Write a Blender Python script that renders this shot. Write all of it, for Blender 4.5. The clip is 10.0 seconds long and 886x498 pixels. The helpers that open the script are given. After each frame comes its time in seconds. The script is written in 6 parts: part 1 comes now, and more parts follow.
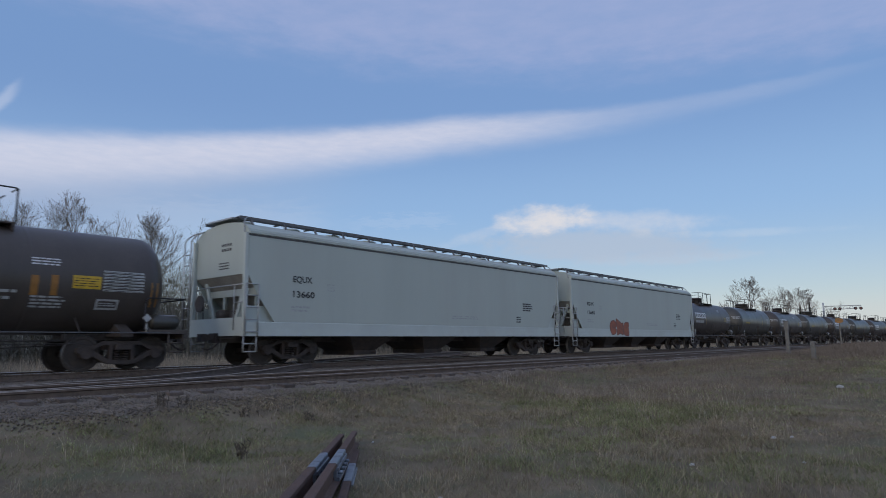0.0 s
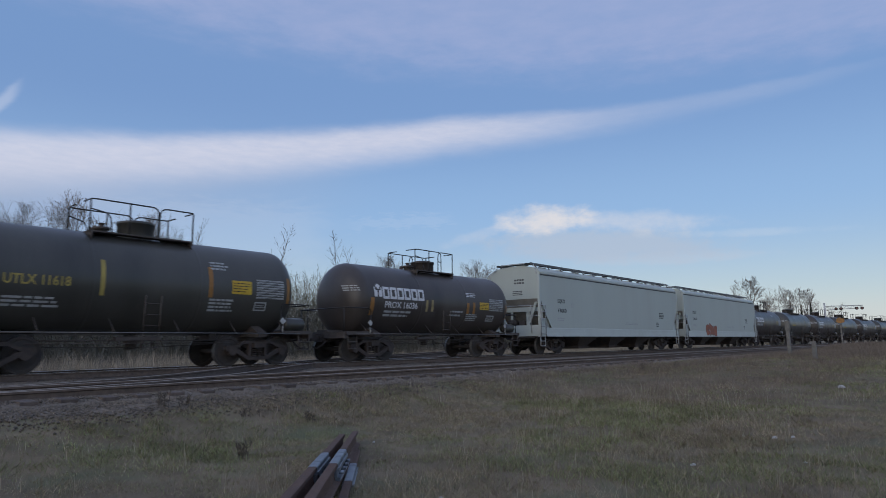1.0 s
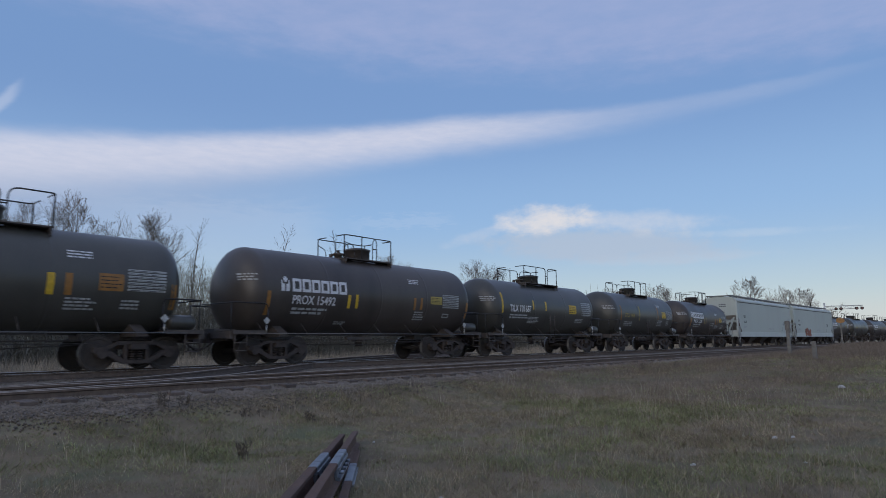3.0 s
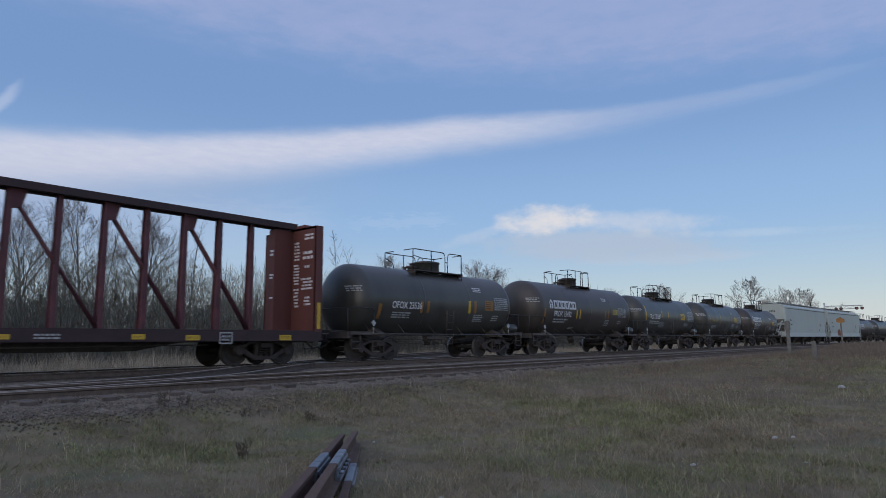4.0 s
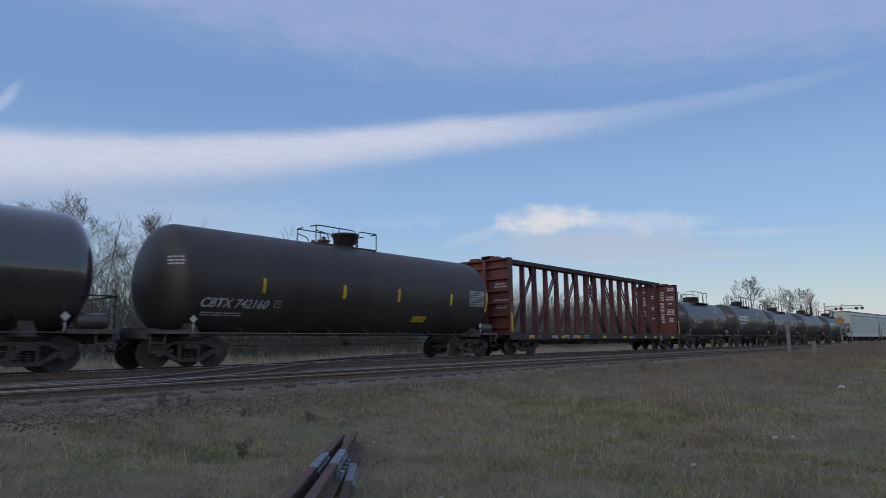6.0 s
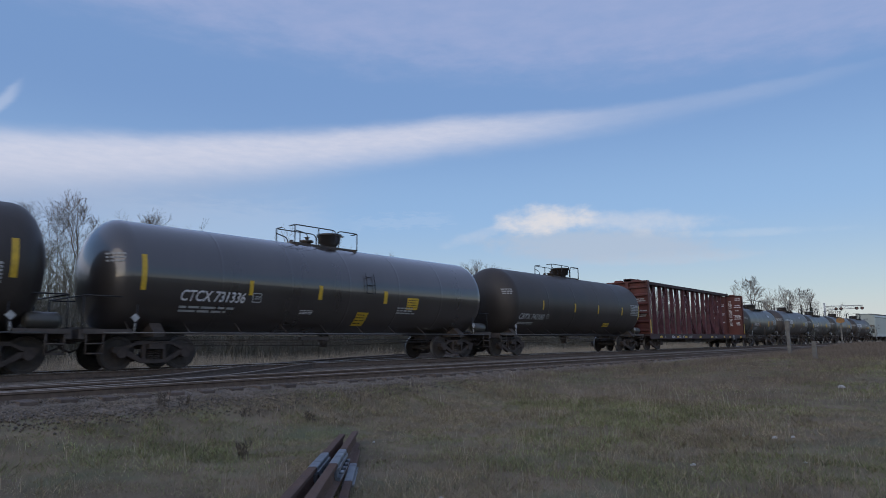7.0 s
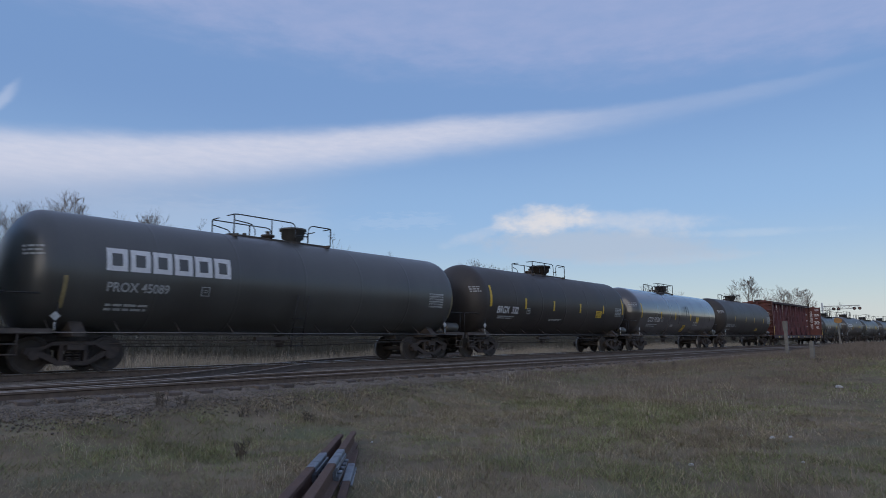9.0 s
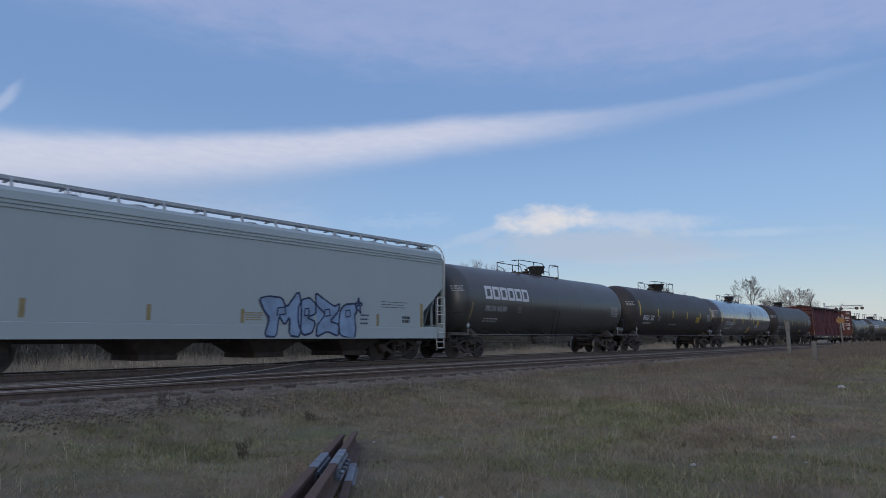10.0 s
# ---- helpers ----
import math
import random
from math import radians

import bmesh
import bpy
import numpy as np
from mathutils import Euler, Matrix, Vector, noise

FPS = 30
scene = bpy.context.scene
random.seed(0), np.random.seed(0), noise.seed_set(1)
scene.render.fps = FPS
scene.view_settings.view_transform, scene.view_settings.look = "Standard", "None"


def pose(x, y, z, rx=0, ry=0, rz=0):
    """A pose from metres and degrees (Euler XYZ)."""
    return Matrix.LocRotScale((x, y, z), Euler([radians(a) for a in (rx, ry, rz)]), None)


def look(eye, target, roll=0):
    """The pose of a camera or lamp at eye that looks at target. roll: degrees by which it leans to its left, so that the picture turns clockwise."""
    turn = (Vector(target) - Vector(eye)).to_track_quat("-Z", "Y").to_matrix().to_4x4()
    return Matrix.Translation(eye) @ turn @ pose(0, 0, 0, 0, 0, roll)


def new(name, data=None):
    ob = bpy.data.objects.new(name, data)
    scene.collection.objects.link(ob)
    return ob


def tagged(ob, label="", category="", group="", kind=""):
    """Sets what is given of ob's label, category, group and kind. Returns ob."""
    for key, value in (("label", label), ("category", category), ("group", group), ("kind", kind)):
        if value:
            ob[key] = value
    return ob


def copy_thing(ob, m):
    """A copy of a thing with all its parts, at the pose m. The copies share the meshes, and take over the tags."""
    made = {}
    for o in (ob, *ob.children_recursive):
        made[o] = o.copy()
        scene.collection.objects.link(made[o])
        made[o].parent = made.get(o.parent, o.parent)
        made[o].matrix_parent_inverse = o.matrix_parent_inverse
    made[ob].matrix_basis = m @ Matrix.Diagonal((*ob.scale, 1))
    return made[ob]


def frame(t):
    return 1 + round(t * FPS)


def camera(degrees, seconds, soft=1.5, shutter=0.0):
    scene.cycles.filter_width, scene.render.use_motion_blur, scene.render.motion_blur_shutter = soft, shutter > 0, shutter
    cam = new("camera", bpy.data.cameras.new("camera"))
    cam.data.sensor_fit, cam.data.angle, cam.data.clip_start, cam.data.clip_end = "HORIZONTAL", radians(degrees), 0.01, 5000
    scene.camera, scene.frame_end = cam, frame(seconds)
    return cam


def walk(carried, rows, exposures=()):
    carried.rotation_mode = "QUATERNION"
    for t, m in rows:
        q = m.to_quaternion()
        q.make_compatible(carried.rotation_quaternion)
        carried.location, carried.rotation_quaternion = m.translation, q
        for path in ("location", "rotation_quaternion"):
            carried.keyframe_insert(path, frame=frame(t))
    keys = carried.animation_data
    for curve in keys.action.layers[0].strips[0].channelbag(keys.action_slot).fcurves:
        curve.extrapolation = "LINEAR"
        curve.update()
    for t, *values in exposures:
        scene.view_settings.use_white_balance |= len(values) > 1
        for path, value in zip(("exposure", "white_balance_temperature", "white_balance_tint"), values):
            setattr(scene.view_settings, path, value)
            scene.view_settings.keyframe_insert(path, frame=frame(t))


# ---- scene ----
# ================= camera =================
EYE = Vector((0.0, -18.79, 0.64))
YAW, PITCH, ROLL = 40.60, 8.476, -0.627


def aim(dyaw=0.0, dpitch=0.0):
    a, b = radians(YAW + dyaw), radians(PITCH + dpitch)
    return look(EYE, EYE + Vector((math.cos(a) * math.cos(b), math.sin(a) * math.cos(b), math.sin(b))), ROLL)


cam = camera(70.2, 10.0, soft=0.55, shutter=0.12)
# the tripod is nudged slightly at the start and around nine seconds
walk(cam, [(0.0, aim(-0.077)), (0.6, aim(-0.02)), (0.9, aim()), (2.5, aim()), (5.0, aim()), (7.4, aim()), (8.0, aim(-0.05)),
           (8.5, aim(-0.08)), (9.0, aim(-0.155)), (9.4, aim()), (10.0, aim())],
     exposures=[(0.0, 0.06), (10.0, 0.06)])

# ================= world and sun =================
world = bpy.data.worlds.new("world")
scene.world = world
world.use_nodes = True
wt = world.node_tree
wt.nodes.clear()
SUN_AZ, SUN_EL = 191.0, 10.0     # degrees from +x towards +y; height over the horizon


def wm(op, a, b=None, c=None):
    n = wt.nodes.new("ShaderNodeMath")
    n.operation = op
    for i, q in enumerate((a, b, c)):
        if q is None:
            continue
        if isinstance(q, (int, float)):
            n.inputs[i].default_value = q
        else:
            wt.links.new(q, n.inputs[i])
    return n.outputs[0]


def wramp(value, lo, hi):
    n = wt.nodes.new("ShaderNodeMapRange")
    n.interpolation_type = "SMOOTHERSTEP"
    wt.links.new(value, n.inputs[0])
    n.inputs[1].default_value, n.inputs[2].default_value = lo, hi
    return n.outputs[0]


def wmix(fac, a, b):
    n = wt.nodes.new("ShaderNodeMix")
    n.data_type = "RGBA"
    for i, q in ((0, fac), (6, a), (7, b)):
        if isinstance(q, (int, float)):
            n.inputs[i].default_value = q
        elif isinstance(q, tuple):
            n.inputs[i].default_value = (*q, 1)
        else:
            wt.links.new(q, n.inputs[i])
    return n.outputs[2]


sky = wt.nodes.new("ShaderNodeTexSky")
sky.sky_type, sky.sun_disc = "NISHITA", False
sky.sun_elevation, sky.sun_rotation = radians(SUN_EL), radians(90 - SUN_AZ)
sky.air_density, sky.dust_density, sky.ozone_density = 1.0, 0.6, 2.0
tc = wt.nodes.new("ShaderNodeTexCoord")
sep = wt.nodes.new("ShaderNodeSeparateXYZ")
wt.links.new(tc.outputs["Generated"], sep.inputs[0])
el = wm("MULTIPLY", wm("ARCSINE", sep.outputs[2]), 57.2958)
az = wm("MULTIPLY", wm("ARCTAN2", sep.outputs[1], sep.outputs[0]), 57.2958)
# clear air: deep blue above, pale towards the horizon
base = wmix(wramp(el, -1.0, 13.0), (0.545, 0.635, 0.665), (0.29, 0.465, 0.75))
base = wmix(wramp(el, 9.0, 23.0), base, (0.195, 0.335, 0.63))
sk = wt.nodes.new("ShaderNodeVectorMath")
sk.operation = "SCALE"
sk.inputs[3].default_value = 0.10
wt.links.new(sky.outputs[0], sk.inputs[0])
air = wmix(0.82, sk.outputs[0], base)


def cloud_noise(scale, stretch, detail=5.0, rough=0.55, seed=0.0):
    comb = wt.nodes.new("ShaderNodeCombineXYZ")
    wt.links.new(wm("MULTIPLY", az, scale), comb.inputs[0])
    wt.links.new(wm("MULTIPLY", el, scale * stretch), comb.inputs[1])
    comb.inputs[2].default_value = seed
    n = wt.nodes.new("ShaderNodeTexNoise")
    n.inputs["Scale"].default_value, n.inputs["Detail"].default_value, n.inputs["Roughness"].default_value = 1.0, detail, rough
    wt.links.new(comb.outputs[0], n.inputs["Vector"])
    return n.outputs[0]


def window(value, a, b, c, d):
    return wm("MULTIPLY", wramp(value, a, b), wm("SUBTRACT", 1.0, wramp(value, c, d)))


n_big = cloud_noise(0.07, 3.0, 4.0, 0.5, 3.0)
n_mid = cloud_noise(0.22, 3.2, 6.0, 0.6, 7.0)
n_fine = cloud_noise(0.5, 4.5, 6.0, 0.62, 12.0)
wob = wm("MULTIPLY", wm("SUBTRACT", n_mid, 0.5), 2.2)
# --- the long streak
u1 = wm("SUBTRACT", az, 40.6)                       # + to the left of the axis
c1 = wm("ADD", wm("ADD", 18.95, wm("MULTIPLY", wm("MAXIMUM", u1, 0.0), -0.125)), wm("MULTIPLY", wm("MINIMUM", u1, 0.0), -0.038))
c1 = wm("ADD", c1, wm("MULTIPLY", wob, 0.35))
h1 = wm("MAXIMUM", 0.22, wm("ADD", wm("ADD", 1.5, wm("MULTIPLY", wm("MAXIMUM", u1, 0.0), 0.018)), wm("MULTIPLY", wm("MINIMUM", u1, 0.0), 0.030)))
d1 = wm("DIVIDE", wm("SUBTRACT", el, c1), h1)
core = wm("MULTIPLY", wm("SUBTRACT", 1.0, wramp(d1, 0.15, 1.25)), wramp(d1, -2.1, 0.1))
fade1 = wm("SUBTRACT", wm("SUBTRACT", 1.0, wm("MULTIPLY", wramp(wm("MULTIPLY", u1, -1.0), -6.0, 26.0), 0.80)), wm("MULTIPLY", wramp(wm("MULTIPLY", u1, -1.0), 24.0, 42.0), 0.20))
streak = wm("MULTIPLY", wm("MULTIPLY", core, fade1), wm("ADD", 0.62, wm("MULTIPLY", n_fine, 0.5)))
# veil under the streak, to the left
veil = wm("MULTIPLY", wm("MULTIPLY", window(d1, -5.5, -1.2, -0.6, 0.5), wramp(u1, 0.0, 30.0)), wm("ADD", 0.1, wm("MULTIPLY", n_big, 0.75)))
# --- high thin veil
high = wm("MULTIPLY", wramp(wm("SUBTRACT", wm("ADD", el, wm("MULTIPLY", wob, 1.6)), wm("MULTIPLY", u1, 0.07)), 22.0, 27.5),
          wm("ADD", 0.25, wm("MULTIPLY", n_mid, 0.7)))
# --- small low cloud with a bright crown and a grey tail
el2 = wm("ADD", el, wm("MULTIPLY", wm("SUBTRACT", n_fine, 0.5), 4.0))
u2 = wm("ADD", u1, wm("MULTIPLY", wm("SUBTRACT", n_mid, 0.5), 5.0))
w2 = wm("MULTIPLY", u1, -1.0)                       # + to the right of the axis
billow = wm("MULTIPLY", wm("SUBTRACT", cloud_noise(0.32, 1.7, 7.0, 0.62, 21.0), 0.5), 2.2)


def puff(centre, half, height, thick, slope=0.0, lo=0.0, hi=0.9):
    """One lobe of a cloud: an ellipse whose edge is broken up by the billows."""
    a = wm("DIVIDE", wm("SUBTRACT", w2, centre), half)
    mid = wm("ADD", height, wm("MULTIPLY", wm("SUBTRACT", w2, centre), slope))
    b = wm("DIVIDE", wm("SUBTRACT", el, mid), thick)
    e = wm("SUBTRACT", wm("SUBTRACT", 1.0, wm("MULTIPLY", a, a)), wm("MULTIPLY", b, b))
    return wramp(wm("ADD", e, billow), lo, hi)


crown = puff(9.3, 5.2, 10.9, 1.6, 0.04, -0.15, 1.35)
lump = puff(17.5, 8.0, 10.3, 1.2, -0.08, -0.2, 1.6)
wing = puff(3.5, 5.0, 9.7, 0.75, 0.27, 0.0, 1.4)
tail = puff(14.5, 12.5, 8.3, 1.7, -0.05, -0.3, 1.0)
thread = puff(26.0, 10.0, 8.7, 0.5, -0.04, 0.1, 1.3)
skirt = puff(19.0, 10.0, 7.0, 0.7, 0.0, 0.0, 1.4)
wisp = wm("MULTIPLY", window(wm("ADD", el2, wm("MULTIPLY", u1, 0.06)), 10.4, 11.0, 11.3, 12.0), window(u2, -2.0, 1.0, 6.0, 11.0))
low = wm("MULTIPLY", window(el2, 5.0, 9.0, 10.5, 13.5), window(u2, 8.0, 14.0, 22.0, 36.0))
small = wm("MULTIPLY", window(wm("ADD", wm("ADD", el, wm("MULTIPLY", wob, 0.5)), wm("MULTIPLY", u1, 1.3)), 64.0, 65.0, 65.2, 66.2), window(u1, 34.6, 36.0, 38.0, 44.0))

col = air
col = wmix(wm("MULTIPLY", high, 0.75), col, (0.40, 0.44, 0.66))
col = wmix(wm("MULTIPLY", veil, 1.0), col, (0.37, 0.42, 0.56))
col = wmix(wm("MULTIPLY", streak, 0.95), col, (0.61, 0.63, 0.75))
col = wmix(wm("MULTIPLY", low, 0.16), col, (0.60, 0.65, 0.75))
col = wmix(wm("MULTIPLY", skirt, 0.35), col, (0.55, 0.61, 0.70))
col = wmix(wm("MULTIPLY", tail, 0.78), col, (0.43, 0.505, 0.625))
col = wmix(wm("MULTIPLY", thread, 0.25), col, (0.60, 0.66, 0.75))
col = wmix(wm("MULTIPLY", wing, 0.22), col, (0.66, 0.67, 0.73))
col = wmix(wm("MULTIPLY", lump, 0.6), col, (0.65, 0.66, 0.715))
col = wmix(wm("MULTIPLY", crown, 0.92), col, (0.73, 0.705, 0.715))
col = wmix(wm("MULTIPLY", wisp, 0.10), col, (0.66, 0.70, 0.80))
col = wmix(wm("MULTIPLY", small, 0.32), col, (0.66, 0.70, 0.82))
# the warm line low on the horizon
col = wmix(wm("MULTIPLY", wm("SUBTRACT", 1.0, wramp(el, 0.5, 5.0)), 0.35), col, (0.66, 0.62, 0.62))
bg = wt.nodes.new("ShaderNodeBackground")
bg.inputs[1].default_value = 1.0
wt.links.new(col, bg.inputs[0])
wo = wt.nodes.new("ShaderNodeOutputWorld")
wt.links.new(bg.outputs[0], wo.inputs[0])

sun = new("sun", bpy.data.lights.new("sun", "SUN"))
sun.data.energy, sun.data.angle, sun.data.color = 0.95, radians(60.0), (1.0, 0.88, 0.74)
_a, _e = radians(SUN_AZ), radians(SUN_EL)
sun.matrix_world = look(Vector((math.cos(_a) * math.cos(_e), math.sin(_a) * math.cos(_e), math.sin(_e))) * 50, Vector((0, 0, 0)))

# ================= materials =================
def material(name, colour, rough=0.6, metal=0.0, spread=0.25, scale=3.0, fine=40.0, stain=None, stain_amount=0.0,
             bump=0.0, bump_scale=60.0, coat_rough=0.06, streak=False, spec=0.5, per_object=0.0, per_island=0.0, coat=0.0, coat_ior=1.5):
    """Paint, metal, earth or bark: a base colour that varies at two scales, with optional stains and fine relief."""
    m = bpy.data.materials.new(name)
    m.use_nodes = True
    t = m.node_tree
    b = t.nodes["Principled BSDF"]
    tcn = t.nodes.new("ShaderNodeTexCoord")
    vec = tcn.outputs["Object"]
    if streak:
        mp = t.nodes.new("ShaderNodeMapping")
        mp.inputs["Scale"].default_value = (1.0, 1.0, 0.12)
        t.links.new(vec, mp.inputs[0])
        vec2 = mp.outputs[0]
    else:
        vec2 = vec

    def tex(s, v, detail=5.0, rg=0.6):
        n = t.nodes.new("ShaderNodeTexNoise")
        n.inputs["Scale"].default_value, n.inputs["Detail"].default_value, n.inputs["Roughness"].default_value = s, detail, rg
        t.links.new(v, n.inputs["Vector"])
        return n.outputs[0]

    def mixc(f, a, c):
        n = t.nodes.new("ShaderNodeMix")
        n.data_type = "RGBA"
        for i, q in ((0, f), (6, a), (7, c)):
            if isinstance(q, (int, float)):
                n.inputs[i].default_value = q
            elif isinstance(q, tuple):
                n.inputs[i].default_value = (*q[:3], 1)
            else:
                t.links.new(q, n.inputs[i])
        return n.outputs[2]

    def ramp(v, lo, hi, a=0.0, c=1.0):
        n = t.nodes.new("ShaderNodeMapRange")
        t.links.new(v, n.inputs[0])
        for i, q in enumerate((lo, hi, a, c)):
            n.inputs[i + 1].default_value = q
        return n.outputs[0]

    big, small = tex(scale, vec2), tex(fine, vec, 4.0)
    dark = tuple(max(0.0, c * (1 - spread)) for c in colour)
    light = tuple(min(1.0, c * (1 + spread)) for c in colour)
    c = mixc(ramp(big, 0.3, 0.7), dark, light)
    c = mixc(ramp(small, 0.3, 0.75, 0.0, 0.5 * min(1.0, spread * 2)), c, dark)
    if stain:
        st = tex(scale * 0.6, vec2, 7.0, 0.68)
        c = mixc(ramp(st, 0.5, 0.72, 0.0, stain_amount), c, stain)
    if per_object or per_island:
        if per_object:
            inf = t.nodes.new("ShaderNodeObjectInfo")
            rnd = inf.outputs["Random"]
            amt = per_object
        else:
            inf = t.nodes.new("ShaderNodeNewGeometry")
            rnd = inf.outputs["Random Per Island"]
            amt = per_island
        hs = t.nodes.new("ShaderNodeHueSaturation")
        t.links.new(ramp(rnd, 0, 1, 1 - amt, 1 + amt), hs.inputs["Value"])
        t.links.new(c, hs.inputs["Color"])
        c = hs.outputs[0]
    t.links.new(c, b.inputs["Base Color"])
    t.links.new(ramp(big, 0.25, 0.75, max(0.02, rough - 0.08), min(1.0, rough + 0.1)), b.inputs["Roughness"])
    b.inputs["Metallic"].default_value = metal
    b.inputs["Specular IOR Level"].default_value = spec
    b.inputs["Coat Weight"].default_value, b.inputs["Coat IOR"].default_value = coat, coat_ior
    b.inputs["Coat Roughness"].default_value = coat_rough
    if bump:
        bn = t.nodes.new("ShaderNodeBump")
        bn.inputs["Strength"].default_value, bn.inputs["Distance"].default_value = min(1.0, bump), 0.02
        t.links.new(tex(bump_scale, vec, 6.0, 0.65), bn.inputs["Height"])
        t.links.new(bn.outputs[0], b.inputs["Normal"])
    return m


BLACK = material("black_tank_paint", (0.064, 0.053, 0.046), 0.38, spread=0.35, scale=0.7, streak=True, stain=(0.098, 0.082, 0.066), stain_amount=0.5, fine=13.0, bump=0.10, bump_scale=1.3, spec=0.5)
BLACK_GREEN = material("green_black_tank_paint", (0.058, 0.056, 0.048), 0.36, spread=0.3, scale=0.7, streak=True, stain=(0.088, 0.080, 0.066), stain_amount=0.5, fine=13.0, bump=0.10, bump_scale=1.3, spec=0.6)
BLACK_BROWN = material("sooty_tank_paint", (0.047, 0.039, 0.034), 0.46, spread=0.35, scale=0.8, streak=True, stain=(0.066, 0.055, 0.045), stain_amount=0.5, fine=13.0, bump=0.10, bump_scale=1.3, spec=0.42)
BLACK_SHEEN = material("satin_green_black_paint", (0.062, 0.060, 0.054), 0.36, spread=0.25, scale=0.7, streak=True, stain=(0.075, 0.08, 0.075), stain_amount=0.5, fine=13.0, bump=0.10, bump_scale=1.3, spec=0.85)
BLACK_GLOSS = material("glossy_black_paint", (0.040, 0.034, 0.030), 0.3, spread=0.2, scale=0.6, streak=True, coat=1.0, coat_rough=0.06, spec=0.6, coat_ior=1.62)
IRON = material("dark_iron", (0.080, 0.067, 0.058), 0.7, spread=0.4, scale=4.0, stain=(0.09, 0.06, 0.045), stain_amount=0.5)
TRUCK = material("grimy_cast_steel", (0.058, 0.046, 0.040), 0.85, spread=0.4, scale=5.0, stain=(0.10, 0.07, 0.05), stain_amount=0.6, bump=0.3)
WHEEL = material("wheel_steel", (0.060, 0.050, 0.043), 0.75, metal=0.2, spread=0.3, scale=6.0, stain=(0.10, 0.07, 0.05), stain_amount=0.4)
TREAD = material("polished_wheel_tread", (0.22, 0.21, 0.20), 0.4, metal=0.8, spread=0.1)
RAILING = material("black_railing_paint", (0.02, 0.02, 0.022), 0.5, spread=0.3)
GREY_HOPPER = material("pale_grey_hopper_paint", (0.445, 0.485, 0.435), 0.55, spread=0.05, scale=0.5, streak=True, stain=(0.36, 0.34, 0.31), stain_amount=0.25, fine=14.0)
GREY_SILL = material("pale_grey_sill_paint", (0.50, 0.545, 0.505), 0.55, spread=0.06, scale=0.8, stain=(0.36, 0.34, 0.31), stain_amount=0.3)
GREY_NEW = material("blue_grey_hopper_paint", (0.375, 0.435, 0.43), 0.5, spread=0.04, scale=0.5, streak=True, stain=(0.33, 0.36, 0.38), stain_amount=0.2, fine=14.0)
# dark grey for the painted shade under the hopper eaves, also for faint print
EAVE_SHADE_PRINT = material("eave_shade_and_faint_print", (0.10, 0.10, 0.10), 0.8, spread=0.3, scale=3.0)
GRATE = material("dull_steel_grating", (0.15, 0.15, 0.15), 0.6, metal=0.3, spread=0.3, scale=4.0)
TAN = material("tan_slope_sheet", (0.36, 0.34, 0.30), 0.7, spread=0.2, scale=1.5, stain=(0.2, 0.17, 0.14), stain_amount=0.4)
GALV = material("galvanised_walkway", (0.42, 0.43, 0.43), 0.5, metal=0.5, spread=0.2, scale=4.0)
RED = material("oxide_red_paint", (0.135, 0.044, 0.036), 0.65, spread=0.35, scale=1.0, streak=True, stain=(0.06, 0.03, 0.025), stain_amount=0.5)
DECK_RED = material("sooty_red_sill_paint", (0.046, 0.024, 0.026), 0.7, spread=0.35, scale=2.0, stain=(0.05, 0.035, 0.03), stain_amount=0.4)
RED_DARK = material("weathered_red_truss", (0.120, 0.042, 0.048), 0.7, spread=0.35, scale=2.0, stain=(0.04, 0.025, 0.022), stain_amount=0.5)
YELLOW = material("yellow_reflective_tape", (0.62, 0.40, 0.03), 0.45, spread=0.2, scale=5.0, stain=(0.25, 0.17, 0.05), stain_amount=0.4)
ORANGE = material("faded_orange_tape", (0.32, 0.15, 0.035), 0.5, spread=0.25, scale=5.0, stain=(0.15, 0.09, 0.04), stain_amount=0.5)
WHITE = material("white_lettering", (0.66, 0.66, 0.66), 0.6, spread=0.12, scale=8.0)
WHITE_DULL = material("worn_white_lettering", (0.40, 0.41, 0.40), 0.7, spread=0.25, scale=10.0)
BLACK_INK = material("black_lettering", (0.02, 0.02, 0.024), 0.6, spread=0.2)
WORN_TAPE = material("worn_ochre_tape", (0.30, 0.235, 0.11), 0.6, spread=0.25, scale=6.0)
OCHRE = material("ochre_lettering", (0.40, 0.31, 0.08), 0.6, spread=0.2)
GRAVEL = material("grey_ballast_stone", (0.205, 0.165, 0.125), 0.9, spread=0.5, scale=6.0, fine=90.0, bump=0.9, bump_scale=45.0, stain=(0.06, 0.05, 0.04), stain_amount=0.5)
TIE = material("weathered_timber_sleeper", (0.125, 0.098, 0.082), 0.9, spread=0.4, scale=7.0, bump=0.5, per_object=0.3)
RAILBRIGHT = material("bright_rail_head", (0.72, 0.71, 0.69), 0.36, metal=0.5, spread=0.08, scale=4.0)
RAILTOP = material("worn_brown_rail_head", (0.31, 0.26, 0.215), 0.75, metal=0.0, spread=0.15, scale=4.0)
RAILWEB = material("rusty_rail_web", (0.135, 0.100, 0.078), 0.85, spread=0.35, scale=8.0)
RUST = material("rust_brown_rail", (0.125, 0.070, 0.048), 0.8, spread=0.35, scale=9.0, stain=(0.07, 0.045, 0.035), stain_amount=0.6, bump=0.4)
BARSTEEL = material("bare_joint_bar_steel", (0.25, 0.275, 0.31), 0.45, metal=0.6, spread=0.4, scale=9.0, stain=(0.06, 0.05, 0.045), stain_amount=0.8)
GRASS = material("dry_winter_grass", (0.315, 0.254, 0.170), 0.9, spread=0.38, scale=1.3, fine=6.0, per_island=0.6, spec=0.2)
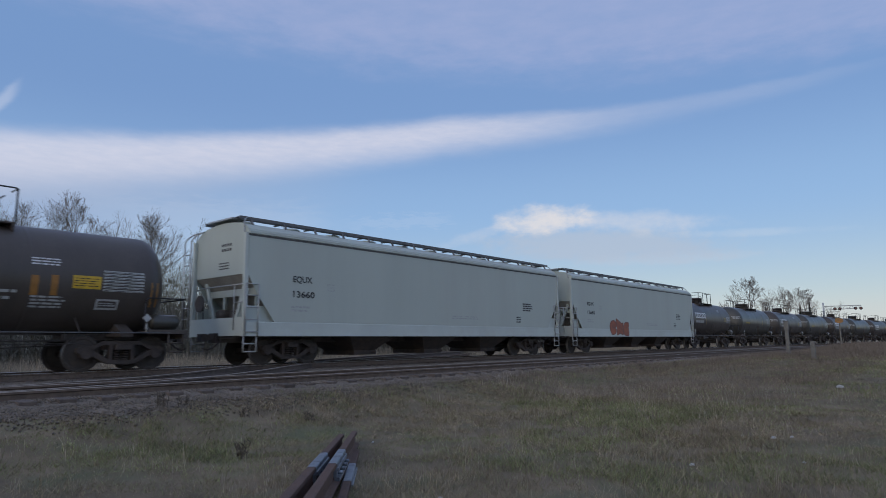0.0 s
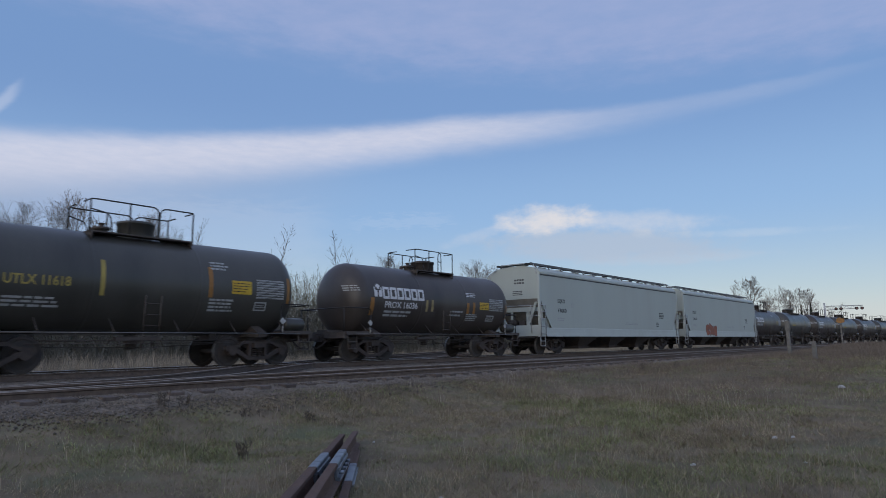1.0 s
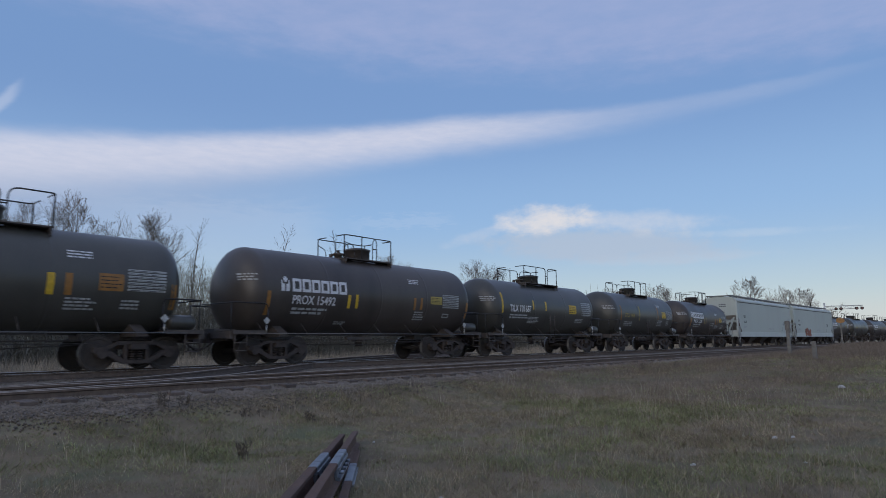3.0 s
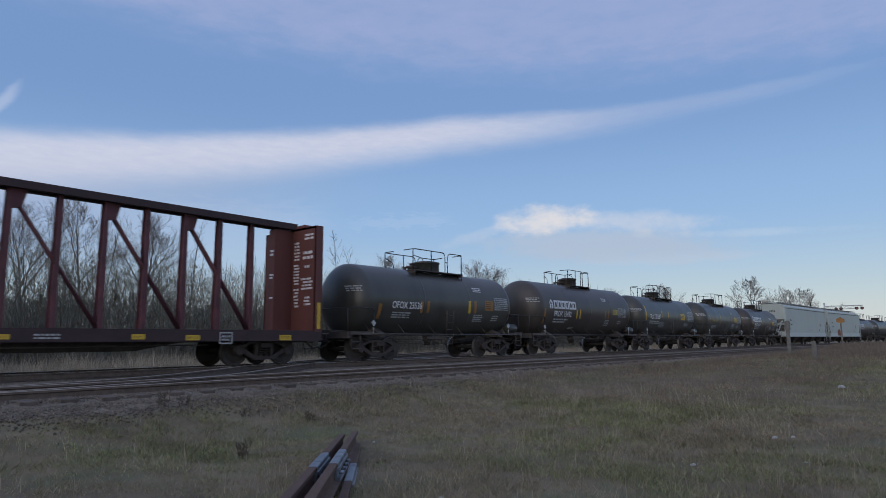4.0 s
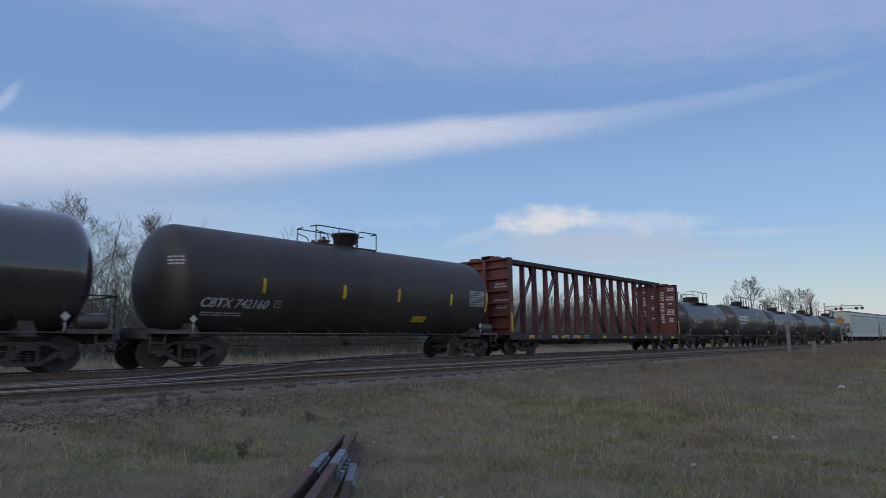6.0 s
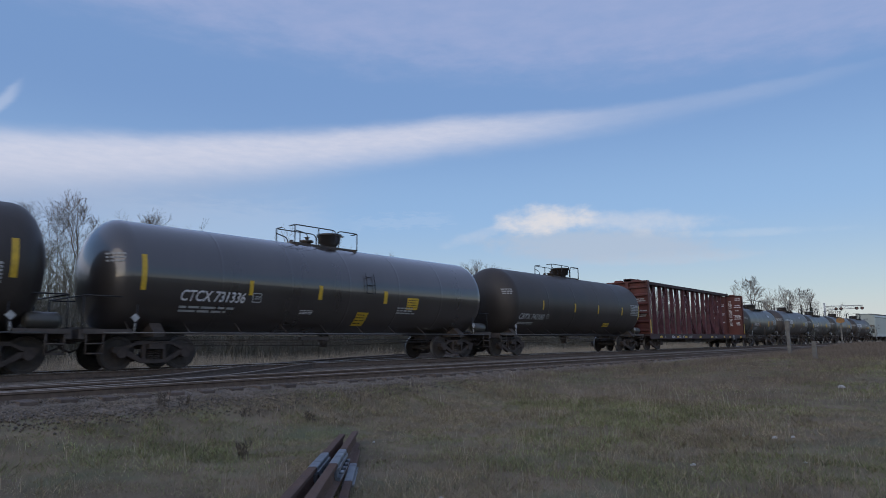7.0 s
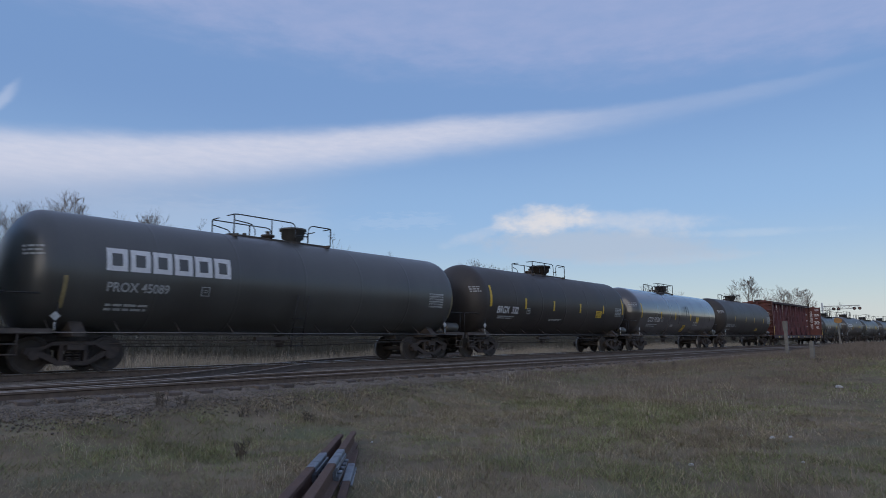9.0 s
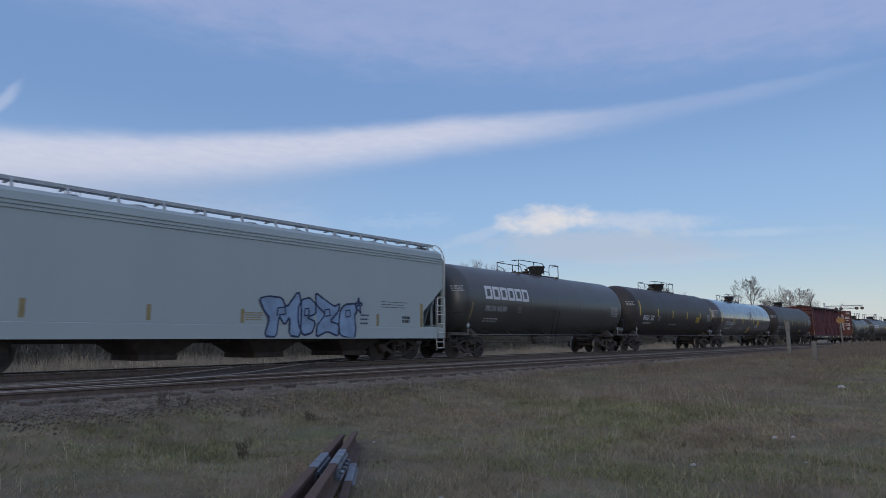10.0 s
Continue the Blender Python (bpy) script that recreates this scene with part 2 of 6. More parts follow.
STALK = material("pale_dead_stalks", (0.42, 0.365, 0.27), 0.9, spread=0.3, scale=1.0, per_island=0.4, spec=0.2)
RISE_GRASS = material("dull_grass_on_the_rise", (0.26, 0.215, 0.158), 0.9, spread=0.3, scale=0.4, fine=3.0, per_island=0.25, spec=0.2)
LITTER = material("matted_plant_litter", (0.255, 0.194, 0.125), 0.95, spread=0.4, scale=1.6, fine=8.0, per_island=0.5, spec=0.15)
BROWN_WEED = material("brown_weed_stems", (0.21, 0.168, 0.132), 0.9, spread=0.3, scale=0.5, per_island=0.35, spec=0.2)
GREEN_GRASS = material("thin_green_grass", (0.235, 0.250, 0.115), 0.9, spread=0.35, scale=1.1, fine=6.0, per_island=0.6, spec=0.2)
DEAD_WEED = material("tall_dead_weeds", (0.39, 0.335, 0.255), 0.9, spread=0.3, scale=0.4, per_island=0.35, spec=0.2)
WEED = material("dark_dead_weed", (0.13, 0.108, 0.082), 0.9, spread=0.3, scale=2.0, per_island=0.4, spec=0.2)
BARK = material("grey_brown_bark", (0.20, 0.175, 0.15), 0.9, spread=0.35, scale=3.0, per_object=0.2, spec=0.2)
TWIG = material("bare_twigs", (0.23, 0.20, 0.175), 0.9, spread=0.3, scale=1.0, per_object=0.2, spec=0.2)
THICKET = material("grey_brown_thicket", (0.172, 0.162, 0.130), 0.9, spread=0.22, scale=0.2, per_island=0.14, spec=0.2)
BRUSH = material("grey_green_brush", (0.205, 0.196, 0.158), 0.9, spread=0.22, scale=0.2, per_island=0.14, spec=0.2)
EVERGREEN = material("dark_evergreen", (0.032, 0.045, 0.026), 0.9, spread=0.4, scale=2.0, per_island=0.4, spec=0.2)
POSTWOOD = material("grey_weathered_post", (0.19, 0.18, 0.16), 0.9, spread=0.3, scale=6.0, bump=0.3)
PALE = material("pale_painted_steel", (0.50, 0.50, 0.48), 0.5, spread=0.15, scale=3.0)


def ground_material():
    m = material("winter_field_soil", (0.215, 0.168, 0.112), 0.95, spread=0.4, scale=1.2, fine=30.0, bump=0.8, bump_scale=22.0,
                 stain=(0.125, 0.150, 0.080), stain_amount=0.75, spec=0.15)
    return m


SOIL = ground_material()


# ================= mesh helpers =================
def add(bm, verts, faces, smooth=False):
    vs = [bm.verts.new(v) for v in verts]
    for f in faces:
        fc = bm.faces.new([vs[i] for i in f])
        fc.smooth = smooth
    return vs


def box(bm, x0, x1, y0, y1, z0, z1, bevel=0.0):
    if bevel:
        c = bevel
        prism_x(bm, x0, x1, [(y0 + c, z0), (y1 - c, z0), (y1, z0 + c), (y1, z1 - c), (y1 - c, z1), (y0 + c, z1), (y0, z1 - c), (y0, z0 + c)])
        return
    add(bm, [(x0, y0, z0), (x1, y0, z0), (x1, y1, z0), (x0, y1, z0), (x0, y0, z1), (x1, y0, z1), (x1, y1, z1), (x0, y1, z1)],
        [(3, 2, 1, 0), (4, 5, 6, 7), (0, 1, 5, 4), (1, 2, 6, 5), (2, 3, 7, 6), (3, 0, 4, 7)])


def prism_x(bm, x0, x1, poly):
    """A polygon in y, z (counter-clockwise seen from +x) drawn out along x."""
    n = len(poly)
    add(bm, [(x0, y, z) for y, z in poly] + [(x1, y, z) for y, z in poly],
        [tuple(range(n - 1, -1, -1)), tuple(range(n, 2 * n))] + [(i, (i + 1) % n, n + (i + 1) % n, n + i) for i in range(n)])


def prism_y(bm, y0, y1, poly):
    """A polygon in x, z drawn out along y."""
    n = len(poly)
    add(bm, [(x, y0, z) for x, z in poly] + [(x, y1, z) for x, z in poly],
        [tuple(range(n)), tuple(range(2 * n - 1, n - 1, -1))] + [(i, n + i, n + (i + 1) % n, (i + 1) % n) for i in range(n)])


def rod(bm, p0, p1, r0, r1=None, n=8, caps=True):
    r1 = r0 if r1 is None else r1
    p0, p1 = Vector(p0), Vector(p1)
    d = (p1 - p0).normalized()
    a = d.orthogonal().normalized()
    b = d.cross(a)
    ring = [a * math.cos(2 * math.pi * i / n) + b * math.sin(2 * math.pi * i / n) for i in range(n)]
    faces = [(i, (i + 1) % n, n + (i + 1) % n, n + i) for i in range(n)]
    vs = add(bm, [p0 + q * r0 for q in ring] + [p1 + q * r1 for q in ring], faces, True)
    if caps:
        bm.faces.new(vs[n - 1::-1])
        bm.faces.new(vs[n:])


def pipe(bm, points, r, n=8):
    for p, q in zip(points, points[1:]):
        rod(bm, p, q, r, r, n)


def arc(p, q, corner, steps=4):
    """Points of a rounded bend from p to q about the corner point."""
    p, q, c = Vector(p), Vector(q), Vector(corner)
    return [tuple(p * (1 - s) ** 2 + c * 2 * s * (1 - s) + q * s * s) for s in [i / steps for i in range(steps + 1)]]


def lathe_x(bm, profile, zc=0.0, n=40, yc=0.0):
    """Turns a profile of (x, radius) about the x axis."""
    rings = []
    for x, r in profile:
        if r < 1e-5:
            rings.append([bm.verts.new((x, yc, zc))])
        else:
            rings.append([bm.verts.new((x, yc + r * math.sin(2 * math.pi * i / n), zc + r * math.cos(2 * math.pi * i / n))) for i in range(n)])
    for a, b in zip(rings, rings[1:]):
        for i in range(n):
            j = (i + 1) % n
            if len(a) == 1:
                q = [a[0], b[j], b[i]]
            elif len(b) == 1:
                q = [a[i], a[j], b[0]]
            else:
                q = [a[i], a[j], b[j], b[i]]
            f = bm.faces.new(q)
            f.smooth = True


def lathe_z(bm, profile, x=0.0, y=0.0, n=24):
    rings = []
    for r, z in profile:
        if r < 1e-5:
            rings.append([bm.verts.new((x, y, z))])
        else:
            rings.append([bm.verts.new((x + r * math.cos(2 * math.pi * i / n), y + r * math.sin(2 * math.pi * i / n), z)) for i in range(n)])
    for a, b in zip(rings, rings[1:]):
        for i in range(n):
            j = (i + 1) % n
            if len(a) == 1:
                q = [a[0], b[j], b[i]]
            elif len(b) == 1:
                q = [a[i], a[j], b[0]]
            else:
                q = [a[i], a[j], b[j], b[i]]
            f = bm.faces.new(q)
            f.smooth = True


def done(name, bm, mat):
    bmesh.ops.recalc_face_normals(bm, faces=bm.faces)
    me = bpy.data.meshes.new(name)
    bm.to_mesh(me)
    bm.free()
    me.materials.append(mat)
    return me


def part(name, bm, mat, parent, label=""):
    ob = new(name, done(name, bm, mat))
    ob.parent = parent
    if label:
        tagged(ob, label)
    return ob


def empty(name, x=0.0, y=0.0, z=0.0):
    ob = new(name)
    ob.empty_display_size = 0.5
    ob.location = (x, y, z)
    return ob


def raw_mesh(name, verts, faces, mat, smooth=False):
    """A large mesh from arrays of triangles or quads."""
    me = bpy.data.meshes.new(name)
    v = np.asarray(verts, dtype=np.float32)
    f = np.asarray(faces, dtype=np.int32)
    k = f.shape[1]
    me.vertices.add(len(v))
    me.vertices.foreach_set("co", v.ravel())
    me.loops.add(f.size)
    me.loops.foreach_set("vertex_index", f.ravel())
    me.polygons.add(len(f))
    me.polygons.foreach_set("loop_start", np.arange(0, f.size, k, dtype=np.int32))
    me.polygons.foreach_set("loop_total", np.full(len(f), k, dtype=np.int32))
    if smooth:
        me.polygons.foreach_set("use_smooth", np.ones(len(f), dtype=bool))
    me.update(calc_edges=True)
    me.materials.append(mat)
    return me


# ================= ground =================
def sstep(v, a, b):
    q = np.clip((v - a) / (b - a), 0, 1)
    return q * q * (3 - 2 * q)


def hills(x, y, f, s):
    return (np.sin(x * f + s) * np.cos(y * f * 1.3 + 2 * s) + np.sin(x * f * 2.3 + y * f * 1.7 + 3 * s) * 0.5) / 1.5


_lattice = np.random.default_rng(77).random((64, 64))


def blotch(x, y, size):
    """Smooth irregular patches of about the given size, 0 to 1."""
    out, amp, tot = 0.0, 1.0, 0.0
    for k in range(3):
        u, v = np.asarray(x, float) / size * 2 ** k + 7.3 * k, np.asarray(y, float) / size * 2 ** k + 3.1 * k
        i, j = np.floor(u).astype(int), np.floor(v).astype(int)
        a, b = sstep(u - i, 0, 1), sstep(v - j, 0, 1)
        q = ((_lattice[i % 64, j % 64] * (1 - a) + _lattice[(i + 1) % 64, j % 64] * a) * (1 - b)
             + (_lattice[i % 64, (j + 1) % 64] * (1 - a) + _lattice[(i + 1) % 64, (j + 1) % 64] * a) * b)
        out, tot, amp = out + q * amp, tot + amp, amp * 0.55
    return out / tot


BEND_FROM, BEND_TO, BEND = 55.0, 175.0, 5.6e-4


def line_y(x):
    """How far the railway has swung towards -y at x: straight, then a wide curve, then straight again."""
    u = np.clip(np.asarray(x, float) - BEND_FROM, 0, BEND_TO - BEND_FROM)
    return -BEND * u * u - 2 * BEND * (BEND_TO - BEND_FROM) * np.maximum(0, np.asarray(x, float) - BEND_TO)


def ground_z(x, y):
    """Height of the field, the track beds and the rise beyond them."""
    x, y = np.asarray(x, float), np.asarray(y, float)
    wx, wy = x, y
    y = y - line_y(x)
    z = np.full(np.broadcast(x, y).shape, -0.62)
    # the field in front climbs gently along the line
    near = 1 - sstep(y, -11.5, -8.9)
    z = z + near * (0.54 * sstep(x, 6, 30) + 0.30 * sstep(x, 28, 55))
    z = z + 0.12 * (1 - sstep(np.hypot(x, wy + 18.8), 3.0, 6.5))
    # track beds: second track, main line
    bed = sstep(y, -11.6, -9.0) * (1 - sstep(y, 2.3, 5.0))
    z = z * (1 - bed) + bed * (-0.195)
    dip = sstep(y, -5.4, -4.4) * (1 - sstep(y, -3.0, -2.0))
    z = z - 0.10 * dip
    z = z + 0.05 * bed * (1 - sstep(y, -5.7, -5.1))
    # the shoulder falls away before the sleepers' ends
    z = z - 0.07 * sstep(-y, 8.15, 8.5) * bed
    # low ground behind the line
    back = sstep(y, 2.3, 5.0)
    z = z - back * 0.30 + sstep(y, 18, 60) * 0.5
    rough = 0.10 * (blotch(wx, wy, 2.6) - 0.5) + 0.05 * (blotch(wy, wx, 0.8) - 0.5)
    rough = rough * (1 - 0.75 * bed)
    return z + rough


def ground():
    def axis(lo, hi, fine_lo, fine_hi, step, grow=1.16):
        a = list(np.arange(fine_lo, fine_hi + step / 2, step))
        d = step
        while a[-1] < hi:
            d *= grow
            a.append(a[-1] + d)
        d = step
        b = []
        q = fine_lo
        while q > lo:
            d *= grow
            q -= d
            b.append(q)
        return np.array(b[::-1] + a)
    xs, ys = axis(-2500, 3500, -4, 45, 0.22), axis(-2500, 3500, -19, 8, 0.2)
    gx, gy = np.meshgrid(xs, ys)
    gy = gy + line_y(gx)
    gz = ground_z(gx, gy)
    far = np.maximum(np.abs(gx), np.abs(gy))
    gz = gz * (1 - sstep(far, 150, 600)) + (-0.8) * sstep(far, 150, 600)
    v = np.stack([gx, gy, gz], -1).reshape(-1, 3)
    nx, ny = len(xs), len(ys)
    i = (np.arange(ny - 1)[:, None] * nx + np.arange(nx - 1)[None, :]).ravel()
    f = np.stack([i, i + 1, i + nx + 1, i + nx], 1)
    tagged(new("ground", raw_mesh("ground", v, f, SOIL, True)), "brown winter field with thin green patches", "ground", kind="structure")


ground()

# ================= tracks =================
MAIN_Y, SIDE_Y = 0.0, -7.1
RAIL_H = 0.165


def smooth_path(pts, per=12):
    out = []
    p = [Vector(q) for q in pts]
    p = [p[0] * 2 - p[1]] + p + [p[-1] * 2 - p[-2]]
    for a, b, c, d in zip(p, p[1:], p[2:], p[3:]):
        for k in range(per):
            s = k / per
            out.append(0.5 * ((2 * b) + (c - a) * s + (2 * a - 5 * b + 4 * c - d) * s * s + (3 * b - 3 * c + d - a) * s ** 3))
    out.append(p[-2])
    return out


RAIL_POLY = [(-0.065, 0), (0.065, 0), (0.065, 0.012), (0.014, 0.03), (0.010, 0.115), (0.036, 0.128), (0.036, 0.16), (0.028, RAIL_H),
             (-0.028, RAIL_H), (-0.036, 0.16), (-0.036, 0.128), (-0.010, 0.115), (-0.014, 0.03), (-0.065, 0.012)]


def sweep_rail(bm, path, offset=0.0, z0=-RAIL_H):
    """A rail section along a path in plan; the offset is to the left."""
    n = len(RAIL_POLY)
    rows = []
    for i, q in enumerate(path):
        d = (path[min(i + 1, len(path) - 1)] - path[max(i - 1, 0)])
        d = Vector((d.x, d.y, 0)).normalized()
        side = Vector((-d.y, d.x, 0))
        c = q + side * offset
        rows.append([bm.verts.new((c.x + side.x * w, c.y + side.y * w, q.z + z0 + h)) for w, h in RAIL_POLY])
    for a, b in zip(rows, rows[1:]):
        for i in range(n):
            f = bm.faces.new([a[i], a[(i + 1) % n], b[(i + 1) % n], b[i]])
            f.material_index = 1 if i in (7, 8, 6) else 0
    bm.faces.new(rows[0][::-1])
    bm.faces.new(rows[-1])


def track(name, path, label, head):
    thing = empty(name)
    for off in (0.7525, -0.7525):
        bm = bmesh.new()
        sweep_rail(bm, path, off)
        ob = part("rail", bm, RAILWEB, thing, "rusty rail with a worn bright head")
        ob.data.materials.append(head)
    tagged(thing, label, "railway track", kind="structure")
    return thing


def line_points(y):
    return [Vector((x, y + float(line_y(x)), 0)) for x in [-120, -60, -20, 0, 20, 40] + list(range(52, 184, 4)) + [260, 500]]


straight = line_points(MAIN_Y)
track("main_track", straight, "main railway line with bright worn steel rails", RAILBRIGHT)
side_path = line_points(SIDE_Y)
track("side_track", side_path, "second railway line beside the main line", RAILTOP)
# the connecting line that leaves the second track and crosses the main line
far_rail = smooth_path([(-8, -6.35, 0), (0, -6.32, 0), (3.3, -6.12, 0), (5.1, -5.65, 0), (6.8, -4.7, 0), (8.8, -3.1, 0), (11.2, -1.0, 0), (13.8, 0.95, 0),
                        (18.5, 3.85, 0), (24.7, 7.1, 0), (36, 12.6, 0), (60, 24, 0)], 10)
link_centre = []
for i_, q_ in enumerate(far_rail):
    d_ = far_rail[min(i_ + 1, len(far_rail) - 1)] - far_rail[max(i_ - 1, 0)]
    d_.normalize()
    link_centre.append(q_ + Vector((d_.y, -d_.x, 0)) * 0.7525 + Vector((0, 0, 0.004)))
track("connecting_track", link_centre, "connecting railway line that curves across the main line", RAILTOP)


# ================= bare trees =================
def branch(bm_t, bm_w, p, d, length, r, depth, rnd, fine=0.012, rise=0.05):
    steps = 3
    q = p
    for i in range(steps):
        d2 = (d + Vector((rnd.uniform(-1, 1), rnd.uniform(-1, 1), rnd.uniform(-0.5, 0.7))) * 0.17).normalized()
        q2 = q + d2 * (length / steps)
        ra, rb = r * (1 - 0.25 * i / steps), r * (1 - 0.25 * (i + 1) / steps)
        if r > 0.022:
            rod(bm_t if r > 0.035 else bm_w, q, q2, ra, rb, 6 if r > 0.05 else 3, False)
        else:
            s = d2.cross(Vector((rnd.uniform(-1, 1), rnd.uniform(-1, 1), rnd.uniform(-1, 1)))).normalized()
            bm_w.faces.new([bm_w.verts.new(v) for v in (q - s * ra, q + s * ra, q2 + s * rb, q2 - s * rb)])
        if depth > 0 and (i > 0 or depth < 3):
            for _ in range(2 if depth > 1 else 1 + (rnd.random() < 0.6)):
                side = Vector((rnd.uniform(-1, 1), rnd.uniform(-1, 1), rnd.uniform(-0.1, 0.7)))
                side = (side - d2 * side.dot(d2)).normalized()
                a = rnd.uniform(0.55, 1.1)
                dd = (d2 * math.cos(a) + side * math.sin(a) + Vector((0, 0, rise))).normalized()
                branch(bm_t, bm_w, q2, dd, length * rnd.uniform(0.5, 0.75), max(fine, rb * rnd.uniform(0.42, 0.62)), depth - 1, rnd, fine, rise)
        q, d = q2, d2
    if depth > 0:
        branch(bm_t, bm_w, q, d, length * 0.7, max(fine, r * 0.62), depth - 1, rnd, fine, rise)


def twig_spray(bt, bw, p, d, length, r, level, rnd, fine):
    """A limb that bends upwards and divides into ever finer twigs."""
    segs = (5, 4, 3)[level]
    q = p
    for i in range(segs):
        d = (d + Vector((rnd.uniform(-1, 1), rnd.uniform(-1, 1), rnd.uniform(-0.7, 1.0))) * 0.20).normalized()
        q2 = q + d * (length / segs)
        ra, rb = max(fine, r * (1 - 0.7 * i / segs)), max(fine, r * (1 - 0.7 * (i + 1) / segs))
        if ra > 0.03:
            rod(bt, q, q2, ra, rb, 5, False)
        else:
            s = d.cross(Vector((rnd.uniform(-1, 1), rnd.uniform(-1, 1), rnd.uniform(-1, 1)))).normalized()
            bw.faces.new([bw.verts.new(v) for v in (q - s * ra, q + s * ra, q2 + s * rb, q2 - s * rb)])
        if i > 0 or level > 0:
            for _ in range(2 if level < 2 else 3):
                side = Vector((rnd.uniform(-1, 1), rnd.uniform(-1, 1), rnd.uniform(-0.3, 0.8)))
                side = (side - d * side.dot(d)).normalized()
                a = rnd.uniform(0.40, 0.85)
                dd = (d * math.cos(a) + side * math.sin(a) + Vector((0, 0, 0.06))).normalized()
                ln = length * rnd.uniform(0.42, 0.66) * (1.1 - 0.45 * i / segs)
                if level < 2:
                    twig_spray(bt, bw, q2, dd, ln, max(fine, rb * 0.5), level + 1, rnd, fine)
                else:
                    e = q2 + dd * ln * 1.1
                    s = dd.cross(Vector((rnd.uniform(-1, 1), rnd.uniform(-1, 1), rnd.uniform(-1, 1)))).normalized() * fine * 0.6
                    bw.faces.new([bw.verts.new(v) for v in (q2 - s, q2 + s, e)])
        q = q2


def bare_tree(seed, height, spread, fine=0.012, bole=0.25, limbs=10):
    """A leader with limbs round it, long below and short above; the crown is an uneven oval."""
    rnd = random.Random(seed)
    thing = empty("bare_tree")
    bt, bw = bmesh.new(), bmesh.new()
    n = 8
    stem, d = [Vector((0, 0, -0.3))], Vector((rnd.uniform(-0.06, 0.06), rnd.uniform(-0.06, 0.06), 1))
    for i in range(n):
        d = (d + Vector((rnd.uniform(-1, 1), rnd.uniform(-1, 1), 0.3)) * 0.10).normalized()
        stem.append(stem[-1] + d * height * 0.86 / n)
    thick = [0.014 * height * (1 - 0.88 * i / n) + fine for i in range(n + 1)]
    for i in range(n):
        rod(bt, stem[i], stem[i + 1], thick[i], thick[i + 1], 7, False)
    for k in range(limbs):
        s = bole + (0.97 - bole) * (k / (limbs - 1)) ** 0.85
        i = min(n - 1, int(s * n))
        p = stem[i].lerp(stem[i + 1], s * n - i)
        a = 2.4 * k + rnd.uniform(-0.5, 0.5)
        tilt = (0.95 - 0.5 * s) * spread * rnd.uniform(0.8, 1.2)
        dd = Vector((math.cos(a) * math.sin(tilt), math.sin(a) * math.sin(tilt), math.cos(tilt)))
        twig_spray(bt, bw, p, dd, height * (0.46 * (1 - s) + 0.15) * rnd.uniform(0.8, 1.15), thick[i] * 0.62, 0, rnd, fine)
    part("trunk", bt, BARK, thing)
    part("crown", bw, TWIG, thing)
    return tagged(thing, "leafless winter tree with fine grey twigs", "tree", "bare trees along the line")


def slender_tree(seed, height):
    rnd = random.Random(seed)
    thing = empty("slender_tree")
    bt, bw = bmesh.new(), bmesh.new()
    q = Vector((0, 0, -0.3))
    d = Vector((0, 0, 1))
    n = 12
    for i in range(n):
        d = (d + Vector((rnd.uniform(-1, 1), rnd.uniform(-1, 1), 0)) * 0.05).normalized()
        q2 = q + d * height / n
        r = 0.007 * height * (1 - i / n) + 0.012
        rod(bt, q, q2, r, r * 0.93, 6, False)
        if i > 2:
            for _ in range(2):
                a = rnd.uniform(0, 6.28)
                tilt = rnd.uniform(0.22, 0.5)
                dd = Vector((math.cos(a) * math.sin(tilt), math.sin(a) * math.sin(tilt), math.cos(tilt)))
                branch(bt, bw, q2, dd, height * 0.17 * (1.2 - 0.8 * i / n), max(0.012, r * 0.4), 1, rnd, 0.012, 0.3)
        q = q2
    part("trunk", bt, BARK, thing)
    part("crown", bw, TWIG, thing)
    return tagged(thing, "tall slender leafless tree", "tree", "bare trees along the line")


tree_kinds = [bare_tree(11, 11.0, 0.85, 0.007, 0.25, 12), bare_tree(12, 12.0, 0.75, 0.007, 0.25, 13), bare_tree(13, 10.0, 0.95, 0.007, 0.22, 12), slender_tree(14, 12.0), slender_tree(15, 11.0),
              bare_tree(31, 10.0, 1.25, 0.011, 0.2, 9), bare_tree(36, 10.0, 1.2, 0.011, 0.2, 9), bare_tree(41, 10.0, 0.7, 0.008, 0.3, 9), bare_tree(42, 10.0, 0.85, 0.008, 0.3, 9)]
tree_used = [False] * len(tree_kinds)


def plant(kind, x, y, height, turn):
    z = float(ground_z(x, y))
    m = pose(x, y, z - 0.05, 0, 0, turn)
    ob = tree_kinds[kind]
    size = height / tree_tall[kind]
    c = ob
    if not tree_used[kind]:
        tree_used[kind] = True
        ob.matrix_basis = m
    else:
        c = copy_thing(ob, m)
    c.scale = (size, size, size)
    return c


tree_tall = [max(v.co.z for c in k.children for v in c.data.vertices) for k in tree_kinds]
rt = random.Random(5)
# the row along the line: x, height, kind
for x_, h_, k_ in [(11.0, 13.2, 0), (17.3, 14.2, 1), (21.9, 15.4, 2), (27.0, 14.7, 0), (31.8, 14.8, 3), (40.2, 15.5, 4), (50.8, 15.4, 3), (56.0, 14.0, 4), (59.0, 13.8, 0),
                   (79.5, 14.6, 2), (83.5, 14.4, 1), (126, 13.0, 1), (150, 15.2, 2), (155, 15.0, 0)]:
    plant(k_, x_, 42 + rt.uniform(-1, 1), h_, rt.uniform(0, 360))
for i_ in range(34):
    x_ = -22 + i_ * 5.8 + rt.uniform(-2, 2)
    plant(rt.choice((3, 4, 7, 8, 7, 8)), x_, rt.uniform(37, 54), rt.uniform(5.5, 9.5), rt.uniform(0, 360))
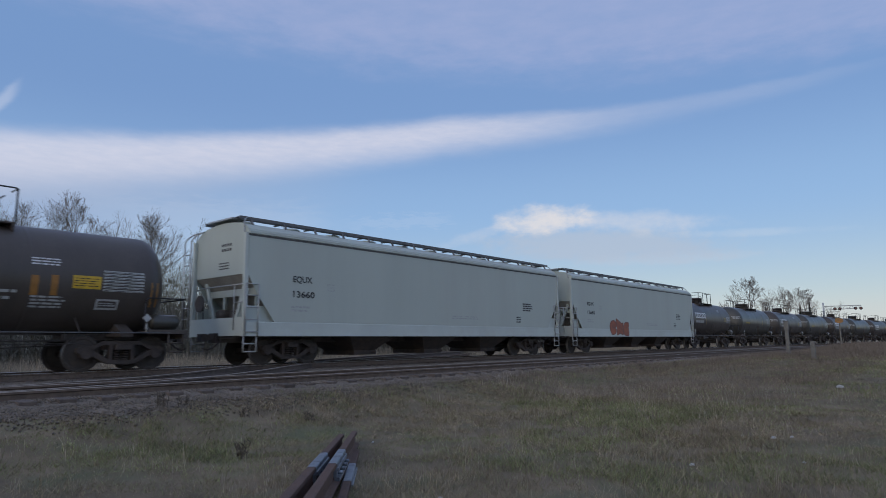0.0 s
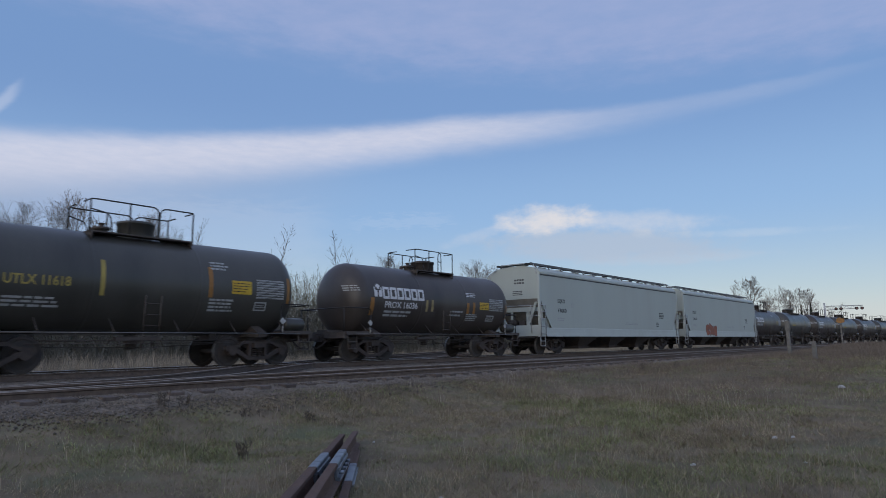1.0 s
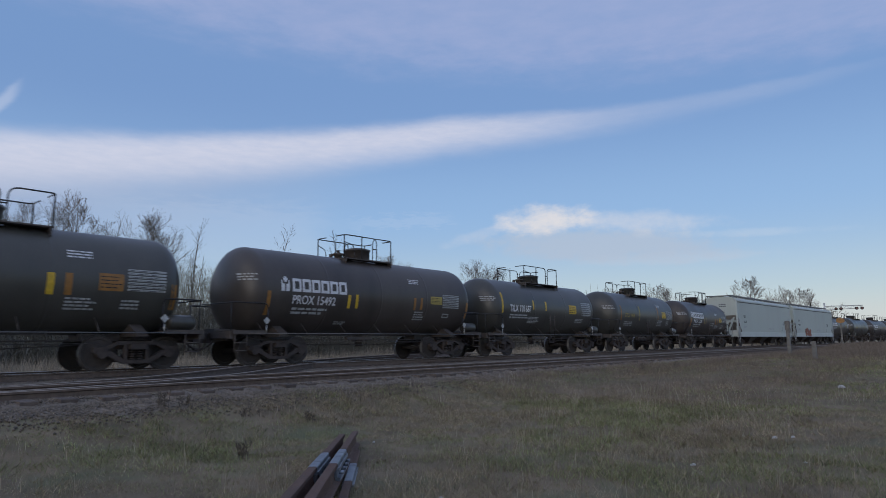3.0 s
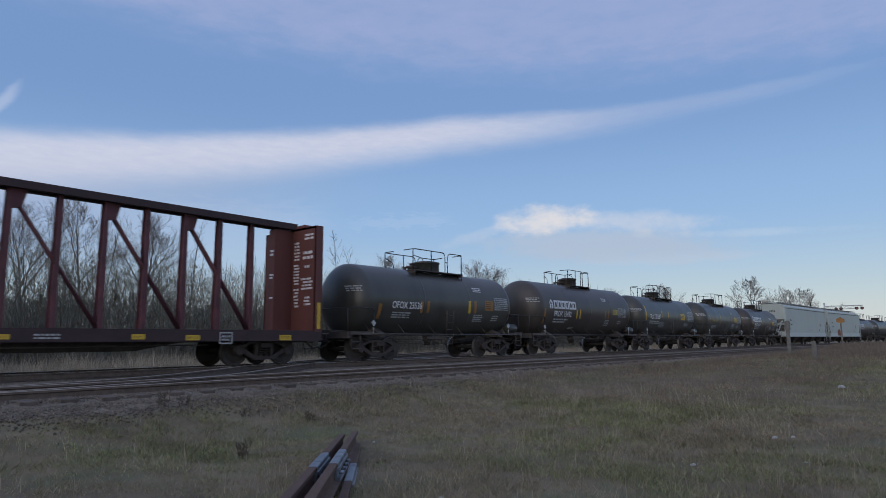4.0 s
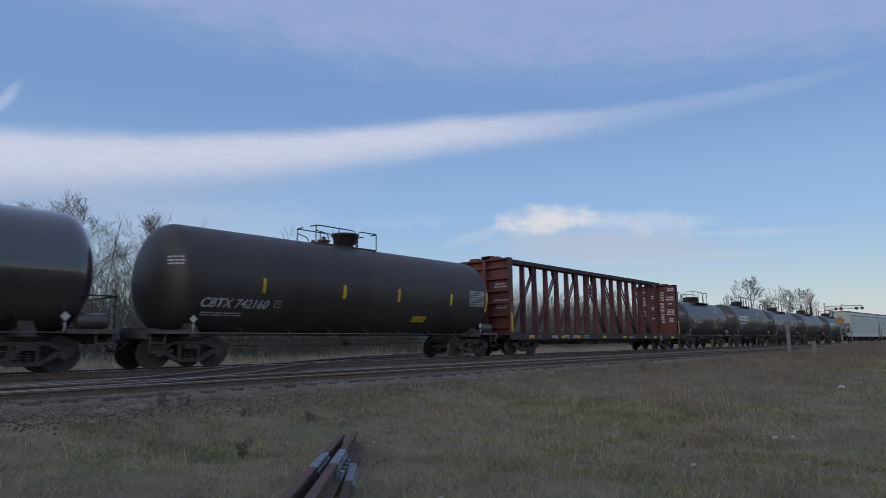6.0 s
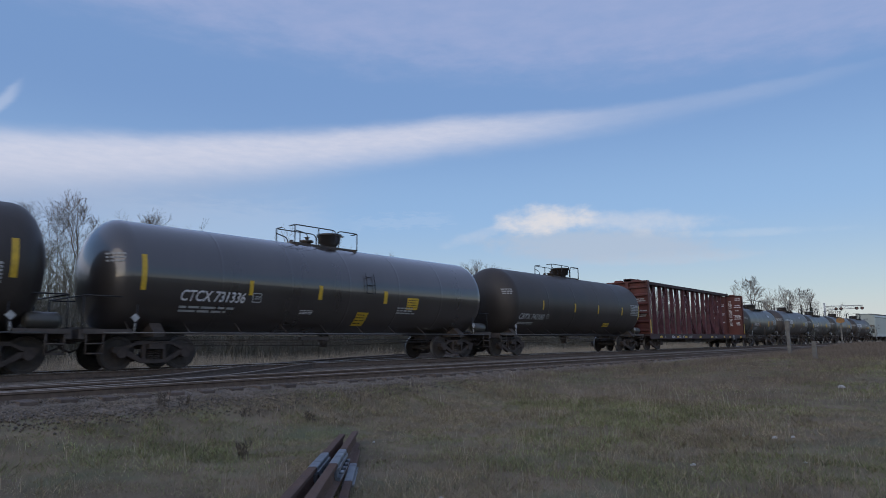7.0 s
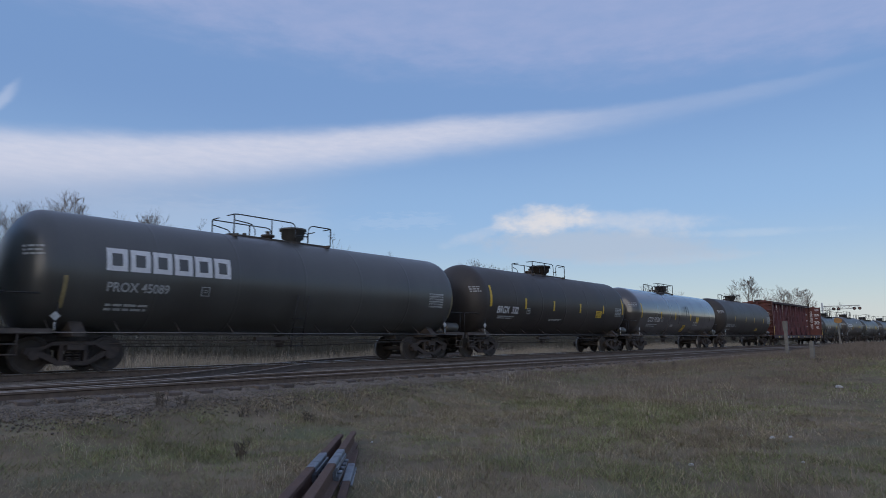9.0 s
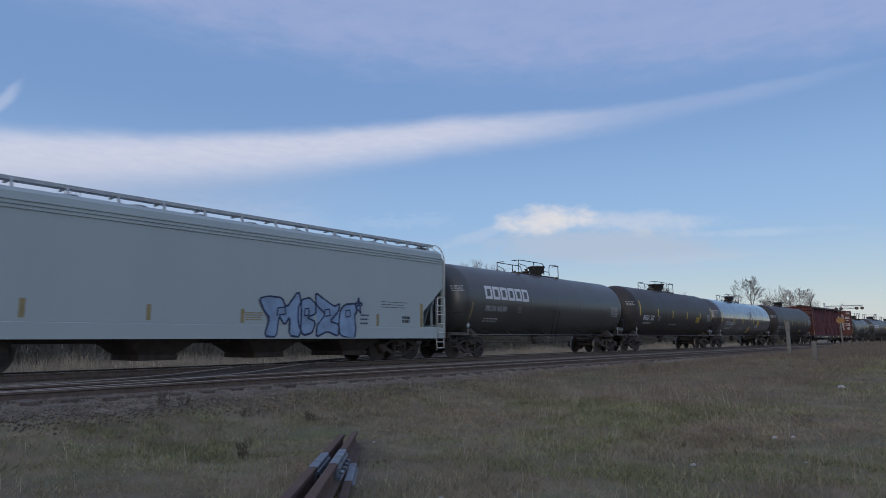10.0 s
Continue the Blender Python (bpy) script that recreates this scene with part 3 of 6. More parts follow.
# the trees beyond the crossing
for x_, y_, h_, k_, turn_ in [(104.1, 8.8, 11.3, 5, 20), (105.5, 4.6, 9.8, 6, 150), (157.4, 9.7, 13.2, 5, 250), (145.6, 17.2, 10.6, 8, 70)]:
    plant(k_, x_, y_, h_, turn_)


def evergreen(x, y, height, r, seed):
    """A narrow dark conifer: a stem inside many short drooping sprays."""
    rnd = random.Random(seed)
    thing = empty("evergreen_tree", x, y, float(ground_z(x, y)))
    bm = bmesh.new()
    rod(bm, (0, 0, -0.3), (0, 0, height * 0.96), 0.12, 0.02, 6)
    part("trunk", bm, BARK, thing)
    bm = bmesh.new()
    for _ in range(900):
        s = rnd.uniform(0.12, 1.0)
        a = rnd.uniform(0, 6.28)
        rr = r * (1.05 - s) ** 0.6 * rnd.uniform(0.5, 1.1)
        p = Vector((0, 0, height * s))
        q = p + Vector((math.cos(a) * rr, math.sin(a) * rr, rr * 0.3))
        w = Vector((-math.sin(a), math.cos(a), 0.3)) * 0.12
        add(bm, [p, q - w, q + Vector((0, 0, 0.25)), q + w], [(0, 1, 2, 3)])
    part("crown", bm, EVERGREEN, thing)
    return tagged(thing, "narrow dark evergreen among bare trees", "tree", "evergreens beyond the crossing")


evergreen(157.3, 10.3, 9.3, 0.55, 71)
evergreen(159.0, 12.5, 8.9, 0.45, 72)


def thicket():
    """A dense belt of thin leafless stems with side twigs."""
    g = np.random.default_rng(4)
    n = 10500
    x = g.uniform(-45, 190, n)
    y = 17 + 20 * g.random(n) ** 0.8
    z = ground_z(x, y)
    h = (5.4 + 1.3 * hills(x, y, 0.16, 0.4) + g.normal(0, 1.2, n)).clip(1.5, 9.5)
    V, F = [], []
    base = 0

    def strips(p0, p1, w0, w1, ang):
        nonlocal base
        side = np.stack([np.cos(ang), np.sin(ang), np.zeros_like(ang)], 1)
        v = np.stack([p0 - side * w0[:, None], p0 + side * w0[:, None], p1 + side * w1[:, None], p1 - side * w1[:, None]], 1)
        V.append(v.reshape(-1, 3))
        F.append(base + np.arange(len(p0) * 4).reshape(-1, 4))
        base += len(p0) * 4
    foot = np.stack([x, y, z - 0.1], 1)
    lean = np.stack([g.normal(0, 0.10, n), g.normal(0, 0.10, n), np.ones(n)], 1)
    top = foot + lean * h[:, None]
    ang = g.uniform(0, np.pi, n)
    w = 0.006 + 0.004 * h
    strips(foot, top, w, w * 0.25, ang)
    strips(foot, top, w, w * 0.25, ang + np.pi / 2)
    for _ in range(7):
        s = g.uniform(0.12, 1.0, n)
        p = foot + (top - foot) * s[:, None]
        a = g.uniform(0, 2 * np.pi, n)
        ln = g.uniform(0.3, 0.85, n) * (1.25 - s) * (0.5 + h / 5)
        up = g.uniform(0.4, 1.6, n)
        q = p + np.stack([np.cos(a), np.sin(a), up], 1) * ln[:, None] * 0.7
        strips(p, q, np.full(n, 0.019), np.full(n, 0.009), a + np.pi / 2)
        a2 = a + g.normal(0, 0.8, n)
        p2 = p + (q - p) * 0.5
        q2 = p2 + np.stack([np.cos(a2), np.sin(a2), up], 1) * ln[:, None] * 0.4
        strips(p2, q2, np.full(n, 0.014), np.full(n, 0.007), a2 + np.pi / 2)
    # the close brush between and behind the stems, closest near the ground
    m = 330000
    x, y = g.uniform(-45, 190, m), g.uniform(24, 41, m)
    tall = 4.6 + 5.4 * blotch(x, y * 0.6, 7.0)
    up = g.random(m) ** 0.8
    far = np.arange(m) % 6 == 0
    y = np.where(far, g.uniform(42, 50, m), y)
    up = np.where(far, g.random(m) * 0.72, up)
    z = ground_z(x, y) + tall * up
    a = g.uniform(0, 2 * np.pi, m)
    p = np.stack([x, y, z], 1)
    q = p + np.stack([np.cos(a) * 0.6, np.sin(a) * 0.6, g.uniform(0.3, 1.1, m)], 1) * g.uniform(0.35, 0.9, m)[:, None]
    wd = g.uniform(0.008, 0.024, m) * (1 + 2.2 * (1 - up) ** 2) * np.where(far, 6.0, 1.0)
    ang = g.uniform(0, np.pi, m)
    side = np.stack([np.cos(ang), np.sin(ang), 0 * ang], 1) * wd[:, None]
    brush = raw_mesh("brushwood", np.stack([p - side, p + side, q], 1).reshape(-1, 3), np.arange(m * 3).reshape(-1, 3), BRUSH)
    tagged(new("brushwood", brush), "close grey-brown leafless brushwood", "bushes", kind="stuff")
    tagged(new("thicket", raw_mesh("thicket", np.concatenate(V), np.concatenate(F), THICKET)), "dense leafless brown thicket behind the railway", "bushes", kind="stuff")


thicket()


def blades(name, n, xr, yr, h_lo, h_hi, width, mat, label, category, seed, keep=None, clump=0.0, lean=0.35, plain=False):
    """Loose blades of grass or stalks, one stuff object."""
    g = np.random.default_rng(seed)
    x, y = g.uniform(*xr, n), g.uniform(*yr, n)
    if clump:
        cx_, cy_ = g.uniform(*xr, n // 14 + 1), g.uniform(*yr, n // 14 + 1)
        k = g.integers(0, len(cx_), n)
        x, y = cx_[k] + g.normal(0, clump, n), cy_[k] + g.normal(0, clump, n)
    if keep is not None:
        ok = keep(x, y, g)
        x, y = x[ok], y[ok]
    n = len(x)
    z = ground_z(x, y) - 0.015
    patch = 0.25 + 1.4 * blotch(x, y, 1.9)
    h = g.uniform(h_lo, h_hi, n) * np.clip(patch, 0.45, 1.4)
    a = g.uniform(0, 2 * np.pi, n)
    dist = np.hypot(x - EYE.x, y - EYE.y)
    w = width * np.clip(dist / 6.0, 0.6, 5.0)
    side = np.stack([np.cos(a), np.sin(a), np.zeros(n)], 1) * w[:, None]
    bend = np.stack([g.normal(0, lean, n), g.normal(0, lean, n), np.ones(n)], 1)
    p0 = np.stack([x, y, z], 1)
    p1 = p0 + bend * (h * 0.55)[:, None]
    p2 = p1 + (bend * np.array([2.2, 2.2, 0.8])) * (h * 0.45)[:, None]
    v = np.stack([p0 - side, p0 + side, p1 + side * 0.7, p1 - side * 0.7, p2], 1).reshape(-1, 3)
    b = np.arange(n)[:, None] * 5
    f = np.concatenate([b + np.array([[0, 1, 2]]), b + np.array([[0, 2, 3]]), b + np.array([[3, 2, 4]])])
    if plain:
        v = np.stack([p0 - side, p0 + side, p0 + bend * h[:, None]], 1).reshape(-1, 3)
        f = np.arange(n * 3).reshape(-1, 3)
    tagged(new(name, raw_mesh(name, v, f, mat)), label, category, kind="stuff")


def off_tracks(x, y, g):
    v = y - line_y(x)
    return ~((v > -9.3) & (v < 2.4))


def green_share(x, y):
    return 0.16 + 0.76 * sstep(blotch(x + 40, y + 9, 1.7), 0.38, 0.60)


def into_gravel(x, y, g):
    """Grass thins out towards the stones beside the line."""
    hem = 9.9 - 0.7 * sstep(x, 9, 22) + 1.8 * (blotch(x, y, 0.9) - 0.5)
    return g.random(len(x)) < 0.12 + 0.88 * sstep(-(y - line_y(x)), hem - 0.9, hem + 0.7)


def tufts(x, y, g):
    """Tufts and bare spots a hand or two across."""
    return g.random(len(x)) < 0.22 + 0.78 * sstep(blotch(x * 1.3, y, 0.34), 0.36, 0.62)


def dry_share(x, y, g):
    return into_gravel(x, y, g) & tufts(x, y, g) & (g.random(len(x)) > 0.75 * green_share(x, y))


def green_patches(x, y, g):
    return into_gravel(x, y, g) & tufts(x, y, g) & (g.random(len(x)) < green_share(x, y))


def any_field(x, y, g):
    return (y - line_y(x) < -8.8) & (g.random(len(x)) < 0.45 + 0.55 * sstep(blotch(y, x, 0.5), 0.35, 0.6))


NEAR, MID = ((0.2, 12.5), (-19.2, -8.7)), ((12.5, 34), (-20, -8.7))
blades("field_grass", 400000, *NEAR, 0.02, 0.09, 0.0027, GRASS, "short matted winter grass of the field", "grass", 21, dry_share, 0.0, 0.95, True)
blades("field_grass", 200000, *MID, 0.02, 0.085, 0.0021, GRASS, "short dull winter grass of the field", "grass", 31, dry_share, 0.0, 0.8, True)
blades("green_grass", 420000, *NEAR, 0.02, 0.08, 0.0027, GREEN_GRASS, "thin fresh green grass in patches", "grass", 26, green_patches, 0.0, 0.95, True)
blades("green_grass", 220000, *MID, 0.02, 0.075, 0.0021, GREEN_GRASS, "thin green grass farther out in the field", "grass", 36, green_patches, 0.0, 0.8, True)
blades("plant_litter", 280000, *NEAR, 0.006, 0.020, 0.0026, LITTER, "dead leaves and broken stems matted on the soil", "litter", 41, any_field, 0.0, 3.2, True)
blades("plant_litter", 90000, *MID, 0.008, 0.028, 0.0026, LITTER, "matted dead stems farther out in the field", "litter", 42, any_field, 0.0, 2.6, True)
blades("field_grass", 90000, (34, 90), (-22, -8.6), 0.04, 0.14, 0.0030, RISE_GRASS, "longer dull grass on the gentle rise", "grass", 22, off_tracks, 0.0, 0.4, True)
blades("dry_stalks", 6000, (0.5, 15), (-19, -9.6), 0.08, 0.26, 0.0011, STALK, "pale dry stalks standing in the grass", "grass", 23, off_tracks, 0.16, 0.22)
blades("brown_weeds", 50000, (11, 60), (-16, -8.9), 0.08, 0.30, 0.0011, BROWN_WEED, "brown dead weeds on the gentle rise", "weeds", 27, off_tracks, 0.25, 0.5, True)
blades("weeds_behind_line", 170000, (-14, 120), (3.4, 16), 0.04, 0.20, 0.0021, DEAD_WEED, "dead brown weeds behind the railway", "weeds", 24, off_tracks, 0.5, 0.9, True)
blades("tall_dead_grass", 80000, (-20, 130), (11.5, 18), 0.40, 1.25, 0.0030, DEAD_WEED, "tall dead grass before the thicket", "grass", 28, off_tracks, 0.6, 0.35, True)


def weed_plant(x, y, height, seed):
    """A dead weed: a few dry stems with short side twigs."""
    rnd = random.Random(seed)
    bm = bmesh.new()
    for k in range(rnd.randint(6, 9)):
        a = rnd.uniform(0, 6.28)
        p = Vector((rnd.gauss(0, 0.05), rnd.gauss(0, 0.05), -0.03))
        d = Vector((math.cos(a) * 0.25, math.sin(a) * 0.25, 1)).normalized()
        h = height * rnd.uniform(0.6, 1.0)
        q = p + d * h
        rod(bm, p, q, 0.003, 0.002, 4, False)
        for i in range(14):
            s = rnd.uniform(0.25, 1.0)
            b = rnd.uniform(0, 6.28)
            o = p + (q - p) * s
            rod(bm, o, o + Vector((math.cos(b), math.sin(b), 0.8)) * rnd.uniform(0.02, 0.06), 0.004, 0.002, 3, False)
    ob = new("weed_plant", done("weed_plant", bm, WEED))
    ob.location = (x, y, float(ground_z(x, y)))
    tagged(ob, "dark dead weed standing in the grass", "weed", kind="stuff")


for i_, (x_, y_, h_) in enumerate([(4.14, -12.17, 0.26), (4.5, -9.5, 0.32), (4.8, -9.6, 0.25), (19.8, -10.2, 0.30), (22.0, -10.5, 0.28), (24.0, -14.5, 0.3),
                                    (6.15, -10.8, 0.2), (5.4, -10.3, 0.2)]):
    weed_plant(x_, y_, h_, 60 + i_)


def ballast():
    """The stone bed: a rough sheet under the tracks, and loose stones on it where they can be told apart."""
    xs = np.concatenate([np.arange(-60, -4, 2.0), np.arange(-4, 40, 0.25), np.arange(40, 220, 3.0)])
    ys = np.arange(-10.9, 3.01, 0.2)
    gx, gy = np.meshgrid(xs, ys)
    g = np.random.default_rng(3)
    hem = 10.0 - 0.8 * sstep(gx, 9, 22) + 1.2 * (blotch(gx, gy, 0.9) - 0.5)
    edge = np.minimum(gy + hem, 3.0 - gy)
    gy = gy + line_y(gx)
    gz = ground_z(gx, gy) + 0.014 + g.normal(0, 0.006, gx.shape) - 0.06 * (1 - sstep(edge, 0.0, 0.7))
    nx, ny = len(xs), len(ys)
    i = (np.arange(ny - 1)[:, None] * nx + np.arange(nx - 1)[None, :]).ravel()
    f = np.stack([i, i + 1, i + nx + 1, i + nx], 1)
    tagged(new("ballast", raw_mesh("ballast", np.stack([gx, gy, gz], -1).reshape(-1, 3), f, GRAVEL, True)), "dark gravel ballast under the tracks", "ballast", kind="structure")
    n = 38000
    x = 0.5 + 23.5 * g.random(n) ** 1.4
    y = np.where(g.random(n) < 0.85, g.uniform(-10.3, -7.6, n), g.uniform(-7.6, 2.2, n))
    ok = g.random(n) > sstep(-y, 9.0, 10.4 - 0.8 * sstep(x, 9, 22))
    x, y = x[ok], y[ok]
    n = len(x)
    s = g.uniform(0.010, 0.026, n)
    z = ground_z(x, y) + 0.012 + s * 0.15
    c = np.stack([x, y, z], 1)
    dirs = np.array([(1, 0, 0), (0, 1, 0), (-1, 0, 0), (0, -1, 0), (0, 0, 0.8), (0, 0, -0.8)], float)
    ang = g.uniform(0, 6.28, n)
    rot = np.stack([np.stack([np.cos(ang), -np.sin(ang), 0 * ang], 1), np.stack([np.sin(ang), np.cos(ang), 0 * ang], 1), np.stack([0 * ang, 0 * ang, 1 + 0 * ang], 1)], 1)
    v = np.einsum("nij,kj->nki", rot, dirs) * g.uniform(0.7, 1.3, (n, 6, 1)) * s[:, None, None] + c[:, None, :]
    tri = np.array([(0, 1, 4), (1, 2, 4), (2, 3, 4), (3, 0, 4), (1, 0, 5), (2, 1, 5), (3, 2, 5), (0, 3, 5)])
    f = (np.arange(n)[:, None, None] * 6 + tri[None]).reshape(-1, 3)
    tagged(new("ballast_stones", raw_mesh("ballast_stones", v.reshape(-1, 3), f, STONE)), "loose dark ballast stones", "gravel", kind="stuff")


STONE = material("ballast_stone_faces", (0.165, 0.134, 0.103), 0.9, spread=0.3, scale=3.0, per_island=0.35)
ballast()


# ================= rolling stock =================
WHEEL_R = 0.457
TANK_GROUP, HOPPER_GROUP = "tank cars of the train", "hopper cars of the train"


def make_wheelset():
    bm = bmesh.new()
    n = 28
    for s in (-1, 1):
        y = s * 0.7525
        prof = [(0.10, -0.10), (0.12, -0.075), (0.36, -0.05), (0.39, -0.065), (WHEEL_R, -0.065), (WHEEL_R + 0.028, 0.045), (WHEEL_R + 0.02, 0.07),
                (0.39, 0.07), (0.36, 0.03), (0.13, 0.05), (0.10, 0.07)]
        rings = []
        for r, w in prof:
            rings.append([bm.verts.new((r * math.cos(2 * math.pi * i / n), y - s * w, r * math.sin(2 * math.pi * i / n))) for i in range(n)])
        for k, (a, b) in enumerate(zip(rings, rings[1:])):
            for i in range(n):
                f = bm.faces.new([a[i], a[(i + 1) % n], b[(i + 1) % n], b[i]])
                f.material_index = 1 if k == 4 else 0
    rod(bm, (0, -1.0, 0), (0, 1.0, 0), 0.085, 0.085, 12)
    for s in (-1, 1):
        rod(bm, (0, s * 0.92, 0), (0, s * 1.10, 0), 0.12, 0.10, 10)
        for k in range(3):
            a = k * 2.0944
            rod(bm, (0.055 * math.cos(a), s * 1.09, 0.055 * math.sin(a)), (0.055 * math.cos(a), s * 1.125, 0.055 * math.sin(a)), 0.02, 0.02, 5)
    me = done("wheelset", bm, WHEEL)
    me.materials.append(TREAD)
    return me


def make_side_frame():
    """A cast bogie frame with its two pockets, drawn about y = 0."""
    bm = bmesh.new()
    for s in (-1, 1):
        # upper and lower chords and the leg down to the axle box
        prism_y(bm, -0.075, 0.075, [(s * 0.0, 0.78), (s * 0.46, 0.78), (s * 0.72, 0.66), (s * 1.10, 0.62), (s * 1.12, 0.50), (s * 1.02, 0.44), (s * 0.98, 0.52), (s * 0.80, 0.53), (s * 0.50, 0.68), (s * 0.0, 0.70)])
        prism_y(bm, -0.075, 0.075, [(s * 0.0, 0.18), (s * 0.34, 0.18), (s * 0.80, 0.42), (s * 0.80, 0.53), (s * 0.70, 0.53), (s * 0.30, 0.28), (s * 0.0, 0.28)])
        prism_y(bm, -0.07, 0.07, [(s * 0.24, 0.24), (s * 0.33, 0.26), (s * 0.33, 0.70), (s * 0.24, 0.70)])
        rod(bm, (s * 0.889, -0.11, 0.457), (s * 0.889, 0.11, 0.457), 0.135, 0.135, 12)
        for k in (0.10,):
            for h in range(4):
                rod(bm, (s * k, 0, 0.29 + h * 0.065), (s * k, 0, 0.325 + h * 0.065), 0.085, 0.085, 8)
    return done("side_frame", bm, TRUCK)


def make_bolster():
    bm = bmesh.new()
    prism_x(bm, -0.20, 0.20, [(-1.22, 0.56), (1.22, 0.56), (1.22, 0.70), (0.5, 0.80), (-0.5, 0.80), (-1.22, 0.70)])
    box(bm, -0.25, 0.25, -0.25, 0.25, 0.80, 0.90)
    for s in (-1, 1):
        box(bm, s * 0.46 - 0.05, s * 0.46 + 0.05, -0.80, 0.80, 0.36, 0.46)
    return done("bolster", bm, TRUCK)


WHEELSET, SIDE_FRAME, BOLSTER = make_wheelset(), make_side_frame(), make_bolster()


def add_trucks(car, half_centres):
    for s in (-1, 1):
        truck = new("truck", BOLSTER)
        truck.parent = car
        truck.location = (s * half_centres, 0, 0)
        for q in (-1, 1):
            fr = new("side_frame", SIDE_FRAME)
            fr.parent = truck
            fr.location = (0, q * 1.02, 0)
        for q in (-1, 1):
            ws = new("wheelset", WHEELSET)
            ws.parent = truck
            ws.location = (q * 0.889, 0, WHEEL_R)


def add_couplers(car, half):
    """Draft gear at both ends; the knuckles meet 0.45 m beyond the body's end."""
    for s in (-1, 1):
        bm = bmesh.new()
        box(bm, min(s * (half - 0.3), s * (half + 0.12)), max(s * (half - 0.3), s * (half + 0.12)), -0.22, 0.22, 0.72, 1.02)
        prism_x(bm, *sorted((s * (half + 0.1), s * (half + 0.42))), [(-0.09, 0.80), (0.09, 0.80), (0.09, 0.96), (-0.09, 0.96)])
        box(bm, *sorted((s * (half + 0.36), s * (half + 0.55))), -0.16, 0.12, 0.76, 1.0)
        pipe(bm, [(s * half, -0.35, 0.78), (s * (half + 0.2), -0.33, 0.60), (s * (half + 0.42), -0.30, 0.50), (s * (half + 0.58), -0.26, 0.56)], 0.028, 6)
        pipe(bm, [(s * half, -1.2, 0.96), (s * (half + 0.06), -1.25, 0.86), (s * (half + 0.06), -0.2, 0.86)], 0.016, 6)
        part("coupler", bm, TRUCK, car, "grimy steel coupler with an air hose")


# ---- lettering and patches that lie on a curved or flat side ----
class Side:
    """The near side of a car: a cylinder of radius r about height zc, or a flat wall at distance r when zc is None."""

    def __init__(self, r, zc=None, half=1e9, dep=1.0):
        self.r, self.zc, self.half, self.dep = r, zc, half, dep

    def at(self, x, z, lift=0.006):
        if self.zc is None:
            return (x, -self.r - lift, z)
        over = max(0.0, abs(x) - self.half) / self.dep
        r = self.r * math.sqrt(max(0.02, 1 - over * over))
        s = max(-0.999, min(0.999, (z - self.zc) / r))
        a = math.asin(s)
        out = lift * 3 * over * (1 if x > 0 else -1)
        return (x + out, -(r + lift) * math.cos(a), self.zc + (r + lift) * math.sin(a))


def patch(bm, side, x0, x1, z0, z1, lift=0.006, slant=0.0, nz=6):
    rows = []
    for i in range(nz + 1):
        z = z0 + (z1 - z0) * i / nz
        o = slant * i / nz
        rows.append((bm.verts.new(side.at(x0 + o, z, lift)), bm.verts.new(side.at(x1 + o, z, lift))))
    for a, b in zip(rows, rows[1:]):
        bm.faces.new([a[0], a[1], b[1], b[0]])


def bars(bm, side, x0, x1, z0, z1, rows, rnd, lift=0.006, duty=0.62, gaps=True):
    """Rows of small bars where the lettering is too small to read."""
    dz = (z1 - z0) / rows
    for i in range(rows):
        z = z1 - (i + 0.5) * dz
        x = x0
        end = x1 - rnd.uniform(0, 0.25) * (x1 - x0)
        while x < end:
            w = rnd.uniform(0.10, 0.30) * (x1 - x0) if gaps else (x1 - x0)
            w = min(w, end - x)
            if w > 0.01:
                patch(bm, side, x, x + w, z - dz * duty / 2, z + dz * duty / 2, lift, 0, 1)
            x += w + 0.03 * (x1 - x0) + 0.01


def letters(text, side, x0, x1, z0, z1, lift=0.008, shear=0.0):
    """Built-in font, fitted to a rectangle of the side and laid on it."""
    cu = bpy.data.curves.new("lettering", "FONT")
    cu.body, cu.size, cu.shear = text, 1.0, shear
    cu.resolution_u, cu.offset = 3, 0.018
    ob = bpy.data.objects.new("lettering", cu)
    scene.collection.objects.link(ob)
    bpy.context.view_layer.update()
    me = bpy.data.meshes.new_from_object(ob.evaluated_get(bpy.context.evaluated_depsgraph_get()))
    scene.collection.objects.unlink(ob)
    bpy.data.objects.remove(ob)
    bm = bmesh.new()
    bm.from_mesh(me)
    bpy.data.meshes.remove(me)
    xs, ys = [v.co.x for v in bm.verts], [v.co.y for v in bm.verts]
    ax, bx, ay, by = min(xs), max(xs), min(ys), max(ys)
    for v in bm.verts:
        v.co = side.at(x0 + (v.co.x - ax) / (bx - ax) * (x1 - x0), z0 + (v.co.y - ay) / (by - ay) * (z1 - z0), lift)
    return bm


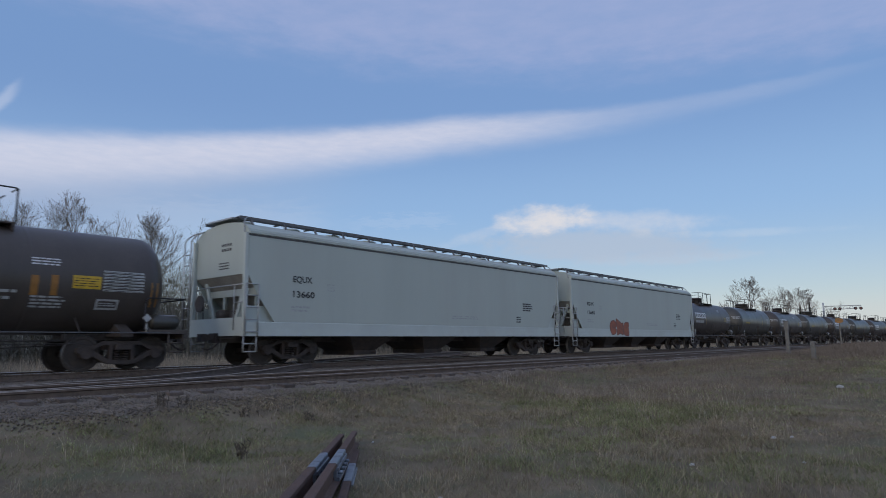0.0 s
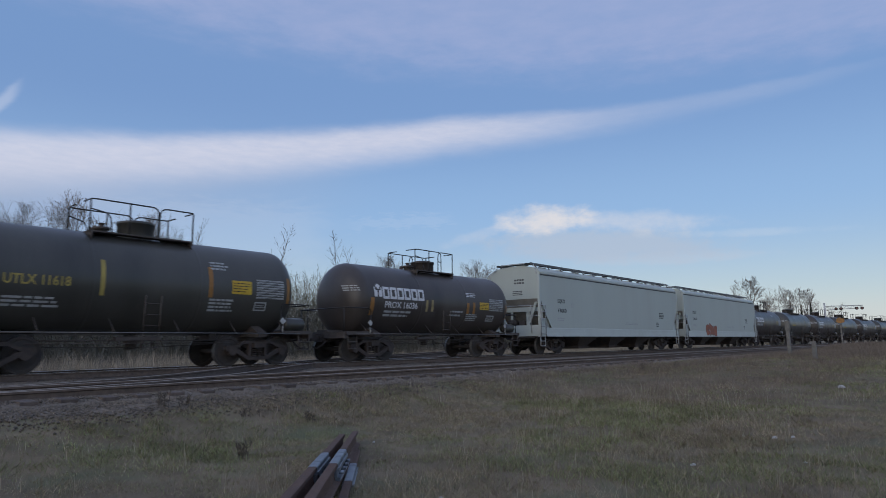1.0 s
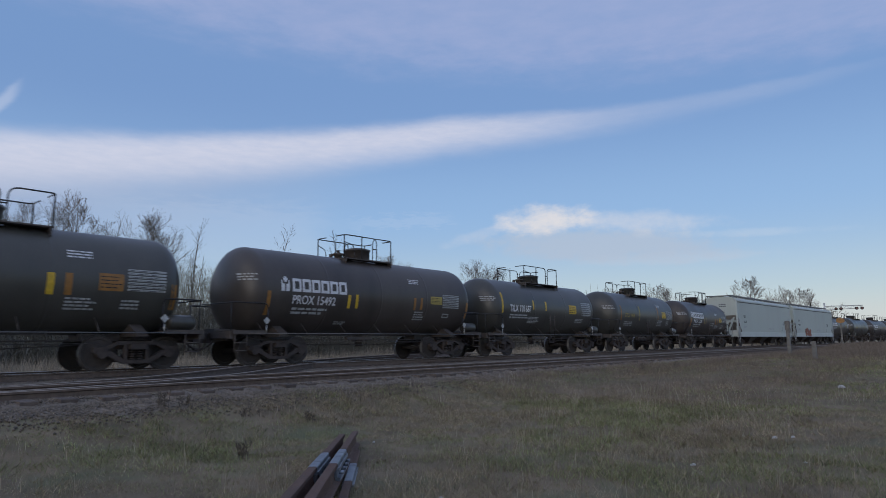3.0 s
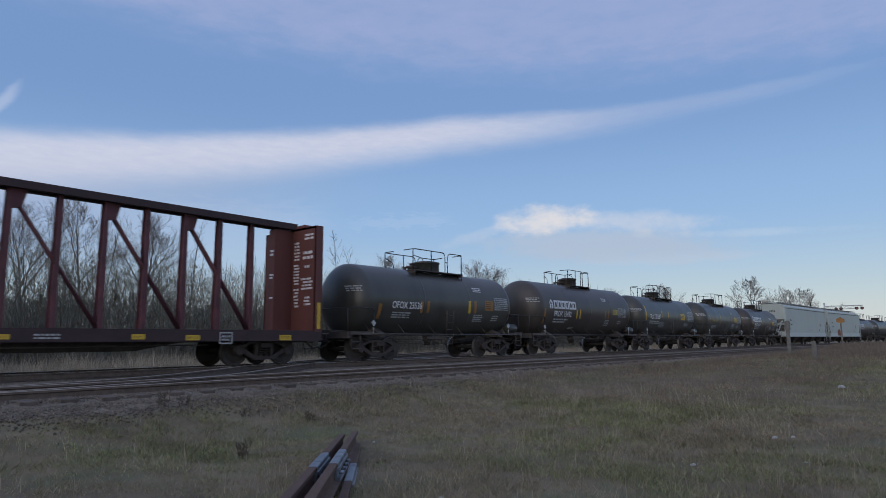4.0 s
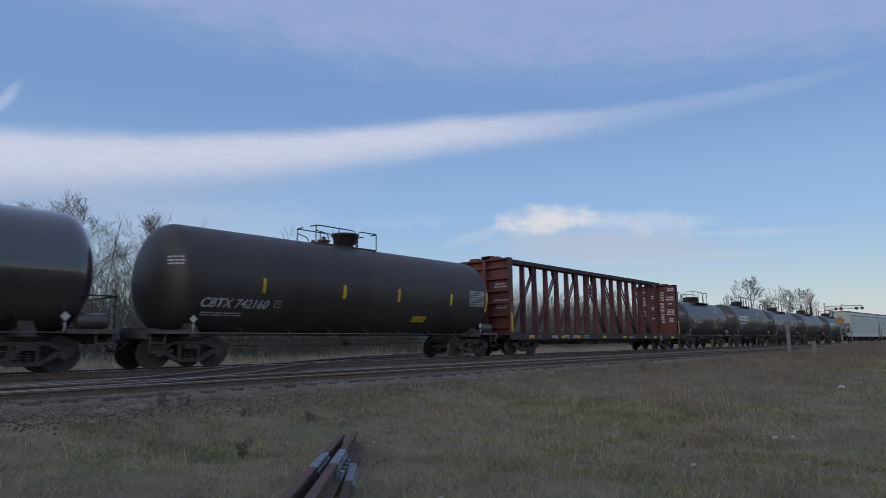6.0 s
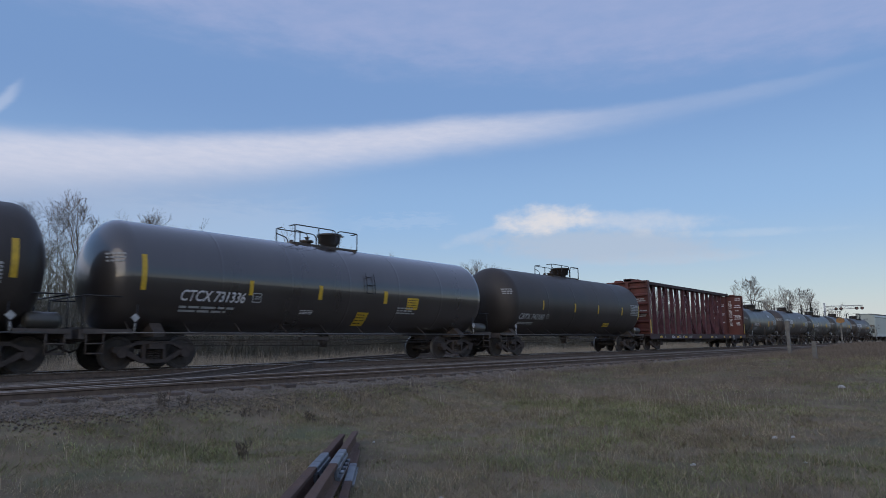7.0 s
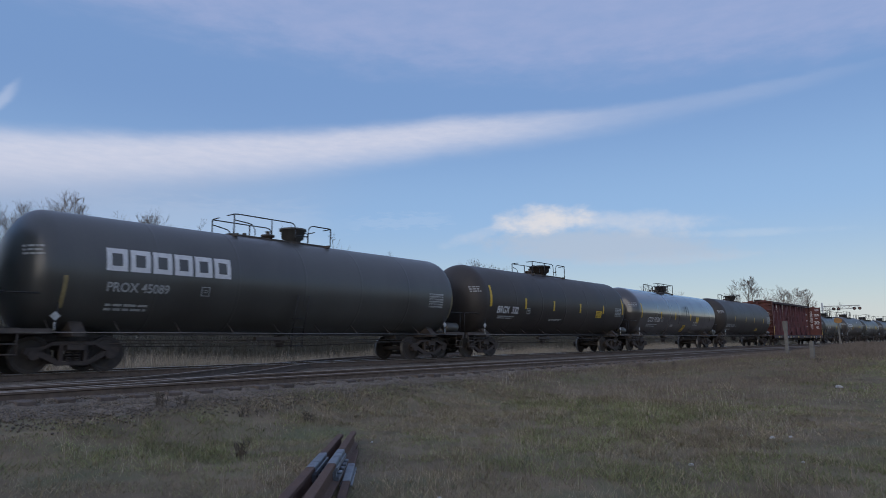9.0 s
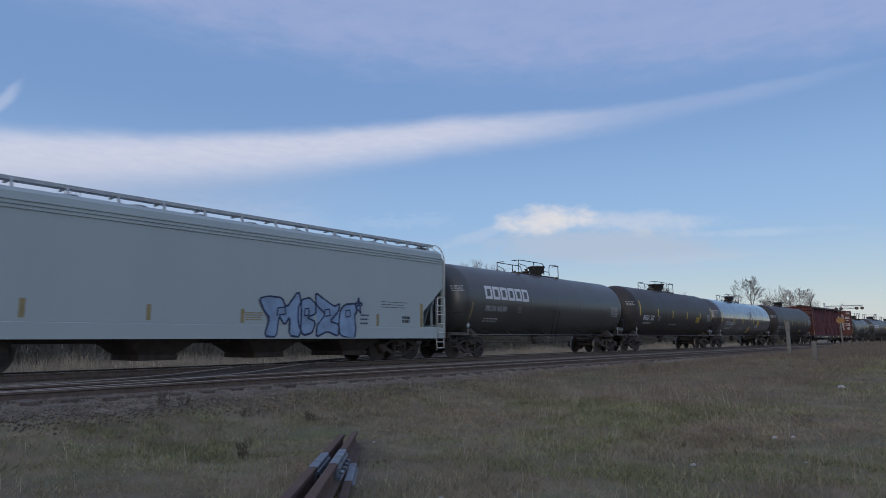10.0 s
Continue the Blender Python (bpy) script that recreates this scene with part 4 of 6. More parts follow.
def decorate(car, side, marks, seed):
    """marks: (kind, x0, x1, z0, z1, more)"""
    rnd = random.Random(seed)
    for kind, x0, x1, z0, z1, *more in marks:
        bm = bmesh.new()
        if kind == "stripe":
            patch(bm, side, x0, x1, z0, z1)
            part("reflective_stripe", bm, more[0] if more else YELLOW, car, "yellow reflective stripe")
        elif kind == "panel":
            patch(bm, side, x0, x1, z0, z1)
            part("warning_panel", bm, more[0] if more else YELLOW, car, "yellow warning panel")
            bm = bmesh.new()
            bars(bm, side, x0 + 0.04, x1 - 0.04, z0 + 0.04, z1 - 0.04, 4, rnd, 0.010, 0.3)
            tagged(part("small_print", bm, BLACK_INK, car), kind="stuff")
        elif kind == "bars":
            bars(bm, side, x0, x1, z0, z1, more[0], rnd, 0.006, more[2] if len(more) > 2 else 0.55)
            tagged(part("small_print", bm, more[1] if len(more) > 1 else WHITE_DULL, car), kind="stuff")
        elif kind == "table":
            n = more[0]
            for i in range(n):
                dz = (z1 - z0) / n
                patch(bm, side, x0 - (0.0 if i else 0), x1, z1 - (i + 0.72) * dz, z1 - (i + 0.10) * dz, 0.006, 0, 1)
            tagged(part("data_panel", bm, WHITE_DULL, car, "white data panel with ruled lines"), kind="stuff")
            bm = bmesh.new()
            bars(bm, side, x0 + 0.04, x1 - 0.02, z0, z1, n, rnd, 0.010, 0.18)
            tagged(part("small_print", bm, BLACK_INK, car), kind="stuff")
        elif kind == "text":
            bm.free()
            part("car_lettering", letters(more[0], side, x0, x1, z0, z1, 0.008, more[2] if len(more) > 2 else 0.0), more[1] if len(more) > 1 else WHITE, car)
        elif kind == "frame":
            w = (x1 - x0) * 0.09
            patch(bm, side, x0, x1, z0, z0 + w, 0.006, 0, 1)
            patch(bm, side, x0, x1, z1 - w, z1, 0.006, 0, 1)
            patch(bm, side, x0, x0 + w, z0 + w, z1 - w, 0.006, 0, 3)
            patch(bm, side, x1 - w, x1, z0 + w, z1 - w, 0.006, 0, 3)
            bars(bm, side, x0 + 0.08, x1 - 0.04, z0 + 0.08, z1 - 0.08, 2, rnd, 0.006, 0.6)
            part("framed_stencil", bm, WHITE_DULL, car)
        elif kind == "blocks":
            # a word mark as a row of heavy square rings
            n = more[0]
            w = (x1 - x0) / n
            h = z1 - z0
            for i in range(n):
                bm = bmesh.new() if i else bm
                a, b = x0 + i * w, x0 + (i + 0.88) * w
                t = w * 0.22
                patch(bm, side, a, a + t, z0, z1, 0.008, 0, 4)
                patch(bm, side, a + t, b, z1 - h * 0.22, z1, 0.008, 0, 2)
                patch(bm, side, b - t, b, z0, z1 - h * 0.22, 0.008, 0, 3)
                patch(bm, side, a + t, b - t, z0, z0 + h * 0.22, 0.008, 0, 2)
                part("word_mark_block", bm, WHITE, car, "white painted square ring")
        elif kind == "emblem":
            w, h = x1 - x0, z1 - z0
            for s in (0, 1):
                a = x0 + s * w * 0.56
                patch(bm, side, a, a + w * 0.40, z0, z0 + h * 0.50, 0.008, 0, 3)
                patch(bm, side, a + (0.0 if s == 0 else w * 0.26), a + w * (0.14 if s == 0 else 0.40), z0 + h * 0.50, z0 + h * 0.75, 0.008, 0, 2)
            patch(bm, side, x0 + w * 0.36, x0 + w * 0.64, z0 + h * 0.62, z1, 0.008, 0, 3)
            patch(bm, side, x0 + w * 0.24, x0 + w * 0.76, z0 + h * 0.74, z0 + h * 0.90, 0.010, 0, 2)
            part("emblem", bm, WHITE, car, "white emblem")


def tank_car(x_centre, tangent_len, r, paint, centres, label, marks=(), top="deck", seed=1, dome_r=0.5, end_rail=True, deck=(1.75, 1.15), rail_mat=None, shift=0.0, dome_x=0.35, ladder=True):
    """A tank car: tank, saddles, end decks, walkway with railings, bogies and couplers."""
    car = empty("tank_car")
    rnd = random.Random(seed)
    zb = 0.95
    zc = zb + r
    h = tangent_len / 2
    dep = r * 0.5
    half = h + dep + 0.36          # the end sill
    bm = bmesh.new()
    prof = []
    for i in range(9):
        a = math.pi / 2 * i / 8
        prof.append((-h - dep * math.cos(a), r * math.sin(a)))
    prof[0] = (prof[0][0], 0.0)
    prof.append((-h + 0.06, r))
    seams = max(3, int(round(tangent_len / 2.6)))
    for k in range(1, seams):
        x = -h + tangent_len * k / seams
        prof += [(x - 0.06, r), (x - 0.02, r), (x - 0.012, r + 0.004), (x + 0.012, r + 0.004), (x + 0.02, r), (x + 0.06, r)]
    prof += [(-x, q) for x, q in prof[:10][::-1]]
    lathe_x(bm, prof, zc, 56)
    part("tank", bm, paint, car)
    # centre sill stubs, saddles and bolsters
    for s in (-1, 1):
        bm = bmesh.new()
        x0, x1 = sorted((s * (centres - 1.25), s * (half - 0.05)))
        box(bm, x0, x1, -0.30, 0.30, 0.78, 1.16, 0.03)
        prism_x(bm, s * centres - 0.16, s * centres + 0.16, [(-1.34, 0.90), (1.34, 0.90), (1.34, 1.0), (r * 0.60, zc - r * 0.79), (-r * 0.60, zc - r * 0.79), (-1.34, 1.0)])
        box(bm, s * half - 0.06, s * half + 0.06, -1.38, 1.38, 0.84, 1.08)
        part("saddle", bm, IRON, car, "dark iron tank saddle and sill")
        bm = bmesh.new()
        x0, x1 = sorted((s * (h - 0.05), s * half))
        box(bm, x0, x1, -1.42, 1.42, 1.02, 1.065)
        box(bm, x0, x1, -1.44, -1.40, 0.97, 1.09)
        for q in (-1, 1):
            y = q * 1.40
            xs = s * (half - 0.10)
            pipe(bm, [(xs, y, 0.45), (xs, y, 1.05)], 0.02, 6)
            pipe(bm, [(xs - s * 0.42, y, 0.45), (xs - s * 0.42, y, 1.05)], 0.02, 6)
            for z in (0.47, 0.72):
                pipe(bm, [(xs, y, z), (xs - s * 0.42, y, z)], 0.02, 6)
        part("end_deck", bm, IRON, car)
        if end_rail:
            bm = bmesh.new()
            zr = 1.95
            xe = s * (half - 0.04)
            xi = s * (h - 0.15)
            pipe(bm, arc((xi, -1.40, zr - 0.16), (xi + s * 0.16, -1.40, zr), (xi, -1.40, zr)) + [(xe - s * 0.12, -1.40, zr)] + arc((xe - s * 0.12, -1.40, zr), (xe, -1.28, zr), (xe, -1.40, zr)) +
                 [(xe, 1.28, zr)] + arc((xe, 1.28, zr), (xe - s * 0.12, 1.40, zr), (xe, 1.40, zr)) + [(xi + s * 0.16, 1.40, zr)] + arc((xi + s * 0.16, 1.40, zr), (xi, 1.40, zr - 0.16), (xi, 1.40, zr)), 0.019, 6)
            for q in (-1, 1):
                pipe(bm, [(xi, q * 1.40, zr - 0.16), (xi, q * 1.40, 1.05)], 0.019, 6)
                pipe(bm, [(xe, q * 1.25, zr), (xe, q * 1.25, 1.05)], 0.019, 6)
            part("end_railing", bm, rail_mat or RAILING, car)
    # side hand rails, brake rods and hangers
    bm = bmesh.new()
    bracket = bmesh.new()
    for q in (-1, 1):
        pipe(bm, [(-half + 0.5, q * 1.43, 1.0), (half - 0.5, q * 1.43, 1.0)], 0.017, 6)
        n = max(4, int(tangent_len / 1.6))
        for i in range(n + 1):
            x = -h + tangent_len * i / n
            rod(bracket, (x, q * 1.43, 1.0), (x, q * 1.02, zc - math.sqrt(max(0.01, r * r - 1.0)) + 0.02), 0.014, 0.014, 5)
    part("hand_rail", bm, GRATE, car, "thin grey hand rail along the tank")
    tagged(part("rail_bracket", bracket, IRON, car), kind="stuff")
    bm = bmesh.new()
    e = centres - 0.9
    pipe(bm, [(-e, -0.55, 0.80), (e, -0.55, 0.80)], 0.018, 6)
    pipe(bm, [(-e, -0.20, 0.64), (e * 0.2, -0.20, 0.60), (e, -0.20, 0.70)], 0.016, 6)
    pipe(bm, [(-e, -0.92, 0.72), (e, -0.92, 0.72)], 0.012, 6)
    for i in range(7):
        x = -e + 2 * e * (i + 0.5) / 7
        pipe(bm, [(x, -0.92, 0.72), (x, -0.70, 1.05)], 0.012, 5)
    x = rnd.uniform(-0.25, 0.0) * e
    lathe_z(bm, [(0.0, 0.55), (0.14, 0.55), (0.14, 0.70), (0.20, 0.72), (0.20, 0.95), (0.0, 1.0)], 0.15, 0, 12)
    for k in range(5):
        pipe(bm, [(x - 0.5 + k * 0.22, -0.9, 0.96), (x - 0.5 + k * 0.22, -0.9, 0.62 + 0.1 * (k % 2))], 0.02, 5)
    box(bm, x - 0.62, x + 0.6, -0.95, -0.80, 0.80, 0.90)
    part("brake_rigging", bm, IRON, car)
    # brake reservoir at the leading end
    bm = bmesh.new()
    rr = 0.21
    lathe_x(bm, [(half - 0.95, 0), (half - 0.93, rr * 0.7), (half - 0.86, rr), (half - 0.22, rr), (half - 0.15, rr * 0.7), (half - 0.13, 0)], 1.30, 16, -1.10)
    part("air_reservoir", bm, BLACK_GREEN, car, "dull green air reservoir on the end deck")
    # hazard diamonds on brackets at both ends
    for s, yy in ((1, -1.42), (-1, -1.42)):
        bm = bmesh.new()
        x, z, w = s * (h - 0.10), 1.40, 0.12
        prism_y(bm, yy - 0.012, yy, [(x - w, z), (x, z - w), (x + w, z), (x, z + w)])
        rod(bm, (x, yy, 1.02), (x, yy, 1.25), 0.02, 0.02, 5)
        part("hazard_diamond", bm, WHITE_DULL, car, "white diamond hazard sign")
    # top walkway with railings and the manway
    zt = zc + r
    before = set(car.children)
    dl, dw = deck
    if top:
        if top == "deck":
            bm = bmesh.new()
            zd = zt - 0.05
            rim = [(-dl, -dw), (dl, -dw), (dl, dw), (-dl, dw), (-0.62, -0.55), (0.62, -0.55), (0.62, 0.55), (-0.62, 0.55)]
            sheet = [(0, 1, 5, 4), (1, 2, 6, 5), (2, 3, 7, 6), (3, 0, 4, 7)]
            add(bm, [(x, y, zd) for x, y in rim] + [(x, y, zd - 0.04) for x, y in rim],
                sheet + [tuple(8 + k for k in f[::-1]) for f in sheet] + [(k, 8 + k, 8 + (k + 1) % 4, (k + 1) % 4) for k in range(4)]
                + [(4 + (k + 1) % 4, 12 + (k + 1) % 4, 12 + k, 4 + k) for k in range(4)])
            for x in (-dl + 0.05, dl - 0.05):
                box(bm, x - 0.03, x + 0.03, -dw, dw, zd - 0.14, zd - 0.04)
                for q in (-1, 1):
                    rod(bm, (x, q * dw * 0.95, zd - 0.05), (x, q * dw * 0.95, zc + math.sqrt(max(0.05, r * r - (dw * 0.95) ** 2)) - 0.03), 0.03, 0.03, 5)
            part("walkway", bm, IRON, car, "dark grating walkway round the manway")
            zr = zd + 0.86
        else:
            zd = zt - 0.02
            bm = bmesh.new()
            box(bm, -dl, dl, -0.42, 0.42, zd - 0.06, zd + 0.03)
            for x in (-dl + 0.1, dl - 0.1):
                box(bm, x - 0.04, x + 0.04, -dw, dw, zd - 0.10, zd)
            part("walkway", bm, IRON, car, "narrow dark walkway on the tank top")
            zr = zd + 0.62
        g = 0.02
        for q in (-1, 1):
            bm = bmesh.new()
            y = q * (dw - 0.02)
            pts = [(-dl, y * 0.35, zr)] + arc((-dl, y * 0.8, zr), (-dl + 0.18, y, zr), (-dl, y, zr)) + [(0.18, y, zr)] + arc((0.18, y, zr), (0.38, y, zr - 0.22), (0.38, y, zr)) + [(0.38, y, zd)]
            pipe(bm, pts, g, 6)
            pts = arc((dl - 1.05, y, zr - 0.25), (dl - 0.8, y, zr), (dl - 1.05, y, zr)) + [(dl - 0.12, y, zr)] + arc((dl - 0.12, y, zr), (dl, y * 0.85, zr), (dl, y, zr)) + [(dl, y * 0.35, zr)]
            pipe(bm, [(dl - 1.05, y, zd)] + pts, g, 6)
            pipe(bm, [(0.38, y, zr - 0.42), (dl - 1.05, y, zr - 0.42)], g, 6)
            for x in (-dl, -dl * 0.28, dl):
                pipe(bm, [(x, y * 0.93, zr), (x, y * 0.93, zd - 0.03)], g * 1.15, 6)
            pipe(bm, arc((-dl * 0.62, y, zd), (-dl * 0.75, y, zd + 0.6 * (zr - zd)), (-dl * 0.62, y, zd + 0.6 * (zr - zd))) + [(-dl, y * 0.9, zd + 0.7 * (zr - zd))], g * 0.9, 6)
            part("railing", bm, RAILING, car, "black pipe railing")
        bm = bmesh.new()
        if top == "deck":
            pot = [(dome_r, zt - 0.12), (dome_r, zt + 0.34), (dome_r + 0.03, zt + 0.35), (dome_r + 0.03, zt + 0.42), (dome_r * 0.7, zt + 0.47), (0, zt + 0.49)]
        else:
            pot = [(dome_r * 0.68, zt - 0.12), (dome_r * 0.68, zt + 0.12), (dome_r * 0.94, zt + 0.18), (dome_r, zt + 0.45), (dome_r + 0.07, zt + 0.46), (dome_r + 0.07, zt + 0.53), (dome_r * 0.8, zt + 0.56), (0, zt + 0.57)]
        lathe_z(bm, pot, 0.1 if top == "deck" else dome_x, 0, 24)
        part("manway", bm, paint, car, "bolted manway dome")
        bm = bmesh.new()
        lathe_z(bm, [(0.16, zt - 0.1), (0.16, zt + 0.12), (0.24, zt + 0.13), (0.24, zt + 0.19), (0.07, zt + 0.20), (0.07, zt + 0.30), (0.12, zt + 0.31), (0.0, zt + 0.34)], -0.85 if top == "deck" else dome_x - 1.05, 0, 14)
        rod(bm, (-1.05, 0.2, zt - 0.05), (-1.05, 0.2, zt + 0.18), 0.09, 0.07, 8)
        part("relief_valve", bm, IRON, car)
        if ladder == "upper":
            bm = bmesh.new()
            rim = Side(r, zc)
            heights = [zc - 0.12 + 0.14 * k for k in range(6)]
            for x in (0.95, 1.35):
                pipe(bm, [rim.at(x, z, 0.07) for z in heights], 0.016, 6)
            for z in heights[::2]:
                pipe(bm, [rim.at(0.95, z, 0.07), rim.at(1.35, z, 0.07)], 0.014, 5)
            part("ladder", bm, RAILING, car)
        elif ladder:
            bm = bmesh.new()
            for x in (-0.12, 0.32):
                pipe(bm, [(x, -1.30, 0.55), (x, -1.36, 1.0), (x, -r - 0.02, zc - 0.35)], 0.018, 6)
            for k in range(5):
                z = 0.6 + k * 0.3
                pipe(bm, [(-0.12, -1.34, z), (0.32, -1.34, z)], 0.014, 5)
            part("ladder", bm, IRON if top == "deck" else RAILING, car)
    for ob in set(car.children) - before:
        ob.location.x += shift
    side = Side(r, zc, h, dep)
    decorate(car, side, marks, seed)
    bm = bmesh.new()
    bars(bm, side, -h - 0.60, -h - 0.22, zc + 0.16 * r, zc + 0.34 * r, 3, rnd, 0.006, 0.5)
    tagged(part("small_print", bm, WHITE_DULL, car), kind="stuff")
    add_trucks(car, centres)
    add_couplers(car, half)
    tagged(car, label, "tank car", TANK_GROUP)
    car["x0"] = x_centre
    return car


def hopper_car(x_centre, paint, sill, label, marks=(), seed=1, half=9.4, eave=4.12, newer=False):
    """A covered hopper: flat sides cut away at the lower corners, arched roof with running boards, sloped ends, three bays."""
    car = empty("hopper_car")
    W = 1.60
    zs0, zs1 = (0.85, 1.26) if newer else (0.93, 1.36)        # side sill
    cut_x, cut_z = half - 0.12, 2.93 if newer else 2.85
    in_x = half - (1.34 if newer else 1.12)
    kx, kz = (1.19, 1.04) if newer else (0.35, 0.62)
    # side sheets with the corner cut away, as thin solid walls
    for q in (-1, 1):
        bm = bmesh.new()
        poly = [(-in_x, zs1), (in_x, zs1), (cut_x - kx, cut_z - kz), (cut_x, cut_z), (cut_x, eave), (-cut_x, eave), (-cut_x, cut_z), (-cut_x + kx, cut_z - kz)]
        prism_y(bm, *sorted((q * (W - 0.02), q * W)), poly)
        part("side_sheet", bm, paint, car)
        bm = bmesh.new()
        prism_x(bm, -half, half, [(q * (W - 0.06), zs0), (q * (W + 0.015), zs0), (q * (W + 0.015), zs1 - 0.03), (q * (W - 0.01), zs1), (q * (W - 0.06), zs1)][::q])
        box(bm, -half, half, *sorted((q * (W - 0.14), q * (W + 0.03))), zs0 - 0.02, zs0 + 0.012)
        part("side_sill", bm, sill, car, "pale side sill")
        bm = bmesh.new()
        if newer:
            for dz in (0.0, 0.10, 0.20):
                prism_x(bm, -cut_x, cut_x, [(q * (W - 0.01), eave - dz), (q * (W + 0.03), eave - dz + 0.015), (q * (W + 0.03), eave - dz + 0.055), (q * (W - 0.01), eave - dz + 0.07)][::q])
        else:
            prism_x(bm, -cut_x, cut_x, [(q * (W - 0.01), eave - 0.03), (q * (W + 0.035), eave - 0.01), (q * (W + 0.035), eave + 0.07), (q * (W - 0.01), eave + 0.09)][::q])
        part("top_chord", bm, paint, car)
        if not newer:
            bm = bmesh.new()
            # a dark strip stands in for the shade below the roof's lip
            box(bm, -cut_x, cut_x, *sorted((q * (W - 0.01), q * (W + 0.008))), eave - 0.085, eave - 0.03)
            part("seam", bm, EAVE_SHADE_PRINT, car, "painted strip of shade under the roof edge")
    # roof: a shallow arch
    bm = bmesh.new()
    n = 14
    rise, power = (0.50, 0.5) if newer else (0.48, 0.8)
    arch = [(W * math.cos(math.pi * i / n) * (1.0 if i not in (0, n) else 1.0), eave + rise * math.sin(math.pi * i / n) ** power) for i in range(n + 1)]
    prism_x(bm, -cut_x + 0.012, cut_x - 0.012, arch)
    part("roof", bm, paint, car)
    for k in range(10):
        bm = bmesh.new()
        x = -half + 2 * half * (k + 0.5) / 10
        lathe_z(bm, [(0.0, eave + rise - 0.05), (0.30, eave + rise - 0.05), (0.30, eave + rise + 0.10), (0.33, eave + rise + 0.11), (0.25, eave + rise + 0.16), (0, eave + rise + 0.18)], x, 0, 14)
        part("roof_hatch", bm, paint, car)
    # running boards with brackets
    for q in (-1, 1):
        bm = bmesh.new()
        y0, y1 = sorted((q * 0.55, q * 1.02))
        zb = eave + (0.65 if newer else 0.57)
        for i in range(5):
            ya = y0 + (y1 - y0) * i / 5
            box(bm, -half + 0.1, half - 0.1, ya, ya + (y1 - y0) / 5 * 0.55, zb, zb + 0.035)
        yo = q * 1.04
        box(bm, -half + 0.1, half - 0.1, *sorted((yo, yo + q * 0.03)), zb - 0.05, zb + 0.05)
        for i in range(15):
            x = -half + 0.5 + (2 * half - 1.0) * i / 14
            prism_x(bm, x - 0.035, x + 0.035, [(q * 0.5, zb - 0.04), (q * 1.06, zb - 0.04), (q * 1.06, zb), (q * 0.5, zb)][::q])
            prism_x(bm, x - 0.03, x + 0.03, [(q * 1.02, zb), (q * 1.08, zb), (q * 1.30, eave + 0.22), (q * 1.24, eave + 0.22)][::-q])
        part("running_board", bm, GALV if newer else GRATE, car, "grey grating running board")
    for s in (-1, 1):
        # end wall, slope sheet and bulkhead
        bm = bmesh.new()
        x0, x1 = sorted((s * cut_x, s * (cut_x - 0.03)))
        prism_x(bm, x0, x1, [(-W + 0.02, cut_z)] + [(W - 0.02, cut_z)] + [(y * 0.985, z - 0.01) for y, z in arch])
        part("end_wall", bm, paint, car)
        bm = bmesh.new()
        prism_y(bm, -W + 0.03, W - 0.03, [(s * cut_x, cut_z + 0.02), (s * (cut_x - 0.05), cut_z + 0.02), (s * (in_x - 1.0), 1.05), (s * (in_x - 0.95), 1.0)][::s])
        part("slope_sheet", bm, TAN, car, "tan slope sheet under the end wall")
        bm = bmesh.new()
        # corner posts, end posts, ladders, platform
        for q in (-1, 1):
            box(bm, *sorted((s * half, s * (half - 0.13))), *sorted((q * (W - 0.10), q * (W + 0.02))), zs0, cut_z + 0.15)
            box(bm, *sorted((s * half, s * (half - 0.10))), *sorted((q * (W - 0.09), q * (W + 0.02))), cut_z + 0.15, eave)
            box(bm, *sorted((s * (half - 0.62), s * (half - 0.70))), q * 0.55 - 0.05, q * 0.55 + 0.05, 1.0, 2.45)
            prism_x(bm, *sorted((s * (half - 0.30), s * (half - 0.36))), [(q * 0.45, 1.1), (q * 0.60, 1.1), (q * 1.35, cut_z), (q * 1.20, cut_z)][::q])
        box(bm, *sorted((s * half, s * (half - 1.3))), -W + 0.07, W - 0.07, zs0 + 0.12, zs0 + 0.17)
        box(bm, *sorted((s * half, s * (half - 0.10))), -W + 0.02, W - 0.02, zs0, zs0 + 0.56)
        part("end_frame", bm, sill, car)
        bm = bmesh.new()
        box(bm, *sorted((s * (half - 0.56), s * (half - 0.61))), -W + 0.12, W - 0.12, 2.22, 2.50)
        part("end_beam", bm, sill, car, "pale cross beam between the end posts")
        for y in (-1.42, -0.52, 0.44, 1.34):
            bm = bmesh.new()
            box(bm, *sorted((s * (half - 0.565), s * (half - 0.605))), y, y + 0.09, zs0 + 0.17, 2.22)
            part("end_post", bm, sill, car)
        for q in (-1, 1):
            bm = bmesh.new()
            box(bm, *sorted((s * (half - 0.14), s * (half - 1.16))), *sorted((q * 1.42, q * 1.45)), zs0 + 0.17, 1.30 if newer else 1.86)
            part("corner_panel", bm, sill, car)
        iron = PALE if newer else GALV
        for q in (-1, 1):
            bm = bmesh.new()
            y = q * (W + 0.045)
            for xo in (0.05, 0.50):
                pipe(bm, [(s * (half - xo), y, zs0 - 0.02), (s * (half - xo), y, 2.52)], 0.022, 6)
                pipe(bm, [(s * (half - xo), q * (W - 0.02), zs0), (s * (half - xo), q * (W - 0.02), 0.42)], 0.024, 6)
            for z in (1.05, 1.42, 1.80, 2.16, 2.52):
                pipe(bm, [(s * (half - 0.05), y, z), (s * (half - 0.50), y, z)], 0.020, 6)
            for z in (0.44, 0.68):
                pipe(bm, [(s * (half - 0.05), q * (W - 0.02), z), (s * (half - 0.50), q * (W - 0.02), z)], 0.022, 6)
